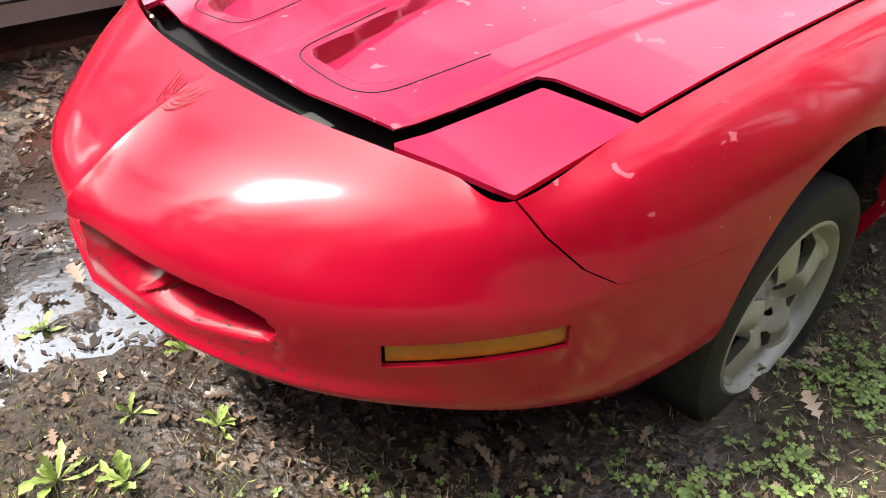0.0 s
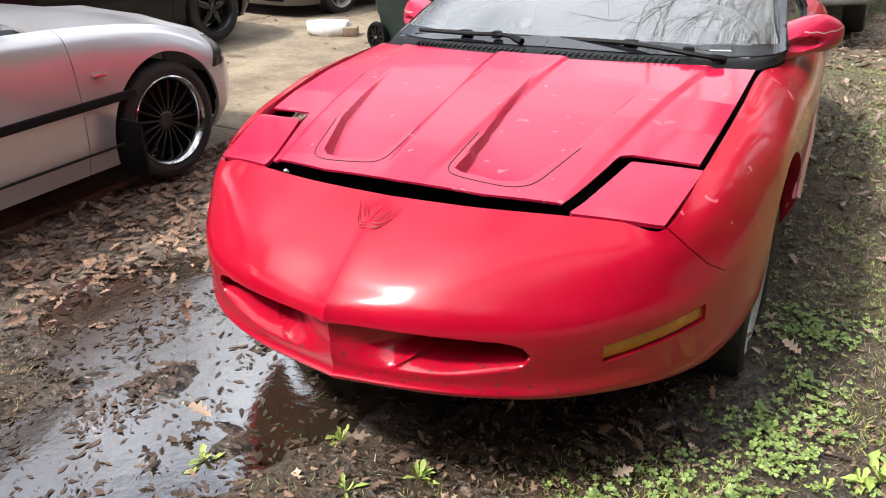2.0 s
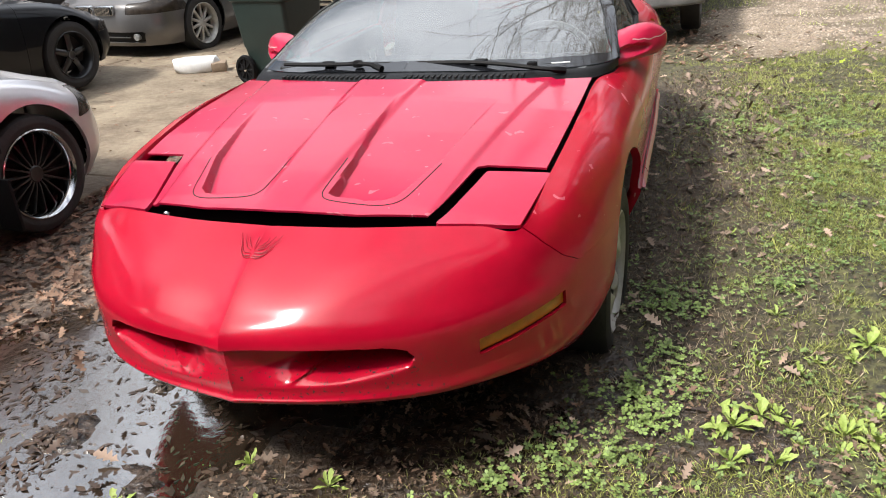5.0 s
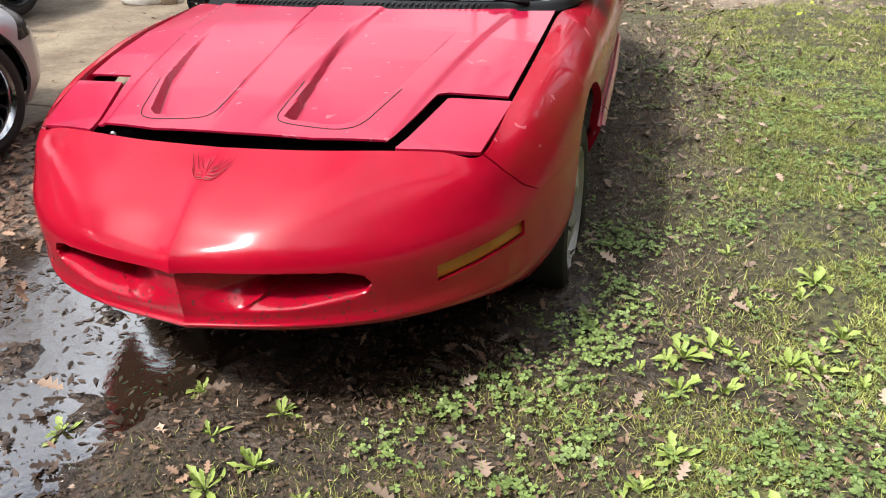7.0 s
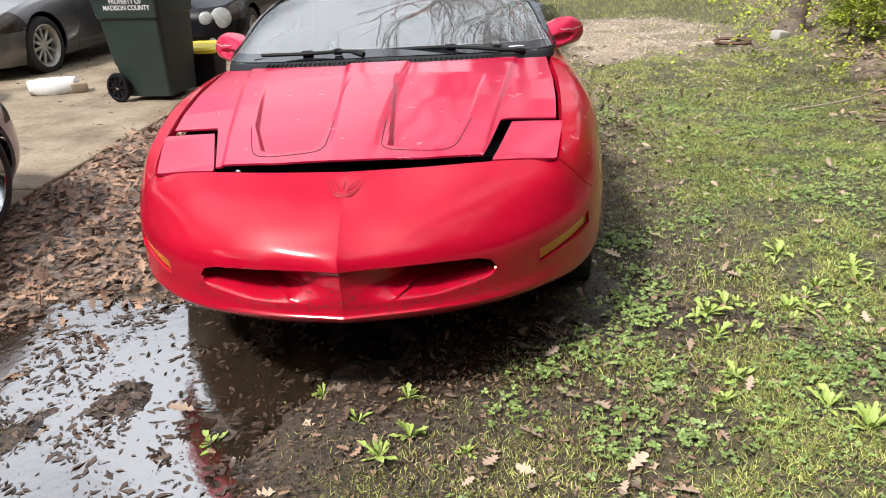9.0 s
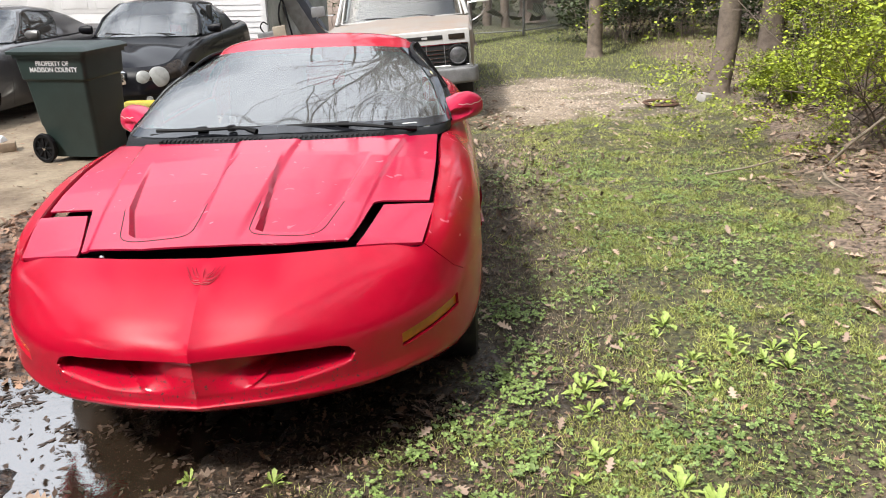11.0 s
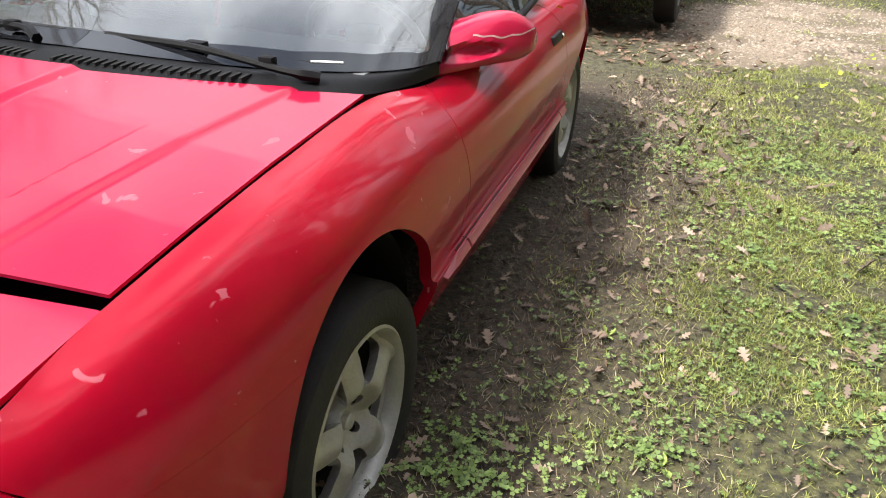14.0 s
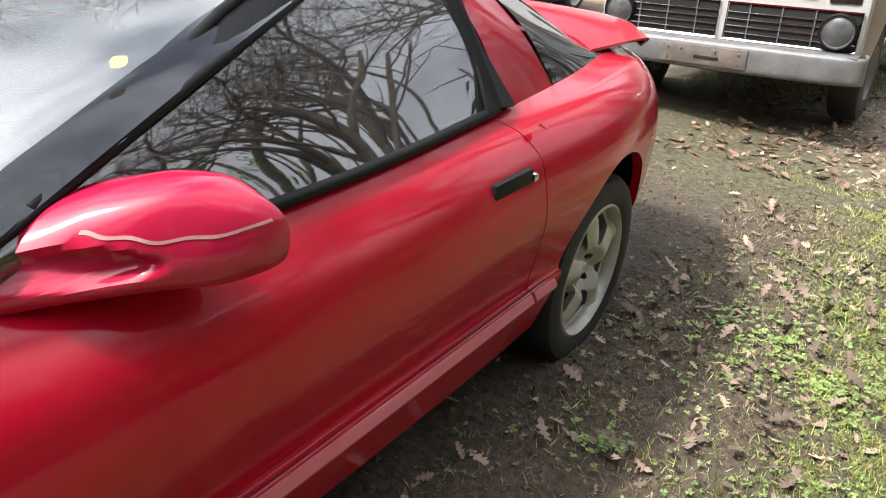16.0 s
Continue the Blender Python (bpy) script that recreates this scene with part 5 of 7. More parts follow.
def scaled_wheel(n, metal, lip=None, rim_share=.70, width=.026, twist=0.0):
    def make(m, root, R):
        k = R / .330
        ri = R * rim_share
        tyre = [(-.10, ri), (-.112, ri + .03), (-.112, R - .04), (-.10, R - .012), (-.08, R), (.08, R), (.10, R - .012), (.112, R - .04), (.112, ri + .03), (.10, ri), (-.10, ri)]
        rim = [(-.10, ri - .025), (-.10, ri + .001), (.096, ri + .001), (.108, ri + .004), (.112, ri - .003), (.10, ri - .014), (.06, ri - .030), (-.10, ri - .025)]
        return spoke_wheel("wheel", m, root, n, tyre, rim, metal, width, .05, lip, .055, twist)
    return make


def silver_extra(root, S):
    for s in (1, -1):
        part("side_moulding", box((s * S["W"] - .012, .98, .52), (s * S["W"] + .014, 3.6, .565), bevel=.008), TRIM, root, "black rubber side moulding")
        part("sill_line", box((s * S["W"] * .965 - .01, 1.0, .285), (s * S["W"] * .965 + .006, 3.3, .295)), BLACK_GAP, root)
        part("mud_flap", box((s * S["W"] - .16, 1.105, .16), (s * S["W"] - .02, 1.125, .44), bevel=.008), TRIM, root)
        part("side_repeater", box((s * S["W"] - .02, 1.14, .66), (s * S["W"] + .004, 1.22, .682), bevel=.004), CHROME, root)


def hatch_extra(root, S):
    L, W, zt, zr = S["L"], S["W"], S["zt"], S["zr"]
    part("roof_spoiler", strip([(-.56 * W, S["yr"] - .10, zr - .055), (0, S["yr"] - .06, zr - .015), (.56 * W, S["yr"] - .10, zr - .055)], [(-.58 * W, S["yr"] + .16, zr - .110), (0, S["yr"] + .22, zr - .070), (.58 * W, S["yr"] + .16, zr - .110)], [(-.55 * W, S["yr"] + .10, zr - .135), (0, S["yr"] + .16, zr - .100), (.55 * W, S["yr"] + .10, zr - .135)], nu=14, nv=6), BLACK_PAINT, root, "black spoiler over the rear window")
    part("roof_fin", box((-.012, -.07, 0), (.012, .07, .07), pose(0, S["yr"] - .25, zr - .01, 25, 0, 0), bevel=.010), BLACK_PAINT, root)
    part("badge", spin([(0, .030), (.008, .036), (.012, .030), (.010, .024), (0, .030)], 24), CHROME, root).matrix_local = pose(0, L - .085, zt - .09, 0, 0, 90)
    part("plate_recess", box((-.28, L - .03, .60), (.28, L + .012, .74), bevel=.012), BLACK_GAP, root)
    part("rear_valance", box((-.60 * W, L - .06, .25), (.60 * W, L + .016, .37), bevel=.02), TRIM, root)
    part("rear_wiper", box((-.20, -.008, -.008), (.10, .008, .008), pose(.02, S["yb"] - .02, zt + .045, 0, 4, 0), bevel=.003), TRIM, root)
    for sx in (1, -1):
        part("reflector", box((sx * .62 * W - .07, L - .03, .43), (sx * .62 * W + .07, L + .006, .455), bevel=.006), RED_LENS, root)


SEDAN = dict(L=4.47, W=.87, fa=.76, ra=3.49, R=.325, zh=.70, zc=.93, zb=.95, zt=1.00, zr=1.385, yc=1.30, yh=1.98, yr=3.10, yb=3.62, doors=[1.30, 2.36, 3.16], pillar=.55, wrap=.40)
parked_car("sedan", pose(-3.13, 1.165, drive_z(0), 0, 0, 180), dict(SEDAN), SILVER, "silver four-door sedan on black wheels with polished lips", scaled_wheel(18, BLACK_RIM, CHROME, .75, .007), extra=silver_extra)
COUPE = dict(SEDAN, zh=.645, zc=.915, zr=1.43, doors=[1.28, 2.62], mirror=BLACK_PAINT, pillar=.75)
parked_car("coupe", pose(-5.62, 4.22, drive_z(2.5), 0, 0, 180 - 4), COUPE, BLACK_PAINT, "black two-door coupe with dark windows and black wheels", scaled_wheel(5, BLACK_RIM, None, .70, .030))
GT = dict(L=4.82, W=.925, fa=.88, ra=3.66, R=.345, zh=.73, zc=.96, zb=.95, zt=1.02, zr=1.36, yc=1.62, yh=2.30, yr=3.25, yb=4.05, doors=[1.55, 2.95], pillar=.7, kidney=.145)
parked_car("coupe", pose(-5.97, 5.02, drive_z(7) - .0, 0, 0, -4.5), GT, GREY_PAINT, "dark grey two-door coupe facing down the driveway", scaled_wheel(10, ALLOY, None, .72, .018))


def merc_extra(root, S):
    g = part("chrome_grille", box((-.28, -.02, .50), (.28, .07, .665), bevel=.04), CHROME, root)
    part("grille_back", box((-.25, -.03, .52), (.25, .02, .65), bevel=.03), BLACK_GAP, g)
    for k in range(4):
        part("slat", box((-.25, -.038, .535 + .032 * k), (.25, -.018, .547 + .032 * k), bevel=.003), CHROME, g)
    for s in (1, -1):
        for dx, dy, r in ((.475, .035, .088), (.645, .105, .128)):
            lens = spin([(-.06, r * 1.0), (-.01, r * .98), (.004, r * .75), (.010, r * .35), (.011, 0.0)], 28)
            part("headlight_lens", lens, CLOUDED, root, "clouded oval headlight").matrix_local = pose(s * dx, dy, .585, 0, -12, -90 + s * 20)
    bm = bmesh.new()
    tube_bm(bm, [(-.45, 2.55, 1.42), (-.43, 2.62, 1.62)], [.008, .006], 6)
    part("aerial", bm, TRIM, root)


parked_car("sedan", pose(-3.60, 6.18, drive_z(8) + .01, 0, 0, 1.5), dict(L=4.52, W=.865, fa=.78, ra=3.49, R=.315, zh=.70, zc=.95, zb=.95, zt=1.0, zr=1.40, yc=1.36, yh=2.02, yr=3.12, yb=3.70, doors=[1.38, 2.42, 3.22], pillar=.6), BLACK_PAINT, "black sedan with clouded twin oval headlights and buckled hood edge", scaled_wheel(7, ALLOY, None, .66, .02), kidney=False, extra=merc_extra)
parked_car("hatchback", pose(-10.2, 12.0, drive_z(9), 0, 0, 180 + 10), dict(L=4.22, W=.895, fa=.84, ra=3.49, R=.325, zh=.74, zc=.98, zb=.98, zt=1.0, zr=1.36, yc=1.20, yh=1.95, yr=3.15, yb=3.95, doors=[1.3, 2.5], pillar=.4, tail=(.62, .20, .66)), BLACK_PAINT, "black hatchback with red tail lamps and a sloping rear window", scaled_wheel(5, ALLOY), kidney=False, extra=hatch_extra)

# ---- old pickup truck ----
RUSTY = material("rusty_grey_paint", (.28, .27, .255), .5, tint=(.31, .225, .17), scale=2.0, bump=.15, bump_scale=30)
ROOF_RUST = material("rust_red_roof", (.29, .12, .10), .7, tint=(.36, .27, .24), scale=2.2)
CREAM = material("grey_white_enamel", (.50, .49, .48), .4, vary=.2, scale=5)
DULL = material("dull_bumper_metal", (.20, .20, .205), .5, metal=.3, vary=.35, scale=7)
TRUCK_GLASS = glass_material("old_windshield_glass", (.55, .62, .62), .02, gloss=2.2)
BEAM = material("dark_sealed_beam", (.10, .10, .105), .12, vary=.4, scale=20, coat=.8)
truck = thing("pickup_truck", pose(.042, 6.268, -.113, 0, -4.34, -.26), "old two-tone pickup truck with faded rusty hood and white grille", "truck")
TL = 5.3
TT = [(0, .14, 1.045), (.6, .15, 1.045), (.93, .22, 1.03), (.95, .85, 1.07), (.95, 1.55, 1.10), (.96, 2.1, 1.12), (.96, 3.0, 1.12), (.96, 5.2, 1.14)]
TA = [(0, .08, 1.0), (.6, .09, 1.0), (.955, .16, .99), (.985, .85, 1.0), (.985, 1.55, 1.02), (.985, 2.1, 1.03), (.985, 3.0, 1.03), (.985, 5.2, 1.05)]
TB = [(0, .05, .78), (.6, .06, .78), (.955, .12, .78), (.99, .85, .78), (.99, 1.55, .78), (.99, 2.1, .78), (.99, 3.0, .78), (.99, 5.2, .78)]
TC = [(0, .05, .55), (.6, .06, .55), (.94, .14, .55), (.96, .85, .52), (.95, 1.55, .50), (.95, 2.1, .50), (.95, 3.0, .50), (.95, 5.2, .52)]
tskin = mesh_of(loft([TT, TA, TB, TC], 80, 24), flip=True)
tskin = clip(tskin, lambda v: np.minimum(np.hypot(v[:, 1] - .85, v[:, 2] - .42), np.hypot(v[:, 1] - 4.2, v[:, 2] - .42)) - .46)
tskin = clip(tskin, lambda v: np.where(v[:, 1] < .5, np.abs(v[:, 0]) - .90, 1.0))
for s in (1, -1):
    pick = lambda vf: vf if s > 0 else mirrored(vf)
    for nm, a, b in (("front_fender", -1, 1.50), ("door", 1.504, 2.75), ("bed_side", 2.80, 9)):
        part(nm, out_shell(pick(clip(clip(tskin, lambda v: v[:, 1] - a), lambda v: b - v[:, 1])), .02, TL), CREAM if nm == "door" else RUSTY, truck)
hd = sheet(-.95, .95, .12, 1.56, .05, lambda x, y: 1.045 + .055 * (y - .14) / 1.4 + .03 * (1 - (np.abs(x) / .95) ** 4) + .018 * smooth_step(.42, .36, np.abs(x)) * smooth_step(.14, .5, y) - .045 * smooth_step(.20, .11, y))
hd = clip(hd, lambda v: .945 - np.abs(v[:, 0]))
part("hood", out_shell(hd, .03, TL), RUSTY, truck, "faded grey hood with rust stains")
# front panel
part("grille_surround", box((-.95, .02, .53), (.95, .15, 1.048), bevel=.03), CREAM, truck)
part("name_slot", box((-.62, .012, .945), (.62, .05, .995), bevel=.008), BLACK_GAP, truck)
for x in (-.40, -.14, .14, .40):
    part("badge", box((x - .035, .004, .957), (x + .035, .03, .983), bevel=.004), CREAM, truck)
for s in (1, -1):
    x0, x1 = (.03, .92) if s > 0 else (-.92, -.03)
    gr = part("grille", box((x0, .008, .625), (x1, .05, .885), bevel=.02), BLACK_GAP, truck)
    fr = bmesh.new()
    tube_bm(fr, [(x0, .006, .625), (x1, .006, .625), (x1, .006, .885), (x0, .006, .885), (x0, .006, .625)], .009, 5)
    part("grille_frame", fr, CHROME, gr)
    for k in range(4):
        part("bar", box((x0 + .01, -.004, .672 + .048 * k), (x1 - .01, .02, .680 + .048 * k), bevel=.002), CHROME, gr)
    for k in range(3):
        xx = x0 + .16 + .22 * k if s > 0 else x1 - .16 - .22 * k
        part("upright", box((xx - .004, -.002, .63), (xx + .004, .02, .88)), DULL, gr)
    lamp = part("headlight", spin([(-.03, .118), (.03, .118), (.04, .105), (.03, .095), (.045, .07), (.055, .03), (.056, 0.0)], 36), BEAM, truck, "round sealed-beam headlight in a dark ring")
    lamp.matrix_local = pose(s * .79, .005, .755, 0, 0, -90)
    part("ring", spin([(-.03, .122), (.035, .122), (.045, .112), (.035, .100), (-.03, .122)], 36), TRIM, lamp)
    part("parking_lamp", box((s * .79 - .10, .008, .935), (s * .79 + .10, .04, 1.0), bevel=.012), LAMP_GLASS, truck)
bp = strip([(-1.0, .08, .615), (-.96, -.12, .615), (-.3, -.16, .615), (.3, -.16, .615), (.96, -.12, .615), (1.0, .08, .615)], [(-1.0, .08, .585), (-.965, -.14, .585), (-.3, -.18, .585), (.3, -.18, .585), (.965, -.14, .585), (1.0, .08, .585)], [(-1.0, .08, .465), (-.965, -.14, .455), (-.3, -.18, .445), (.3, -.18, .445), (.965, -.14, .455), (1.0, .08, .465)], [(-1.0, .08, .435), (-.96, -.11, .425), (-.3, -.15, .415), (.3, -.15, .415), (.96, -.11, .425), (1.0, .08, .435)], nu=40, nv=14)
bump = part("front_bumper", out_shell(bp, .02, TL), DULL, truck, "dull dented metal bumper")
part("bumper_top", box((-.96, -.14, .600), (.96, .08, .617), bevel=.006), DULL, bump)
part("plate_recess", box((-.35, -.192, .450), (.28, -.17, .585), bevel=.006), material("rusty_steel", (.21, .175, .155), .7, vary=.5, scale=9, metal=.3), bump)
part("tow_slot", box((-.10, -.198, .495), (.08, -.18, .515), bevel=.004), BLACK_GAP, bump)
for bx, bz in ((-.30, .555), (-.2, .555), (.05, .555), (.22, .555), (.22, .485), (-.30, .485)):
    part("bolt", spin([(0, 0.0), (0, .011), (.008, .009), (.009, 0.0)], 10), DULL, bump).matrix_local = pose(bx, -.192, bz, 0, 0, -90)
# cab
CW0 = [(0, 1.60, 1.13), (.4, 1.61, 1.13), (.75, 1.66, 1.12), (.86, 1.74, 1.115)]
CW1 = [(0, 2.02, 1.66), (.4, 2.03, 1.66), (.68, 2.06, 1.65), (.77, 2.12, 1.635)]
part("windshield", out_shell(both(strip(CW0, CW1, nu=12, nv=4)), 0, TL), TRUCK_GLASS, truck)
fr = bmesh.new()
tube_bm(fr, [(x, y - .01, z) for x, y, z in [CW0[0], CW0[1], CW0[2], CW0[3], CW1[3], CW1[2], CW1[1], CW1[0]]], .014, 8)
tube_bm(fr, [(-x, y - .01, z) for x, y, z in [CW0[0], CW0[1], CW0[2], CW0[3], CW1[3], CW1[2], CW1[1], CW1[0]]], .014, 8)
part("windshield_frame", fr, CREAM, truck, "white windshield surround")
rf = strip([(0, 2.02, 1.68), (.5, 2.03, 1.675), (.78, 2.10, 1.65)], [(0, 2.4, 1.745), (.5, 2.4, 1.735), (.80, 2.45, 1.69)], [(0, 2.85, 1.73), (.5, 2.85, 1.72), (.79, 2.83, 1.675)], [(0, 3.0, 1.66), (.5, 3.0, 1.655), (.77, 2.97, 1.63)], nu=16, nv=16)
part("roof", out_shell(both(rf), .03, TL), ROOF_RUST, truck, "rust-red cab roof")
for s in (1, -1):
    sg = strip([(s * .93, 1.72, 1.12), (s * .94, 2.7, 1.12)], [(s * .79, 2.12, 1.64), (s * .80, 2.72, 1.64)], nu=6, nv=6)
    part("side_window", sg, DARK_GLASS, truck)
    bm = bmesh.new()
    tube_bm(bm, [(s * .93, 1.70, 1.11), (s * .79, 2.12, 1.65), (s * .80, 2.85, 1.66), (s * .93, 2.78, 1.11)], .03, 6)
    part("door_frame", bm, CREAM, truck)
    mm = part("door_mirror", box((s * 1.16 - .10, 1.66, 1.26), (s * 1.16 + .10, 1.72, 1.40), bevel=.02), WHITE if s > 0 else DULL, truck, "boxy truck mirror on a bent tube bracket")
    bm = bmesh.new()
    tube_bm(bm, crom([(s * .96, 1.72, 1.26), (s * 1.10, 1.69, 1.27), (s * 1.20, 1.69, 1.22), (s * 1.12, 1.71, 1.08), (s * .97, 1.74, 1.00)], np.linspace(0, 4, 16)), .009, 6)
    part("bracket", bm, CHROME, mm)
    bm = bmesh.new()
    tube_bm(bm, [(s * .25 + .25, 1.58, 1.125), (s * .25 + .05, 1.63, 1.16), (s * .25 - .25, 1.64, 1.165)], .009, 5)
    part("wiper", bm, TRIM, truck)
bkw = strip([(-.75, 3.0, 1.15), (.75, 3.0, 1.15)], [(-.72, 2.98, 1.62), (.72, 2.98, 1.62)], nu=4, nv=4)
part("rear_window", bkw, DARK_GLASS, truck)
part("bench_seat", box((-.75, 2.35, .75), (.75, 2.9, 1.28), bevel=.08), CABIN, truck)
part("chassis", box((-.80, .2, .42), (.80, 5.2, .62), bevel=.03), BLACK_GAP, truck)
part("bed_floor", box((-.93, 3.05, .75), (.93, 5.2, .80)), RUSTY, truck)
for s in (1, -1):
    for y in (.88, 4.2):
        scaled_wheel(8, DULL, None, .55, .03)(pose(s * .84, y, .37, 0, 0, 0 if s > 0 else 180), truck, .372)

# ---- house and garage ----
WALL_Y = 12.0
def lap_board(x0, x1, y, z, h=.105, depth=.016):
    """One lap-siding board: thick lower edge, thin upper edge."""
    v = [(x0, y - depth, z), (x1, y - depth, z), (x1, y - .003, z + h), (x0, y - .003, z + h), (x0, y + .01, z), (x1, y + .01, z), (x1, y + .01, z + h), (x0, y + .01, z + h)]
    f = [(0, 1, 2, 3), (0, 4, 5, 1), (1, 5, 6, 2), (3, 2, 6, 7), (0, 3, 7, 4)]
    return v, f


def siding(parent, x0, x1, y, z0, z1, holes=(), turn=None):
    z = z0
    while z < z1:
        spans = [(x0, x1)]
        for a, b, c, d in holes:
            if z + .105 > c and z < d:
                spans = [q for p in spans for q in ((p[0], min(p[1], a)), (max(p[0], b), p[1])) if q[1] - q[0] > .02]
        for p in spans:
            o = part("siding_board", lap_board(p[0], p[1], y, z), SIDING, parent, smooth=0)
            if turn is not None:
                o.matrix_local = turn
        z += .105


GD0, GD1, GDZ = -9.75, -4.36, 2.03
gw = part("wall_garage", joined(*[(np.array([(a, WALL_Y + .012, c), (b, WALL_Y + .012, c), (b, WALL_Y + .012, d), (a, WALL_Y + .012, d), (a, WALL_Y + .2, c), (b, WALL_Y + .2, c), (b, WALL_Y + .2, d), (a, WALL_Y + .2, d)]), [(0, 1, 2, 3), (5, 4, 7, 6), (0, 3, 7, 4), (1, 5, 6, 2), (3, 2, 6, 7), (0, 4, 5, 1)]) for a, b, c, d in [(-11.2, GD0, -.4, 3.4), (GD1, -2.98, -.4, 3.4), (GD0, GD1, GDZ, 3.4)]]), SIDING, None, smooth=0)
tagged(gw, "white lap-sided garage wall", "wall", kind="structure")
siding(gw, -11.15, -3.02, WALL_Y, -.2, 3.35, [(GD0 - .12, GD1 + .12, -.3, GDZ + .16)])
for a, b, c, d in [(GD0 - .12, GD0, -.2, GDZ + .14), (GD1, GD1 + .12, -.2, GDZ + .14), (GD0, GD1, GDZ, GDZ + .14), (-3.06, -2.95, -.2, 3.4), (-11.2, -11.08, -.2, 3.4)]:
    part("trim_board", box((a, WALL_Y - .035, c), (b, WALL_Y + .012, d), bevel=.004), WHITE, gw)
gd = part("garage_door", box((GD0, WALL_Y + .10, -.2), (GD1, WALL_Y + .14, GDZ)), WHITE, None)
tagged(gd, "white sectional garage door with raised panels", "garage door", kind="structure")
GDH = (GDZ + .17) / 4
for r in range(4):
    part("section", box((GD0 + .005, WALL_Y + .085, -.17 + GDH * r + .004), (GD1 - .005, WALL_Y + .112, -.17 + GDH * (r + 1) - .004), bevel=.004), WHITE, gd)
    for c in range(8):
        w = (GD1 - GD0) / 8
        x = GD0 + w * c
        part("raised_panel", box((x + .08, WALL_Y + .079, -.17 + GDH * r + .10), (x + w - .08, WALL_Y + .09, -.17 + GDH * (r + 1) - .10), bevel=.012), WHITE, gd)
# siding mottled from off-white to grey-green, duller than the front boards
GREY_SIDING = material("grey_green_siding", (.60, .60, .56), .7, tint=(.30, .31, .26), scale=1.3)
sw = part("wall_garage_side", box((-3.0, WALL_Y + .2, -.4), (-2.98, WALL_Y + 7, 3.4)), GREY_SIDING, None)
tagged(sw, "mottled grey-green side wall of the garage", "wall", kind="structure")
z = -.2
while z < 3.3:
    v, f = lap_board(0, 6.8, 0, z)
    o = part("siding_board", (v, f), GREY_SIDING, sw, smooth=0)
    o.matrix_local = pose(-2.97, WALL_Y + .2, 0, 0, 0, 90)
    z += .105
# main wing to the left, set back a little
WING_Y = 12.9
wins = [(-17.6, -15.75, .95, 2.75), (-13.45, -12.05, 1.70, 2.85)]
ww = part("wall_wing", box((-30, WING_Y + .012, -.4), (-11.1, WING_Y + .25, 3.6)), SIDING, None, smooth=0)
tagged(ww, "white lap-sided house wall with dark windows", "wall", kind="structure")
siding(ww, -24, -11.2, WING_Y, -.2, 3.5, [(a - .12, b + .12, c - .1, d + .1) for a, b, c, d in wins])
for a in (-14.55,):
    part("trim_board", box((a - .05, WING_Y - .03, -.2), (a + .05, WING_Y + .01, 3.5), bevel=.004), WHITE, ww)
SHUTTER = material("black_shutter", (.02, .02, .023), .6)
PANE = glass_material("window_glass", (.10, .11, .12), gloss=1.45)
for n, (a, b, c, d) in enumerate(wins):
    wd = part("window_%d" % (n + 1), box((a - .08, WING_Y - .03, c - .08), (b + .08, WING_Y - .005, c), bevel=.005), WHITE, None)
    tagged(wd, "double window with white frame and dark panes", "window", kind="structure")
    for q in ((a - .05, c, a, d + .05), (b, c, b + .05, d + .05), (a, d, b, d + .05), ((a + b) / 2 - .035, c, (a + b) / 2 + .035, d), (a, (c + d) / 2 - .02, b, (c + d) / 2 + .02)):
        part("frame", box((q[0], WING_Y - .028, q[1]), (q[2], WING_Y - .004, q[3]), bevel=.004), WHITE, wd)
    part("backing", box((a, WING_Y + .004, c), (b, WING_Y + .008, d)), BLACK_GAP, wd)
    for x0, x1 in ((a, (a + b) / 2), ((a + b) / 2, b)):
        for z0, z1 in ((c, (c + d) / 2), ((c + d) / 2, d)):
            part("pane", box((x0 + .005, WING_Y - .012, z0 + .005), (x1 - .005, WING_Y - .008, z1 - .005)), PANE, wd)
            for k in (1, 2):
                part("muntin", box((x0 + (x1 - x0) * k / 3 - .008, WING_Y - .006, z0), (x0 + (x1 - x0) * k / 3 + .008, WING_Y + .002, z1)), CABIN, wd)
    if n == 0:
        for x in (a - .50, b + .10):
            sh = part("shutter", box((x, WING_Y - .045, c - .05), (x + .40, WING_Y - .015, d + .08), bevel=.006), SHUTTER, ww, "black louvred shutter")
            for k in range(16):
                part("louvre", box((x + .05, WING_Y - .055, c + .02 + .11 * k), (x + .35, WING_Y - .04, c + .08 + .11 * k), bevel=.004), SHUTTER, sh)
ROOFING = material("grey_shingles", (.16, .16, .17), .9, vary=.3, scale=6, bump=.5, bump_scale=25)
rf = part("roof_garage", joined((np.array([(-11.7, WALL_Y - .45, 3.25), (-2.6, WALL_Y - .45, 3.25), (-2.6, WALL_Y + 4, 5.2), (-11.7, WALL_Y + 4, 5.2), (-11.7, WALL_Y - .45, 3.42), (-2.6, WALL_Y - .45, 3.42), (-2.6, WALL_Y + 4, 5.4), (-11.7, WALL_Y + 4, 5.4)]), [(3, 2, 1, 0), (4, 5, 6, 7), (0, 1, 5, 4), (1, 2, 6, 5), (3, 0, 4, 7), (2, 3, 7, 6)])), ROOFING, None, smooth=0)
tagged(rf, "shingled garage roof with white eaves", "roof", kind="structure")
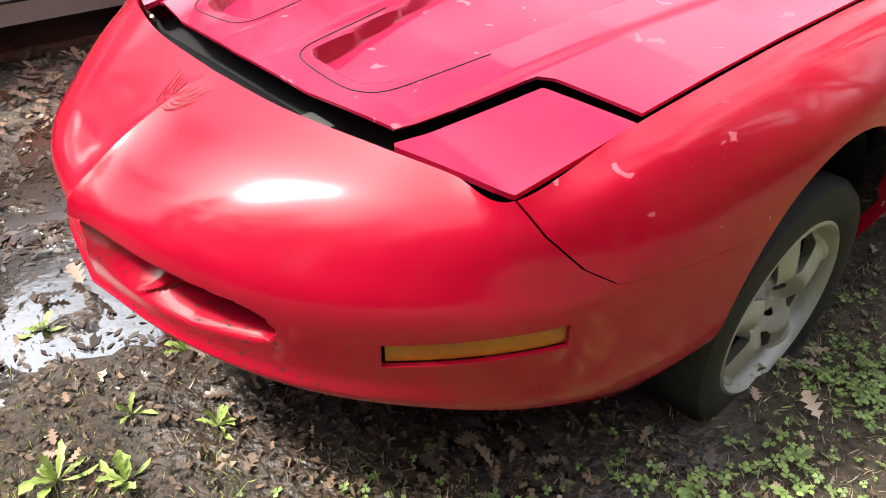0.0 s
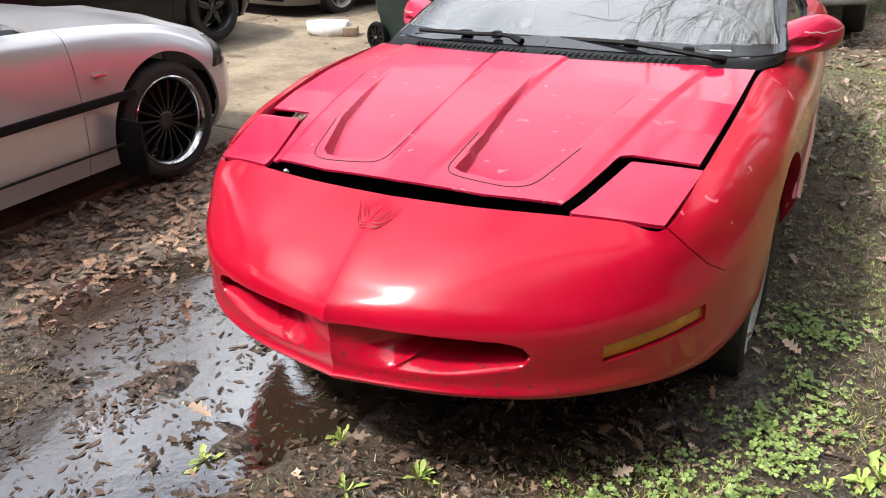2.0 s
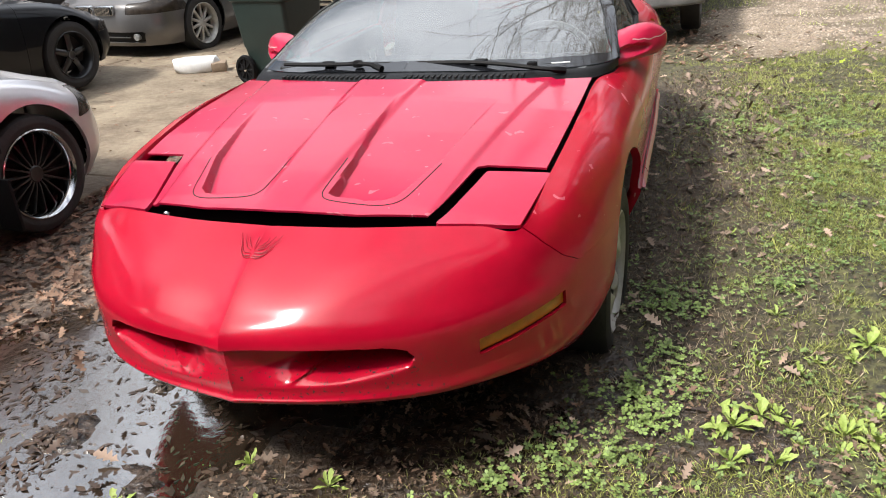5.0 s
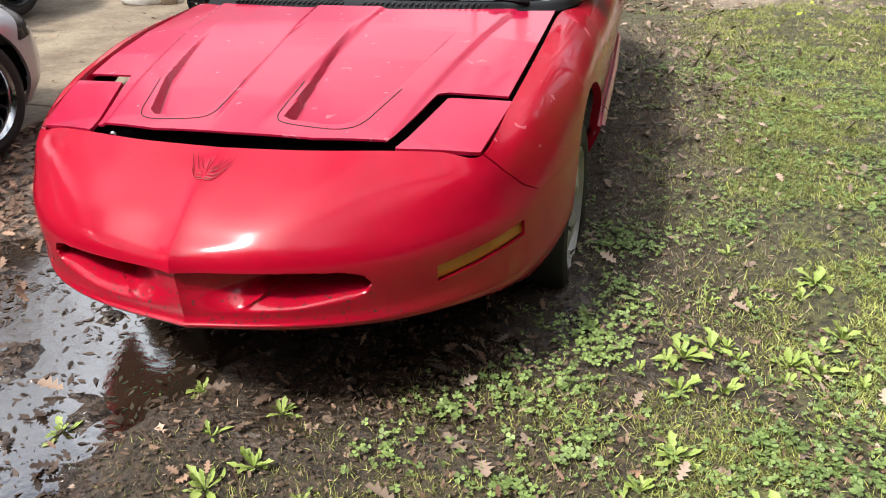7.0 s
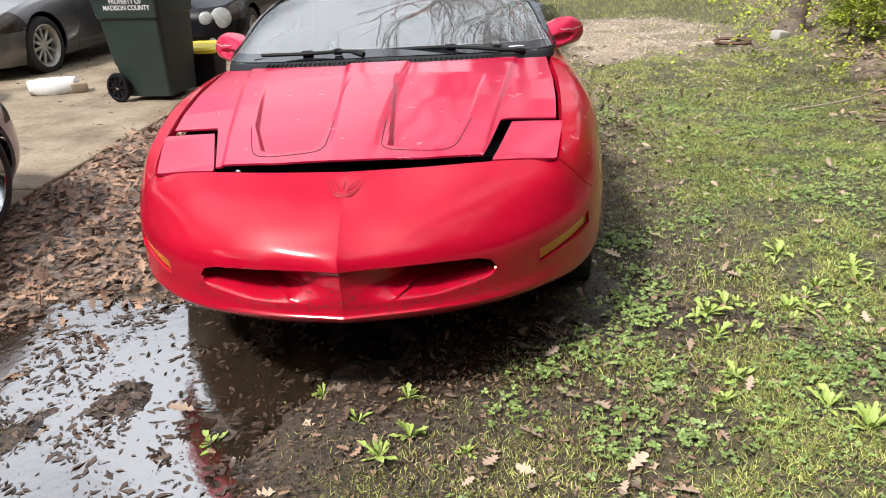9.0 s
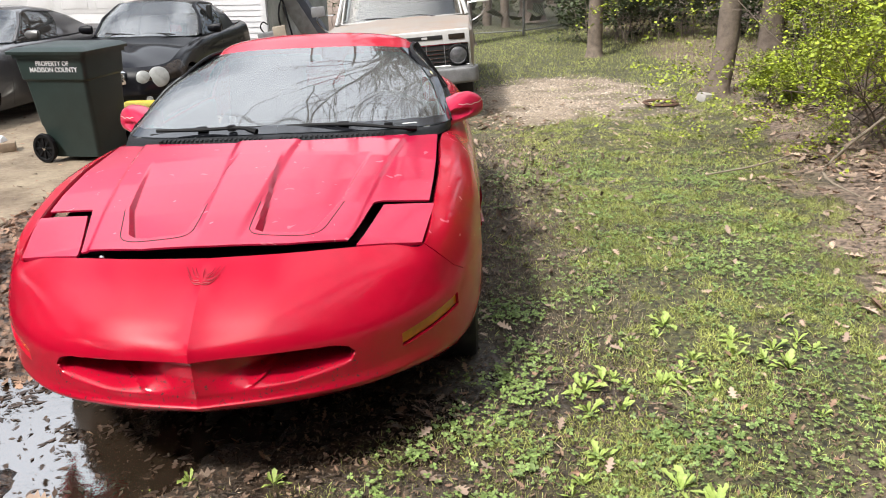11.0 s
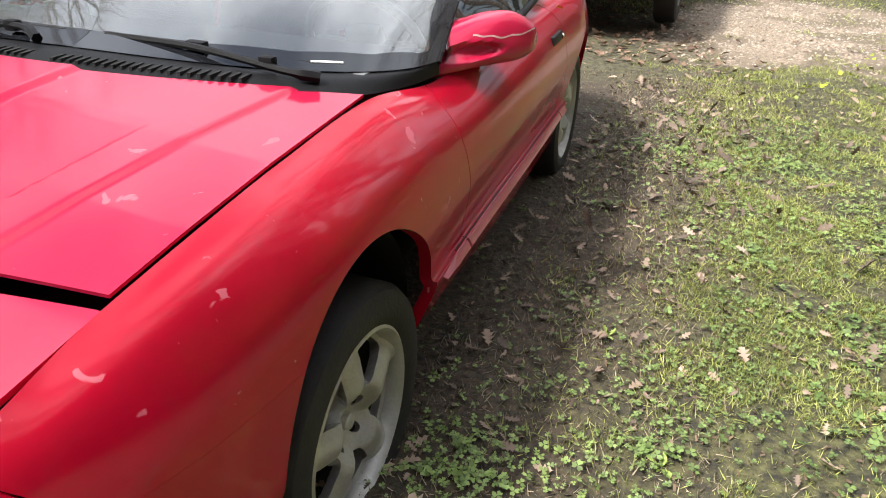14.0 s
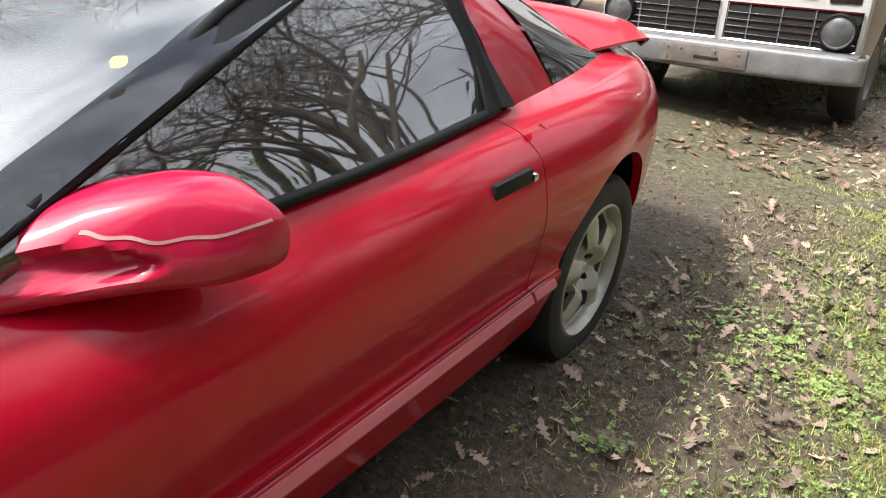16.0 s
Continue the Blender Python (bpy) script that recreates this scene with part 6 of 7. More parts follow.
rw = part("roof_wing", joined((np.array([(-30, WING_Y - .5, 3.5), (-11.7, WING_Y - .5, 3.5), (-11.7, WING_Y + 5, 6), (-30, WING_Y + 5, 6), (-30, WING_Y - .5, 3.7), (-11.7, WING_Y - .5, 3.7), (-11.7, WING_Y + 5, 6.2), (-30, WING_Y + 5, 6.2)]), [(3, 2, 1, 0), (4, 5, 6, 7), (0, 1, 5, 4), (1, 2, 6, 5), (3, 0, 4, 7), (2, 3, 7, 6)])), ROOFING, None, smooth=0)
tagged(rw, "shingled roof of the house wing", "roof", kind="structure")
part("eave_board", box((-.55, -.03, -.05), (.55, .03, .05), pose(-10.95, WALL_Y - .35, 2.42, 0, -20, 0), bevel=.01), material("grey_fascia", (.22, .23, .26), .6), gw)

# ---- wheeled bin, tote, bag ----
def bin_ring(z, x0, x1, y0, y1, r):
    pts = []
    for cx, cy, a0 in ((x1 - r, y1 - r, 0), (x0 + r, y1 - r, 90), (x0 + r, y0 + r, 180), (x1 - r, y0 + r, 270)):
        for k in range(5):
            a = radians(a0 + 22.5 * k)
            pts.append((cx + r * math.cos(a), cy + r * math.sin(a), z))
    return pts


def ring_body(rings):
    n = len(rings[0])
    v = [p for r in rings for p in r]
    f = [(i * n + k, i * n + (k + 1) % n, (i + 1) * n + (k + 1) % n, (i + 1) * n + k) for i in range(len(rings) - 1) for k in range(n)]
    f.append(tuple(range(n))[::-1])
    f.append(tuple((len(rings) - 1) * n + k for k in range(n)))
    return v, f


BINX, BINY = -2.93, 4.20
wb = thing("wheeled_bin", pose(BINX, BINY, drive_z(4.2), 0, 0, -6), "dark green wheeled refuse bin with white lettering", "bin")
wb.scale = (.80, 1, 1)
part("body", ring_body([bin_ring(.05, -.26, .34, -.27, .27, .05), bin_ring(.34, -.33, .355, -.29, .29, .05), bin_ring(.36, -.345, .36, -.295, .295, .05), bin_ring(.78, -.40, .375, -.325, .325, .05), bin_ring(.80, -.425, .395, -.345, .345, .05), bin_ring(1.02, -.455, .41, -.36, .36, .05)]), BIN_GREEN, wb)
part("rim", ring_body([bin_ring(.995, -.475, .435, -.38, .38, .05), bin_ring(1.03, -.48, .44, -.385, .385, .05)]), BIN_GREEN, wb)
part("lid", ring_body([bin_ring(1.03, -.53, .46, -.40, .40, .05), bin_ring(1.055, -.53, .47, -.405, .405, .05), bin_ring(1.085, -.44, .42, -.36, .36, .06), bin_ring(1.095, -.36, .34, -.28, .28, .06)]), BIN_GREEN, wb, "flat hinged lid")
bm = bmesh.new()
tube_bm(bm, [(-.53, -.26, 1.0), (-.56, -.26, 1.02), (-.56, .26, 1.02), (-.53, .26, 1.0)], .016, 6)
part("handle", bm, BIN_GREEN, wb)
for s in (1, -1):
    w = part("wheel", spin([(-.03, 0.0), (-.03, .135), (.0, .145), (.03, .135), (.03, .11), (.012, .10), (.012, .03), (.02, .0)], 32), TRIM, wb)
    w.matrix_local = pose(-.30, s * .33, .145, 0, 0, -90 if s < 0 else 90)
    for k in range(8):
        a = math.pi * 2 * k / 8
        part("spoke", box((.010, -.008, .02), (.024, .008, .11), bevel=.003), TRIM, w).matrix_local = Matrix.Rotation(a, 4, "X")
    part("cap", spin([(.01, .02), (.03, .018), (.034, 0.0)], 14), CHROME, w)
for text, z in (("PROPERTY OF", .925), ("MADISON COUNTY", .868)):
    cu = bpy.data.curves.new("lettering", "FONT")
    cu.body, cu.size, cu.align_x, cu.extrude, cu.offset = text, .064, "CENTER", .0008, .0012
    tmp = new("tmp", cu)
    dg = bpy.context.evaluated_depsgraph_get()
    me = bpy.data.meshes.new_from_object(tmp.evaluated_get(dg))
    bpy.data.objects.remove(tmp)
    me.materials.clear()
    me.materials.append(WHITE)
    o = new("lettering", me)
    o.parent = wb
    o.matrix_local = pose(.015, -.3545 - (z - .925) * .068, z, 94, 0, 0) @ Matrix.Diagonal((1.02, .96, 1, 1))
tote = thing("storage_tote", pose(-2.68, 4.86, drive_z(4.8), 0, 0, 4) @ Matrix.Scale(.88, 4), "black storage tote with a yellow lid", "box")
part("tub", ring_body([bin_ring(0, -.17, .17, -.25, .25, .04), bin_ring(.40, -.20, .20, -.29, .29, .04)]), TRIM, tote)
part("lid", ring_body([bin_ring(.40, -.22, .22, -.31, .31, .04), bin_ring(.44, -.22, .22, -.31, .31, .04), bin_ring(.465, -.19, .19, -.28, .28, .04)]), material("yellow_plastic", (.80, .62, .02), .45), tote, "bright yellow lid")
bagv = spin([(-.30, 0.0), (-.29, .08), (-.18, .13), (0, .14), (.16, .13), (.26, .10), (.30, .03), (.31, 0.0)], 28)
bv = np.array(bagv[0])
bv += .03 * np.stack([patch_noise(bv[:, 0] * 9 + k, bv[:, 1] * 9 + bv[:, 2] * 7, 1.0, k) - .5 for k in range(3)], 1)
bv[:, 2] = np.clip(bv[:, 2], -.07, .07) * 1.1
bag = part("refuse_bag", (bv, bagv[1]), material("white_film", (.78, .78, .78), .35, vary=.15, scale=9, bump=.6, bump_scale=14), None)
bag.matrix_world = pose(-4.17, 4.40, drive_z(4.4) + .072, 0, 0, 22) @ Matrix.Diagonal((.82, .95, .95, 1))
tagged(bag, "crumpled white plastic bag lying on the driveway", "bag")
cb = part("cardboard_scrap", box((-.08, -.10, 0), (.08, .10, .10), bevel=.02), material("cardboard", (.28, .21, .15), .9), None)
cb.matrix_world = pose(-3.93, 4.47, drive_z(4.5), 0, 0, 30)
tagged(cb, "crushed brown cardboard beside the white bag", "cardboard")
# leaning cabinet, trolley and panel beside the garage
duct = thing("leaning_cabinet", pose(-1.98, 13.6, float(ground_z(-2, 13.6)), 0, -31, 0), "long pale grey sheet-metal cabinet leaning on the garage", "cabinet")
part("face", box((-.24, -.20, .0), (.07, .17, 2.12), bevel=.006), material("weathered_sheet_metal", (.42, .42, .40), .55, tint=(.22, .21, .19), scale=6, metal=.2), duct)
part("side", box((.07, -.19, .0), (.22, .165, 2.10), bevel=.006), material("slate_blue_panel", (.13, .14, .165), .6), duct)
part("rim", box((-.25, -.21, 2.10), (.23, .18, 2.14), bevel=.006), DULL, duct)
cart = thing("old_cart", pose(-2.75, 11.6, float(ground_z(-2.7, 11.6)), 0, 0, 10), "weathered metal cart standing beside the garage corner", "cart")
part("tray", box((-.2, -.1, .1), (.15, .1, .78), pose(0, 0, 0, 0, -8, 0), bevel=.03), DULL, cart)
part("board", box((.10, -.12, .05), (.34, .08, .85), pose(0, 0, 0, 0, -8, 0), bevel=.02), material("worn_tan_board", (.33, .28, .22), .8), cart)
bm = bmesh.new()
tube_bm(bm, crom([(-.18, 0, .75), (-.24, 0, .86), (-.18, 0, .95), (-.10, 0, .90)], np.linspace(0, 3, 12)), .014, 6)
tube_bm(bm, crom([(.15, 0, .8), (.12, 0, 1.1), (.2, 0, 1.35), (.26, 0, 1.1), (.36, 0, .6)], np.linspace(0, 4, 14)), .02, 6)
part("tube_handle", bm, TRIM, cart)

# ---- trees, bushes, fence, woods ----
def raw_object(name, V, F4, mat, parent=None, smooth=False):
    """A mesh straight from arrays: V (n,3), F4 (m,k) with k corners a face."""
    me = bpy.data.meshes.new(name)
    V, F4 = np.asarray(V, np.float32), np.asarray(F4, np.int32)
    me.vertices.add(len(V))
    me.vertices.foreach_set("co", V.reshape(-1))
    k = F4.shape[1]
    me.loops.add(F4.size)
    me.loops.foreach_set("vertex_index", F4.reshape(-1))
    me.polygons.add(len(F4))
    me.polygons.foreach_set("loop_start", np.arange(0, F4.size, k, dtype=np.int32))
    if smooth:
        me.polygons.foreach_set("use_smooth", np.ones(len(F4), bool))
    me.materials.append(mat)
    me.update(calc_edges=True)
    ob = new(name, me)
    if parent is not None:
        ob.parent = parent
    return ob


def scatter(tv, tf, loc, rz, tilt, roll, size):
    """Copies of a small template, each turned, tilted and sized, as arrays."""
    tv = np.asarray(tv, float)
    n = len(loc)
    cz, sz, ct, stl, cr, sr = np.cos(rz), np.sin(rz), np.cos(tilt), np.sin(tilt), np.cos(roll), np.sin(roll)
    x, y, z = (tv[:, i][None, :] * size[:, None] for i in range(3))
    x, z = x * cr[:, None] + z * sr[:, None], -x * sr[:, None] + z * cr[:, None]
    y, z = y * ct[:, None] - z * stl[:, None], y * stl[:, None] + z * ct[:, None]
    X = x * cz[:, None] - y * sz[:, None] + loc[:, 0][:, None]
    Y = x * sz[:, None] + y * cz[:, None] + loc[:, 1][:, None]
    Z = z + loc[:, 2][:, None]
    V = np.stack([X, Y, Z], -1).reshape(-1, 3)
    F = (np.asarray(tf)[None] + (np.arange(n) * len(tv))[:, None, None]).reshape(-1, np.asarray(tf).shape[1])
    return V, F


class Limbs:
    """Collects tapered branch tubes as arrays."""
    def __init__(self):
        self.v, self.f, self.n, self.tips = [], [], 0, []

    def tube(self, pts, r, sides):
        pts = np.asarray(pts)
        k = len(pts)
        d = np.gradient(pts, axis=0)
        d /= np.linalg.norm(d, axis=1)[:, None] + 1e-9
        up = np.where(np.abs(d[:, 2:3]) < .9, np.array([[0, 0, 1.]]), np.array([[1., 0, 0]]))
        a = np.cross(d, up)
        a /= np.linalg.norm(a, axis=1)[:, None] + 1e-9
        b = np.cross(d, a)
        ang = 2 * np.pi * np.arange(sides) / sides
        ring = pts[:, None] + np.asarray(r)[:, None, None] * (np.cos(ang)[None, :, None] * a[:, None] + np.sin(ang)[None, :, None] * b[:, None])
        self.v.append(ring.reshape(-1, 3))
        i = np.arange(k - 1)[:, None] * sides
        j = np.arange(sides)[None]
        q = np.stack([i + j, i + (j + 1) % sides, i + sides + (j + 1) % sides, i + sides + j], -1).reshape(-1, 4)
        self.f.append(q + self.n)
        self.n += k * sides

    def grow(self, rng, p, d, length, r, level, spread=.75, lift=.12, droop=0.0):
        k = 7 if level > 2 else 5 if level > 1 else 4
        pts, q, dd = [np.array(p)], np.array(p, float), np.array(d, float)
        for _ in range(k - 1):
            dd = dd + rng.normal(0, .16 if level < 4 else .06, 3) + np.array((0, 0, lift * .5 - droop))
            dd /= np.linalg.norm(dd)
            q = q + dd * length / (k - 1)
            pts.append(q)
        rr = r * np.linspace(1, .55 if level > 1 else .25, k)
        self.tube(pts, rr, 10 if level > 3 else 6 if level > 2 else 4 if level > 1 else 3)
        if level == 1:
            self.tips.append(pts)
            return
        count = {5: 7, 4: 6, 3: 5, 2: 4}.get(level, 4)
        for c in range(count):
            t = rng.uniform(.45 if level > 4 else .25, 1.0) if c < count - 1 else 1.0
            i = min(int(t * (k - 1)), k - 2)
            base = pts[i] + (pts[i + 1] - pts[i]) * (t * (k - 1) - i)
            axis = rng.normal(0, 1, 3)
            axis -= dd * axis.dot(dd)
            axis /= np.linalg.norm(axis)
            sp = spread * rng.uniform(.6, 1.25)
            nd = dd * math.cos(sp) + axis * math.sin(sp)
            nd[2] += lift
            nd /= np.linalg.norm(nd)
            self.grow(rng, base, nd, length * rng.uniform(.52, .78), rr[i] * rng.uniform(.48, .68), level - 1, spread, lift, droop)

    def arrays(self):
        return np.vstack(self.v), np.vstack(self.f)


def bare_tree(x, y, height, r, seed, label, lean=(0, 0), levels=5, spread=.7, first=.42):
    rng = np.random.RandomState(seed)
    z = float(ground_z(x, y)) - .05
    root = thing("tree", pose(x, y, z), label, "tree", "yard trees")
    L = Limbs()
    L.grow(rng, (0, 0, 0), (lean[0], lean[1], 1), height * first, r, levels, spread, .16)
    v, f = L.arrays()
    nt = 70
    raw_object("trunk", v[:nt], f[:60], BARK, root, True)
    rest = f[60:] - 0
    raw_object("limbs", v, rest, BARK, root, True)
    flare = spin([(0.0, r * 1.5), (.06, r * 1.28), (.16, r * 1.1), (.35, r * 1.0)], 12)
    fv = np.array(flare[0])[:, [1, 2, 0]]
    part("root_flare", (fv, [q[::-1] for q in flare[1]]), BARK, root)
    return root


bare_tree(4.15, 6.88, 17, .15, 3, "slim grey-barked yard tree with bare limbs", (.0, .0), 5, .95, .28)
bare_tree(6.1, 10.3, 15, .19, 4, "tall pale-barked tree at the wood's edge", (.0, .02))
bare_tree(3.47, 12.4, 19, .15, 5, "dark-barked tree at the back of the lawn", (-.05, -.02), 5, .80, .40)
bare_tree(.75, 15.6, 23, .36, 8, "big bare oak standing behind the pickup", (-.02, -.03), 5, .80, .36)
bare_tree(3.1, 22.5, 18, .42, 6, "stout pale trunk behind the wire fence", (0, 0), 4)
for k, (x, y, h, r) in enumerate([(6.2, 1.5, 14, .20), (8.2, -2.8, 15, .24), (5.4, -6.0, 15, .22), (10.5, 4.5, 16, .25), (4.0, -13.5, 16, .26), (-15.5, -4.0, 15, .24), (9.6, .6, 16, .22), (7.6, 3.6, 15, .18), (11.5, -5.5, 17, .26), (8.6, 7.4, 16, .2), (12.5, 2.5, 18, .25), (-23, 10.5, 21, .45), (-19.0, 11.0, 21, .42), (-12.5, -6.5, 15, .26)]):
    bare_tree(x, y, h, r, 20 + k, "tall bare-limbed tree around the yard", (.0, .0), 5, .8, .36)

bare_tree(-14.2, 4.0, 19, .34, 47, "wide old yard tree beyond the driveway", (.10, .06), 5, .95, .30)
LEAF_LIGHT = material("spring_leaf", (.40, .46, .035), .5, tint=(.20, .27, .022), scale=2.0, island=.35)
LEAF_DARK = material("ivy_leaf", (.060, .085, .022), .55, tint=(.028, .045, .012), scale=1.5, island=.4)
FOLD_LEAF = ([(0, 0, 0), (.5, .45, .10), (0, 1, 0), (-.5, .45, .10), (0, .5, -.03)], [(0, 1, 4), (1, 2, 4), (2, 3, 4), (3, 0, 4)])


def bush(name, x, y, w, h, seed, stems, leaves, leaf_mat, label, size=(.022, .045), lean=0.0):
    """Arching stems with twigs, and leaves strung along the twigs."""
    rng = np.random.RandomState(seed)
    z = float(ground_z(x, y)) - .03
    root = thing(name, pose(x, y, z), label, "bush", "bushes")
    L = Limbs()
    for _ in range(stems):
        a = rng.uniform(0, 2 * math.pi)
        b = (rng.uniform(-w, w) * .45, rng.uniform(-w, w) * .45, 0)
        sp = rng.uniform(.15, .75)
        L.grow(rng, b, (math.cos(a) * sp + lean, math.sin(a) * sp, 1), h * rng.uniform(.45, .75), rng.uniform(.006, .012), 3, .8, .05, .03)
    v, f = L.arrays()
    raw_object("stem", v, f, BARK, root, True)
    tips = np.array([[p for p in t] for t in L.tips])
    k = rng.randint(0, len(tips), leaves)
    t = rng.uniform(0, tips.shape[1] - 1.001, leaves)
    i = t.astype(int)
    loc = tips[k, i] + (tips[k, i + 1] - tips[k, i]) * (t - i)[:, None] + rng.normal(0, .028, (leaves, 3))
    V, F = scatter(FOLD_LEAF[0], FOLD_LEAF[1], loc, rng.uniform(0, 6.28, leaves), rng.uniform(-.7, .9, leaves), rng.uniform(-.7, .7, leaves), rng.uniform(*size, leaves))
    tagged(raw_object("foliage", V, F, leaf_mat, root), kind="stuff")
    return root


bush("bush", 5.15, 4.7, 1.5, 3.0, 40, 20, 28000, LEAF_LIGHT, "large loose bush in fresh yellow-green leaf", (.018, .040), lean=-.02)
bush("bush", 5.4, 3.1, 1.6, 3.0, 41, 20, 28000, LEAF_LIGHT, "tall overhanging bush in fresh spring leaf", (.018, .040), lean=-.05)
bush("bush", 4.75, 3.5, .9, 1.5, 42, 18, 26000, LEAF_LIGHT, "low spreading bush over leaf litter", (.016, .034))
bush("bush", 6.4, 6.6, 1.5, 2.6, 43, 14, 24000, LEAF_LIGHT, "bushy sapling beside the slim tree", (.02, .042))
bush("bush", 4.75, 5.8, .8, .7, 44, 10, 9000, LEAF_LIGHT, "knee-high sprouts below the bush", (.016, .034))
bush("bush", 6.0, 1.6, 1.3, 2.2, 45, 12, 20000, LEAF_LIGHT, "leafy bush leaning over the yard", (.018, .040), lean=-.05)
for k, (x, y, w, h) in enumerate([(8.5, 9.0, 2.5, 3.0), (9.0, 13.0, 3.0, 3.2), (6.0, 15.5, 2.2, 2.6), (11, 17, 3, 3.5), (7.5, 20, 3, 3), (2.0, 25, 3, 2.6), (-1.2, 20.5, 2.2, 2.6), (4.9, 18.0, 1.6, 2.0), (13, 10, 3, 3.5), (9, 6, 2, 3.0), (-3.0, 24, 3, 3.0), (7.2, -.5, 2, 2.6), (12, 1, 3, 3.5)]):
    bush("undergrowth", x, y, w, h, 60 + k, 10, 3000, LEAF_DARK, "tangled dark undergrowth at the wood's edge", (.05, .10))

for k, (x, y, w, h) in enumerate([(5.0, 13.4, 2.0, 2.2), (7.0, 13.0, 2.2, 2.6), (4.3, 15.2, 2.0, 1.8), (8.6, 11.4, 2.0, 2.8), (6.2, 17.0, 2.4, 2.6)]):
    bush("undergrowth", x, y, w, h, 90 + k, 16, 8000, LEAF_DARK, "dense dark thicket behind the lawn", (.04, .09))

# far woods: many thin trunks and a band of brush
rng = np.random.RandomState(9)
L = Limbs()
for k in range(170):
    a = rng.uniform(-180, 180)
    d = rng.uniform(26, 60)
    x, y = d * math.sin(radians(a)), d * math.cos(radians(a)) + 3
    if -40 < x < -1.5 and 4 < y < 45:
        continue
    z = float(ground_z(x, y))
    hh = rng.uniform(12, 20) if y < 8 else rng.uniform(9, 14)
    bx, by = rng.normal(0, .5, 2)
    rr = rng.uniform(.09, .26)
    L.tube([(x, y, z - .2), (x + bx * .3, y + by * .3, z + hh * .5), (x + bx, y + by, z + hh)], [rr, rr * .7, rr * .2], 7)
    for _ in range(7):
        t = rng.uniform(.3, .95)
        p = np.array((x + bx * t, y + by * t, z + hh * t))
        q = rng.normal(0, 1, 3)
        q[2] = abs(q[2]) * .8 + .3
        q = q / np.linalg.norm(q) * hh * .22
        L.tube([p, p + q * .5 + rng.normal(0, .2, 3), p + q], [rr * .3, rr * .2, .015], 4)
for k in range(46):
    a, d = rng.uniform(-14, 75), rng.uniform(15, 28)
    x, y = d * math.sin(radians(a)), d * math.cos(radians(a))
    if y > 20 or x > 6.5:
        z = float(ground_z(x, y))
        rr = rng.uniform(.06, .16)
        L.tube([(x, y, z - .2), (x + rng.normal(0, .15), y, z + 5), (x + rng.normal(0, .4), y, z + 12)], [rr, rr * .8, rr * .4], 8)
v, f = L.arrays()
tagged(raw_object("woods", v, f, BARK, None, True), "leafless grey-brown woods behind the yard", "woods", kind="stuff")
n = 44000
a = np.concatenate([rng.uniform(-180, 180, 26000), rng.uniform(55, 215, n - 26000)])
d = 17 + 38 * rng.rand(n) ** 1.2
d[26000:] = 15 + 16 * rng.rand(n - 26000)
loc = np.stack([d * np.sin(np.radians(a)), d * np.cos(np.radians(a)) + 3, np.zeros(n)], 1)
keep = ~((loc[:, 0] < -1.8) & (loc[:, 0] > -42) & (loc[:, 1] > 3) & (loc[:, 1] < 45)) & ~((loc[:, 1] < 19.5) & (loc[:, 0] < 7) & (loc[:, 1] > 0))
# second batch: tall coarse brush added out of view to block low sky
thick = np.arange(n) >= 26000
loc, thick = loc[keep], thick[keep]
n = len(loc)
loc[:, 2] = ground_z(loc[:, 0], loc[:, 1]) + np.where(thick, 15.0, 5.0) * rng.rand(n) ** 1.5 * (.5 + patch_noise(loc[:, 0], loc[:, 1], 4.0, 21))
V, F = scatter(FOLD_LEAF[0], FOLD_LEAF[1], loc, rng.uniform(0, 6.28, n), rng.uniform(-.9, 1.2, n), rng.uniform(-.9, .9, n), rng.uniform(.25, .6, n) * np.where(thick, 1.9, 1.0))
BRUSH = material("woodland_brush", (.075, .08, .036), .8, tint=(.035, .04, .018), scale=.25, island=.5)
tagged(raw_object("brush", V, F, BRUSH, None), "tangled woodland brush and vines, thickened out of view to shade the car", "brush", kind="stuff")

# chain-link fence
WIRE = material("galvanised_wire", (.30, .30, .29), .5, metal=.6, vary=.3)
fence = thing("wire_fence", pose(0, 0, 0), "grey chain-link fence with a sagging gate", "fence")
posts = [(.7, 17.4), (2.45, 17.6), (4.3, 19.2), (6.2, 20.5), (8.2, 21.5)]
zf = [float(ground_z(x, y)) for x, y in posts]
for (x, y), z in zip(posts, zf):
    part("post", tube([(x, y, z - .1), (x, y, z + 1.25)], .035, 8), WIRE, fence)
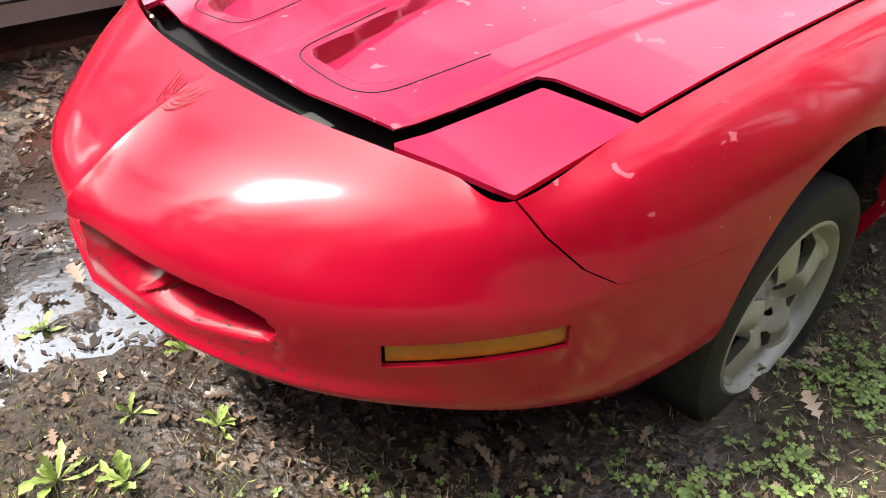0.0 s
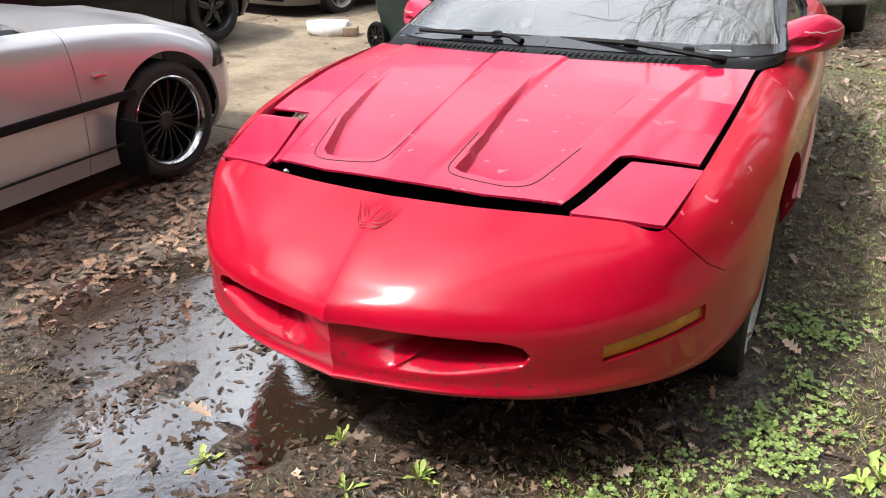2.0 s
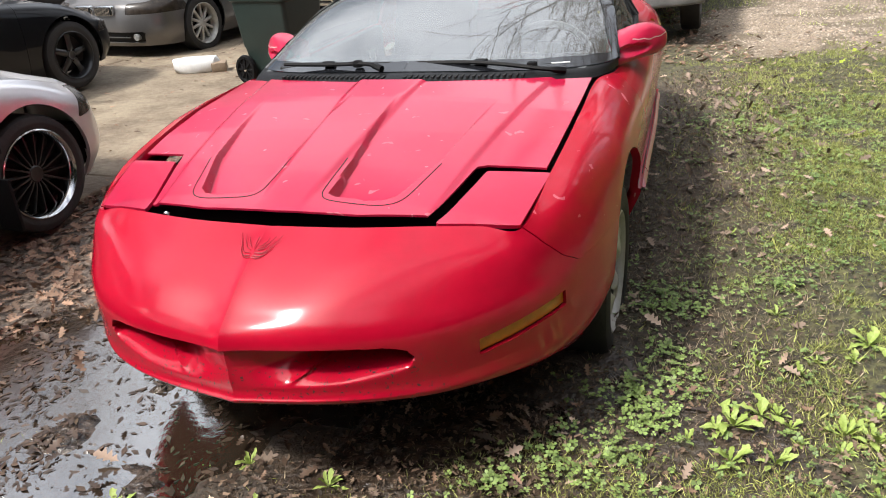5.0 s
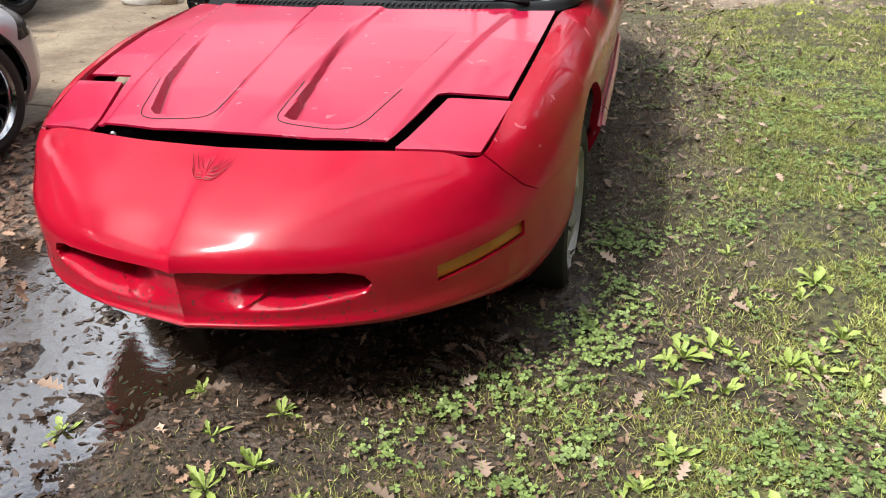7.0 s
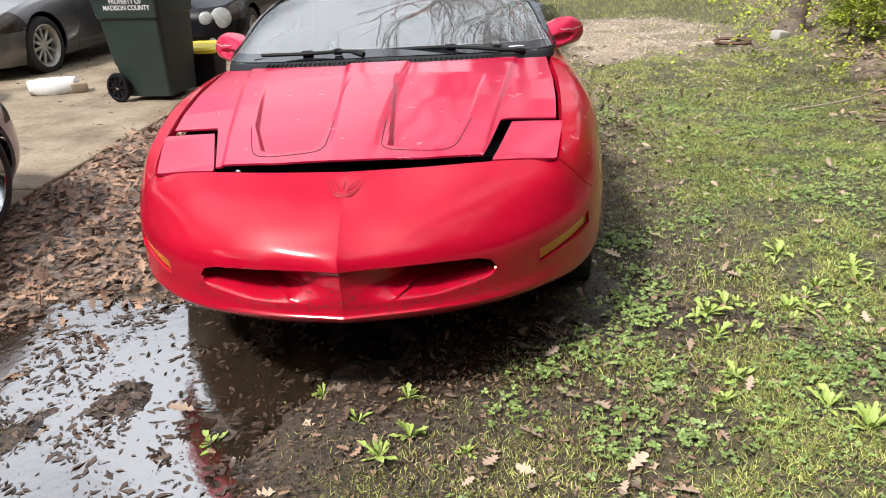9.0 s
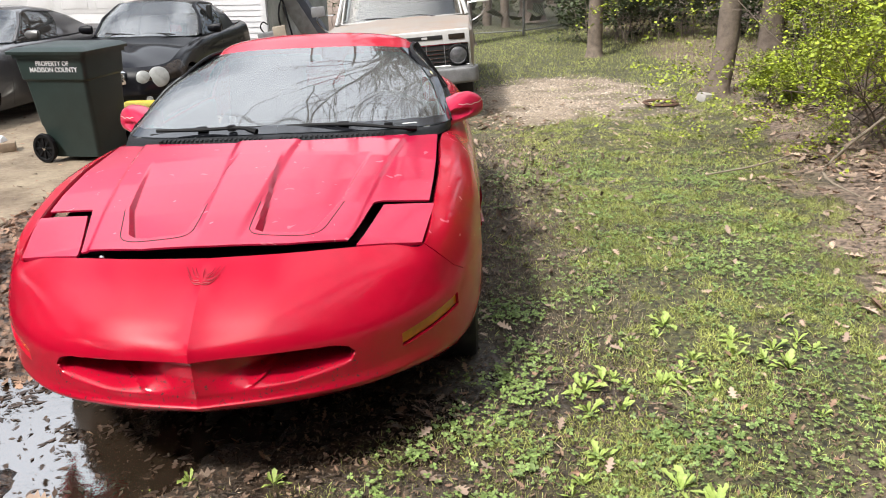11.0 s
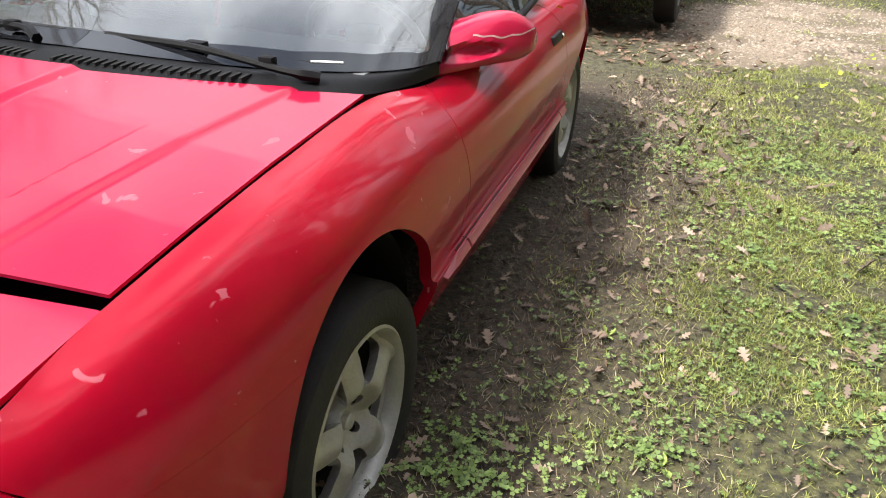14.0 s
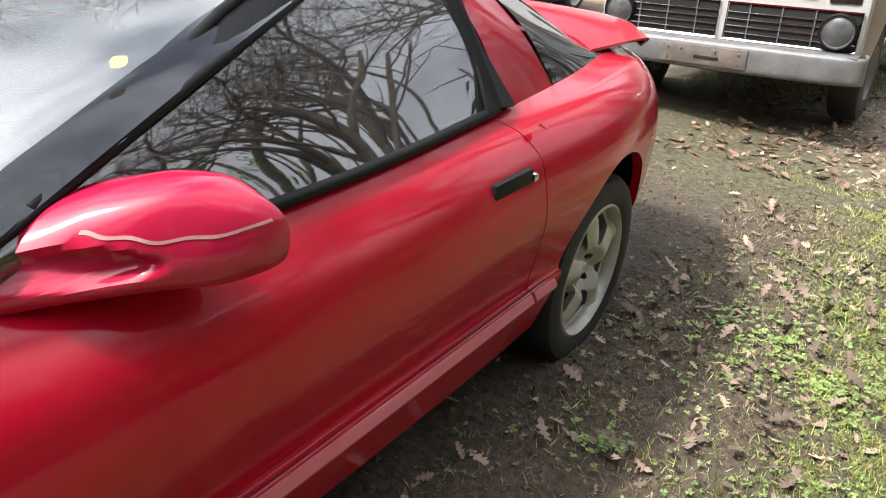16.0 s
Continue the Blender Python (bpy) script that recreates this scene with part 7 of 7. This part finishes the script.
for ((x0, y0), z0), ((x1, y1), z1) in zip(zip(posts, zf), zip(posts[1:], zf[1:])):
    part("top_rail", tube([(x0, y0, z0 + 1.2), ((x0 + x1) / 2, (y0 + y1) / 2, (z0 + z1) / 2 + 1.18), (x1, y1, z1 + 1.2)], .022, 6), WIRE, fence)
    part("bottom_rail", tube([(x0, y0, z0 + .12), (x1, y1, z1 + .12)], .018, 6), WIRE, fence)
    L = Limbs()
    ln = math.hypot(x1 - x0, y1 - y0)
    m = int(ln / .09)
    for k in range(-13, m + 1):
        for sgn in (1, -1):
            s0, s1 = k * .09, k * .09 + 1.08
            a, b = (s0, s1) if sgn > 0 else (s1, s0)
            za, zb2 = .12, 1.2
            u0, u1 = max(0, min(ln, a)), max(0, min(ln, b))
            if abs(u1 - u0) < .02:
                continue
            h0 = za + (zb2 - za) * (u0 - a) / (b - a)
            h1 = za + (zb2 - za) * (u1 - a) / (b - a)
            pt = lambda u, h: (x0 + (x1 - x0) * u / ln, y0 + (y1 - y0) * u / ln, z0 + (z1 - z0) * u / ln + h)
            L.tube([pt(u0, h0), pt(u1, h1)], [.003, .003], 3)
    v, f = L.arrays()
    tagged(raw_object("wire_mesh", v, f, WIRE, fence), kind="stuff")

# ---- grass, clover, weeds, dead leaves ----
rng = np.random.RandomState(77)
OAK = [(0, 0), (.04, .10), (.19, .20), (.07, .30), (.29, .45), (.09, .52), (.31, .70), (.12, .74), (.16, .90), (0, 1.0)]


def oak_leaf(curl, fold):
    """A deeply lobed leaf folded along its rib and curled along its length."""
    v, f, n = [], [], len(OAK)
    for i, (x, y) in enumerate(OAK):
        z = curl * (y - .5) ** 2
        v += [(x, y, fold * x + z), (-x * .92, y + .02 * math.sin(3 * i), fold * x * .8 + z), (0, y, z - .01)]
    for i in range(n - 1):
        r, q, c, r1, q1, c1 = range(3 * i, 3 * i + 6)
        if i:
            f += [(c, r, r1 if i < n - 2 else c1), (c, q1 if i < n - 2 else c1, q)]
        if i < n - 2:
            f += [(c, r1, c1), (c, c1, q1)]
    return v, f


DEAD = material("dead_leaf", (.31, .195, .13), .75, tint=(.14, .08, .054), scale=3.0, island=.55)
PALE = material("bleached_leaf", (.46, .35, .27), .75, tint=(.27, .185, .135), scale=3.0, island=.5)
SILL_LEAF = material("grey_brown_leaf", (.33, .245, .19), .75, tint=(.10, .070, .052), scale=3.0, island=.55)
WETLEAF = material("wet_dead_leaf", (.11, .072, .052), .35, tint=(.035, .023, .016), scale=3.0, island=.5)


def strew(name, label, n, box4, keep, mat, size, seed, tilt=.35, lift=.006):
    r = np.random.RandomState(seed)
    x, y = r.uniform(box4[0], box4[1], n), r.uniform(box4[2], box4[3], n)
    p = keep(x, y)
    ok = r.rand(n) < p
    x, y = x[ok], y[ok]
    m = len(x)
    Vs, Fs, off = [], [], 0
    for k, (c, fo) in enumerate([(.30, .20), (-.20, .35), (.5, -.15), (.1, .5)]):
        sel = np.arange(m) % 4 == k
        tv, tf = oak_leaf(c, fo)
        loc = np.stack([x[sel], y[sel], ground_z(x[sel], y[sel]) + lift + .012 * r.rand(sel.sum())], 1)
        q = sel.sum()
        V, F = scatter(tv, tf, loc, r.uniform(0, 6.28, q), r.normal(0, tilt, q), r.normal(0, tilt, q), r.uniform(*size, q))
        Vs.append(V)
        Fs.append(F + off)
        off += len(V)
    o = raw_object(name, np.vstack(Vs), np.vstack(Fs), mat)
    return tagged(o, label, "leaves", kind="stuff")


strew("leaf_litter", "dry curled brown oak leaves along the driveway", 11000, (-2.5, -.8, -2.4, 7.0), lambda x, y: np.clip(zones(x, y)[1], 0, 1) * (1 - .7 * wet(x, y)), DEAD, (.04, .088), 1)
strew("wet_leaves", "dark wet leaves pressed into the mud", 5600, (-2.5, 1.2, -2.2, 3.6), lambda x, y: np.clip(.55 * zones(x, y)[0] + .15 * wet(x, y), 0, 1) * (.35 + .65 * (x < -.3)), WETLEAF, (.03, .075), 2, .2, .003)
strew("leaf_litter", "brown dry oak leaves under the bushes", 5000, (1.9, 7.5, -2.8, 9.0), lambda x, y: np.clip(zones(x, y)[1], 0, 1) * (.15 + .75 * (patch_noise(x, y, .55, 61) > .5)), DEAD, (.05, .11), 3)
strew("leaf_litter", "pale dry oak leaves beside the lawn", 9000, (1.7, 5.5, -2.8, 6.0), lambda x, y: np.clip(zones(x, y)[1], 0, 1) * (.12 + .70 * (patch_noise(x, y, .55, 61) > .5)), PALE, (.05, .12), 13)
strew("scattered_leaves", "single pale oak leaves scattered over the grass", 1900, (.2, 4.0, -2.4, 7.0), lambda x, y: .25 + .75 * (patch_noise(x, y, .45, 44) > .55), PALE, (.022, .075), 4)
strew("scattered_leaves", "dead leaves below the side of the red car", 130, (.85, 1.6, -.6, 5.0), lambda x, y: .7 + 0 * x, PALE, (.03, .085), 5, .5)
strew("leaf_litter", "grey-brown leaf litter round the rear wheel", 850, (.75, 2.4, 1.1, 4.9), lambda x, y: np.clip(1.15 - np.hypot((x - 1.40) / .75, (y - 3.1) / 1.7) + .8 * (patch_noise(x, y, .3, 45) - .5), 0, 1), SILL_LEAF, (.035, .095), 15, .5)
strew("leaf_litter", "brown leaf litter beside the sill", 170, (.75, 1.8, .3, 4.6), lambda x, y: np.clip(1.1 - np.abs(x - 1.1) / .5, 0, 1), SILL_LEAF, (.03, .075), 16, .5)
strew("leaf_litter", "small curled grey-brown leaves over the soil beside the car", 3400, (.85, 2.1, -.9, 5.2), lambda x, y: np.clip(1.25 - np.abs(x - 1.25) / .55, 0, 1) * (.25 + .75 * (patch_noise(x, y, .22, 46) > .45)) * (.35 + .65 * smooth_step(.2, 1.6, y)), SILL_LEAF, (.012, .036), 18, .8)
strew("leaf_litter", "broken brown leaves among the weeds", 1500, (-.6, 2.6, -2.7, -.3), lambda x, y: .15 + .75 * (patch_noise(x, y, .25, 49) > .55) * (1 - wet(x, y)), DEAD, (.014, .050), 19, .5)
strew("floating_leaves", "wet leaves and scraps lying in the puddle", 200, (-1.7, .3, -1.8, -.5), lambda x, y: .8 * wet(x, y), WETLEAF, (.012, .05), 17, .12, .046)
strew("scattered_leaves", "dead leaves before the old pickup truck", 900, (.0, 2.2, 5.2, 9.0), lambda x, y: np.clip(.9 - zones(x, y)[2], 0, 1) * smooth_step(2.2, 1.2, x), DEAD, (.05, .11), 7)
strew("scattered_leaves", "dead oak leaves in front of the red car", 130, (-1.2, 1.4, -2.6, -1.0), lambda x, y: .6 + 0 * x, PALE, (.045, .10), 6)

BLADE = ([(-.05, 0, 0), (.05, 0, 0), (.035, .12, .5), (-.035, .12, .5), (0, .38, 1.0)], [(0, 1, 2), (0, 2, 3), (3, 2, 4)])
GRASS = material("lawn_grass", (.47, .50, .150), .6, tint=(.19, .22, .060), scale=1.6, island=.6)
STRAW = material("dead_grass", (.44, .37, .26), .8, tint=(.22, .17, .11), scale=2, island=.5)


FINE = ([(-.035, 0, 0), (.035, 0, 0), (.02, .2, .6), (0, .45, 1.0)], [(0, 1, 2), (0, 2, 3)])


def blades(name, label, n, box4, keep, mat, size, seed, lie=.5, shape=BLADE):
    r = np.random.RandomState(seed)
    x, y = r.uniform(box4[0], box4[1], n), r.uniform(box4[2], box4[3], n)
    ok = r.rand(n) < keep(x, y)
    x, y = x[ok], y[ok]
    m = len(x)
    loc = np.stack([x, y, ground_z(x, y) - .004], 1)
    V, F = scatter(shape[0], shape[1], loc, r.uniform(0, 6.28, m), r.normal(0, lie, m), r.normal(0, lie, m), r.uniform(*size, m))
    return tagged(raw_object(name, V, F, mat), label, "grass", kind="stuff")


tuft = lambda x, y: .07 + 1.25 * smooth_step(.42, .63, .55 * patch_noise(x, y, .20, 30) + .45 * patch_noise(x, y, .07, 37))
# thin growth in the shade and drip line along the car
drip = lambda x, y: .18 + .82 * smooth_step(1.05, 1.65, x + .35 * (patch_noise(x, y, .3, 41) - .5) + .25 * np.clip(-.4 - y, 0, 1))
lawn = lambda x, y: np.clip(zones(x, y)[3] * tuft(x, y) * drip(x, y), 0, 1)
clear = lambda x, y: (np.hypot(x - .80, y) > .30)
blades("grass", "short yellow-green lawn grass beside the car", 390000, (.9, 3.5, -2.2, 3.0), lambda x, y: lawn(x, y) * clear(x, y), GRASS, (.012, .040), 31, .8, FINE)
blades("grass", "fine short grass before the nose of the car", 110000, (-.7, 1.6, -2.7, -.75), lambda x, y: np.clip(smooth_step(.05, .75, x + 1.0 * (-1.15 - y)) * (.25 + .75 * tuft(x, y)) - wet(x, y), 0, 1), GRASS, (.012, .036), 40, .85, FINE)
blades("grass", "thin lawn grass towards the gravel", 170000, (.8, 4.8, 3.0, 7.5), lambda x, y: np.clip(lawn(x, y) - zones(x, y)[2], 0, 1), GRASS, (.016, .05), 32, .75)
blades("grass", "far lawn before the wire fence", 42000, (-.6, 7.5, 7.5, 19), lambda x, y: np.clip(1.1 - 1.6 * zones(x, y)[2], 0, 1), GRASS, (.035, .085), 33, .7)
blades("grass", "sparse green grass in the shade of the car", 9000, (.95, 1.7, -1.2, 4.6), lambda x, y: .8 * smooth_step(.5, .75, patch_noise(x, y, .16, 47)), GRASS, (.02, .055), 39, .8)
blades("dead_grass", "thin straw and stems along the sill", 34000, (.8, 1.7, -.6, 4.8), lambda x, y: .55 + 0 * x, STRAW, (.014, .040), 38, 1.1)
blades("dead_grass", "flattened dead grass stems in the soil", 90000, (-1.6, 3.6, -2.6, 5.0), lambda x, y: np.clip(.30 + .50 * zones(x, y)[3] - .35 * wet(x, y), 0, 1) * clear(x, y), STRAW, (.012, .034), 34, 1.1)
blades("grass", "thin grass sprouting from the mud", 22000, (-1.9, 1.3, -2.7, -.9), lambda x, y: np.clip(.55 * smooth_step(.42, .75, patch_noise(x, y, .2, 36)) * smooth_step(-.9, -1.5, y + .15 * x), 0, 1), GRASS, (.012, .032), 35, .7)

# pebbles of the worn gravel patch
r = np.random.RandomState(51)
n = 16000
x, y = r.uniform(.6, 4.2, n), r.uniform(5.4, 9.9, n)
ok = r.rand(n) < .9 * zones(x, y)[2]
x, y = x[ok], y[ok]
n = len(x)
PEBBLE = ([(-.5, 0, 0), (0, -.4, 0), (.5, .05, 0), (.05, .42, 0), (.02, .0, .35)], [(0, 1, 4), (1, 2, 4), (2, 3, 4), (3, 0, 4)])
V, F = scatter(PEBBLE[0], PEBBLE[1], np.stack([x, y, ground_z(x, y) - .001], 1), r.uniform(0, 6.28, n), r.normal(0, .2, n), r.normal(0, .2, n), r.uniform(.012, .045, n))
tagged(raw_object("gravel", V, F, material("gravel_stone", (.44, .37, .30), .85, tint=(.24, .19, .15), scale=5, island=.5)), "pale tan gravel worn into the lawn", "gravel", kind="stuff")

# crumbs of bark, leaf and stem
CRUMB = ([(-.5, 0, 0), (.4, -.12, .1), (.5, .2, 0), (-.2, .35, .12)], [(0, 1, 2), (0, 2, 3)])
r = np.random.RandomState(50)
n = 84000
x, y = r.uniform(-2.4, 3.6, n), r.uniform(-2.6, 5.0, n)
x[52000:], y[52000:] = r.uniform(-1.6, 2.2, 32000), r.uniform(-2.2, -.3, 32000)
ok = (r.rand(n) < .75 - .6 * wet(x, y)) & (np.hypot(x - .8, y) > .2)
x, y = x[ok], y[ok]
n = len(x)
V, F = scatter(CRUMB[0], CRUMB[1], np.stack([x, y, ground_z(x, y) + .004 + .008 * r.rand(n)], 1), r.uniform(0, 6.28, n), r.normal(0, .5, n), r.normal(0, .5, n), .004 + .022 * r.rand(n) ** 2.2)
tagged(raw_object("debris", V, F, material("bark_crumbs", (.22, .15, .10), .85, tint=(.045, .029, .019), scale=4, island=.8)), "crumbs of bark, leaf and stem over the soil", "debris", kind="stuff")

r = np.random.RandomState(52)
n = 5000
x, y = r.uniform(-8, -2.52, n), r.uniform(-2, 9, n)
ok = r.rand(n) < patch_noise(x, y, .7, 53) ** 2 + .9 * smooth_step(-3.0, -2.5, x)
x, y = x[ok], y[ok]
n = len(x)
V, F = scatter(CRUMB[0], CRUMB[1], np.stack([x, y, np.array([drive_z(q) for q in y]) + .003], 1), r.uniform(0, 6.28, n), r.normal(0, .2, n), r.normal(0, .2, n), .01 + .06 * r.rand(n) ** 3)
tagged(raw_object("debris", V, F, DEAD), "dead leaf scraps and twigs on the driveway", "debris", kind="stuff")

r = np.random.RandomState(54)
n = 15000
x, y = r.uniform(-1.9, .4, n), r.uniform(-2.0, -.3, n)
ok = r.rand(n) < smooth_step(.05, .35, wet(x, y)) * (.12 + .88 * smooth_step(.46, .66, .6 * patch_noise(x, y, .20, 55) + .4 * patch_noise(x, y, .06, 56)))
x, y = x[ok], y[ok]
n = len(x)
STEM = ([(-.5, 0, 0), (.1, .20, .03), (.5, .05, .02), (.15, -.16, .0), (-.2, -.06, .015)], [(0, 3, 1), (1, 3, 2), (0, 4, 3)])
V, F = scatter(STEM[0], STEM[1], np.stack([x, y, np.maximum(ground_z(x, y) + .004, .066)], 1), r.uniform(0, 6.28, n), r.normal(0, .12, n), r.normal(0, .12, n), .008 + .050 * r.rand(n) ** 3.0)
tagged(raw_object("wet_stems", V, F, WETLEAF), "wet stems and leaf scraps lying on the puddle", "debris", kind="stuff")

# clover and chickweed mats
CLOVER = material("clover_leaf", (.25, .34, .095), .55, tint=(.10, .16, .042), scale=2.5, island=.4)
tv, tf = [], []
for k in range(3):
    a = 2 * math.pi * k / 3
    b = len(tv)
    c, s = math.cos(a), math.sin(a)
    for px, py, pz in [(0, 0, 0), (.30, .30, .06), (.22, .62, .05), (0, .55, .0), (-.22, .62, .05), (-.30, .30, .06)]:
        tv.append((px * c - py * s, px * s + py * c, pz + .9))
    tf += [(b, b + 1, b + 2), (b, b + 2, b + 3), (b, b + 3, b + 4), (b, b + 4, b + 5)]
patches = [(1.04, -.62, .12), (.96, -.82, .1), (1.05, -1.03, .11), (.80, -.83, .08), (.65, -.97, .07), (.53, -1.16, .06), (.85, -1.25, .09), (1.05, -1.36, .1), (1.51, -.90, .1), (1.61, -1.0, .11), (1.71, -.97, .1), (.83, -1.43, .08)]
patches += [(1.03, .27, .12), (1.14, .20, .1), (1.12, -.33, .12), (1.06, -.51, .09), (2.11, .81, .19), (2.29, .63, .16), (1.49, .44, .08), (.99, -.47, .06), (1.14, 3.15, .25), (1.35, 3.1, .18), (1.10, 2.1, .06), (1.59, 2.9, .14), (1.06, .17, .08), (1.08, -.17, .06)]
patches += [(2.3, 2.2, .2), (1.95, 3.1, .22), (2.7, 2.6, .25), (2.05, 1.3, .2), (1.75, 1.8, .16), (.3, -1.75, .09), (-.2, -1.8, .07)]
xs_, ys_ = [], []
for px, py, pr in patches:
    q = int(820 * pr)
    a, d = rng.uniform(0, 6.28, q), pr * 1.35 * np.abs(rng.normal(0, 1, q))
    xs_.append(px + d * np.cos(a))
    ys_.append(py + d * np.sin(a))
q = 24000
ax, ay = rng.uniform(.7, 3.2, q), rng.uniform(-2.2, 4.0, q)
sel = rng.rand(q) < zones(ax, ay)[3] * (.25 + .75 * (patch_noise(ax, ay, .3, 48) > .5))
xs_.append(ax[sel])
ys_.append(ay[sel])
x, y = np.concatenate(xs_), np.concatenate(ys_)
m = len(x)
sz = np.where(np.arange(m) < m - sel.sum(), rng.uniform(.010, .026, m), rng.uniform(.007, .019, m))
V, F = scatter(tv, tf, np.stack([x, y, ground_z(x, y) + .01 * rng.rand(m)], 1), rng.uniform(0, 6.28, m), rng.normal(0, .3, m), rng.normal(0, .3, m), sz)
tagged(raw_object("clover", V, F, CLOVER), "low mats of clover and chickweed in the lawn", "clover", kind="stuff")

# broad-leaved weeds: clusters of upright leaves that widen to a blunt tip
WEED = material("weed_leaf", (.38, .46, .13), .5, tint=(.22, .31, .055), scale=14, island=.3, bump=.4, bump_scale=70)


def weed_mesh(seed, n, size):
    """A rosette of wavy spatulate leaves that all spring from one crown."""
    r = np.random.RandomState(seed)
    vs, fs = [(0, 0, 0)], []
    steps = 9
    for k in range(n):
        a = 2 * math.pi * (k * .382) + r.normal(0, .4)
        up = r.uniform(.75, 1.45) if k > n // 3 else r.uniform(.25, .8)
        ln = size * r.uniform(.55, 1.05)
        wd = ln * r.uniform(.10, .17)
        bend, wave, twist = r.uniform(.05, .4), r.uniform(0, 6.28), r.normal(0, .35)
        b = len(vs)
        for i in range(1, steps):
            t = i / (steps - 1)
            rad = ln * (t * math.cos(up) + bend * t * t * .8)
            zz = ln * (t * math.sin(up) - bend * t * t * .9)
            w = wd * np.interp(t, [0, .2, .45, .72, .9, 1], [.14, .30, .70, 1.0, .72, .10])
            aa = a + twist * t * t
            for sgn in (-1, 0, 1):
                q = w * (1 + .28 * math.sin(i * 2.9 + wave + sgn))
                vs.append((rad * math.cos(aa) - sgn * q * math.sin(aa), rad * math.sin(aa) + sgn * q * math.cos(aa), max(zz + abs(sgn) * q * .4 + sgn * .25 * w * math.sin(i * 2.3 + wave), .003)))
        fs += [(0, b, b + 1), (0, b + 1, b + 2)]
        for i in range(steps - 2):
            for j in (0, 1):
                q = b + i * 3 + j
                fs.append((q, q + 3, q + 4, q + 1))
    me = bpy.data.meshes.new("weed")
    me.from_pydata(vs, [], fs)
    me.polygons.foreach_set("use_smooth", [True] * len(me.polygons))
    me.materials.append(WEED)
    return me


kinds = [weed_mesh(100 + k, n, s) for k, (n, s) in enumerate([(12, .085), (14, .10), (10, .075), (15, .105), (8, .065), (11, .085)])]
front_spots = [(-.13, -1.03, .8), (-.27, -1.08, .5), (.18, -1.09, .9), (-.44, -1.29, .7), (.03, -1.23, 1.0), (.21, -1.31, 1.1), (.13, -1.42, 1.2), (.39, -1.4, .6), (1.01, -.47, .7), (1.28, -1.01, .8), (1.16, -1.22, 1.0), (1.2, -1.16, .8), (1.51, -1.19, 1.2), (1.58, -1.31, 1.25), (1.61, -1.23, 1.0)]
near_spots = [(1.75, .01, 1.0), (1.38, -.21, .9), (1.51, -.24, .8), (1.69, -.11, .8), (1.79, -.34, 1.1), (1.96, -.32, 1.3), (2.01, -.16, .9), (1.87, -.33, .8), (2.15, -.26, 1.2), (2.08, -.35, 1.1), (2.15, -.42, 1.2), (2.27, -.21, 1.1), (1.3, -.56, 1.1), (1.17, -.65, .9), (1.29, -.73, 1.2), (1.41, -.71, 1.0)]
far_spots = [(1.61, -.53, 1.0), (1.59, -.63, .8), (1.69, -.54, .9), (1.78, -.51, .8), (1.46, -.54, .7), (2.02, -.6, .8), (1.8, -.6, .7), (1.46, .18, .8), (1.53, .4, .5), (2.4, 1.13, .8), (2.75, 1.35, 1.0), (2.69, 1.41, .8), (2.29, -.01, .7), (1.25, -.59, .8), (1.38, -.49, .9)]
spots = front_spots + near_spots + far_spots
r = np.random.RandomState(5)
for _ in range(26):
    spots.append((r.uniform(1.3, 2.9), r.normal(-.6, .7), r.uniform(.4, .7)))
for i, (x, y, s) in enumerate(spots):
    o = new("weed", kinds[i % 6])
    o.matrix_world = pose(x, y, float(ground_z(x, y)) - .004, 0, 0, r.uniform(0, 360)) @ Matrix.Scale(s * .88, 4)
    tagged(o, "pale green blunt-leaved weed growing in the yard", "weed", "yard weeds")

# sticks, rusty ring, stone
STICK = material("pale_stick", (.27, .225, .17), .9, vary=.4, scale=15)
for pts, r0, lab in [([(3.55, 1.75, .62), (3.42, 1.95, .38), (3.35, 2.0, .2), (3.5, 1.6, .10)], .010, "bent pale branch fallen from the bush"), ([(2.75, 2.65, .07), (3.2, 2.85, .10), (3.6, 3.1, .13)], .008, "pale stick lying in the grass"), ([(3.2, 6.5, .0), (3.6, 6.9, .05), (3.75, 7.2, .04)], .025, "dark stick lying on the gravel"), ([(2.9, .2, .13), (3.3, .1, .15), (3.6, .15, .16)], .010, "thin stick in the leaf litter")]:
    pts = [(x, y, max(z, 0) + float(ground_z(x, y))) for x, y, z in pts]
    o = part("stick", tube(crom(pts, np.linspace(0, len(pts) - 1, 14)), [r0] * 10 + [r0 * .8, r0 * .6, r0 * .5, r0 * .3], 7), STICK, None)
    tagged(o, lab, "stick", "fallen sticks")
ring = spin([(-.02, .20), (.0, .23), (.02, .20), (.0, .17), (-.02, .20)], 40)
rg = part("iron_ring", (np.array(ring[0])[:, [1, 2, 0]], ring[1]), material("rusty_iron", (.12, .065, .042), .85, vary=.4, scale=15), None)
rg.matrix_world = pose(3.35, 6.55, float(ground_z(3.35, 6.55)) + .03)
tagged(rg, "rusty iron ring lying beside the gravel", "ring")
st = part("limestone_block", box((-.10, -.08, 0), (.10, .08, .12), bevel=.04), material("pale_stone", (.42, .40, .37), .9, vary=.2, bump=.5), None)
st.matrix_world = pose(3.93, 6.62, float(ground_z(3.93, 6.62)) - .02, 5, 8, 30)
tagged(st, "pale stone block at the foot of the slim tree", "stone")
lf = part("fallen_leaf", (np.array(FOLD_LEAF[0]) * .035, FOLD_LEAF[1]), YELLOW, None)
lf.matrix_world = TILT_COUPE @ pose(.912, 2.01, .893, 0, 35, 70)
tagged(lf, "small yellow leaf lying on the red car", "leaf")
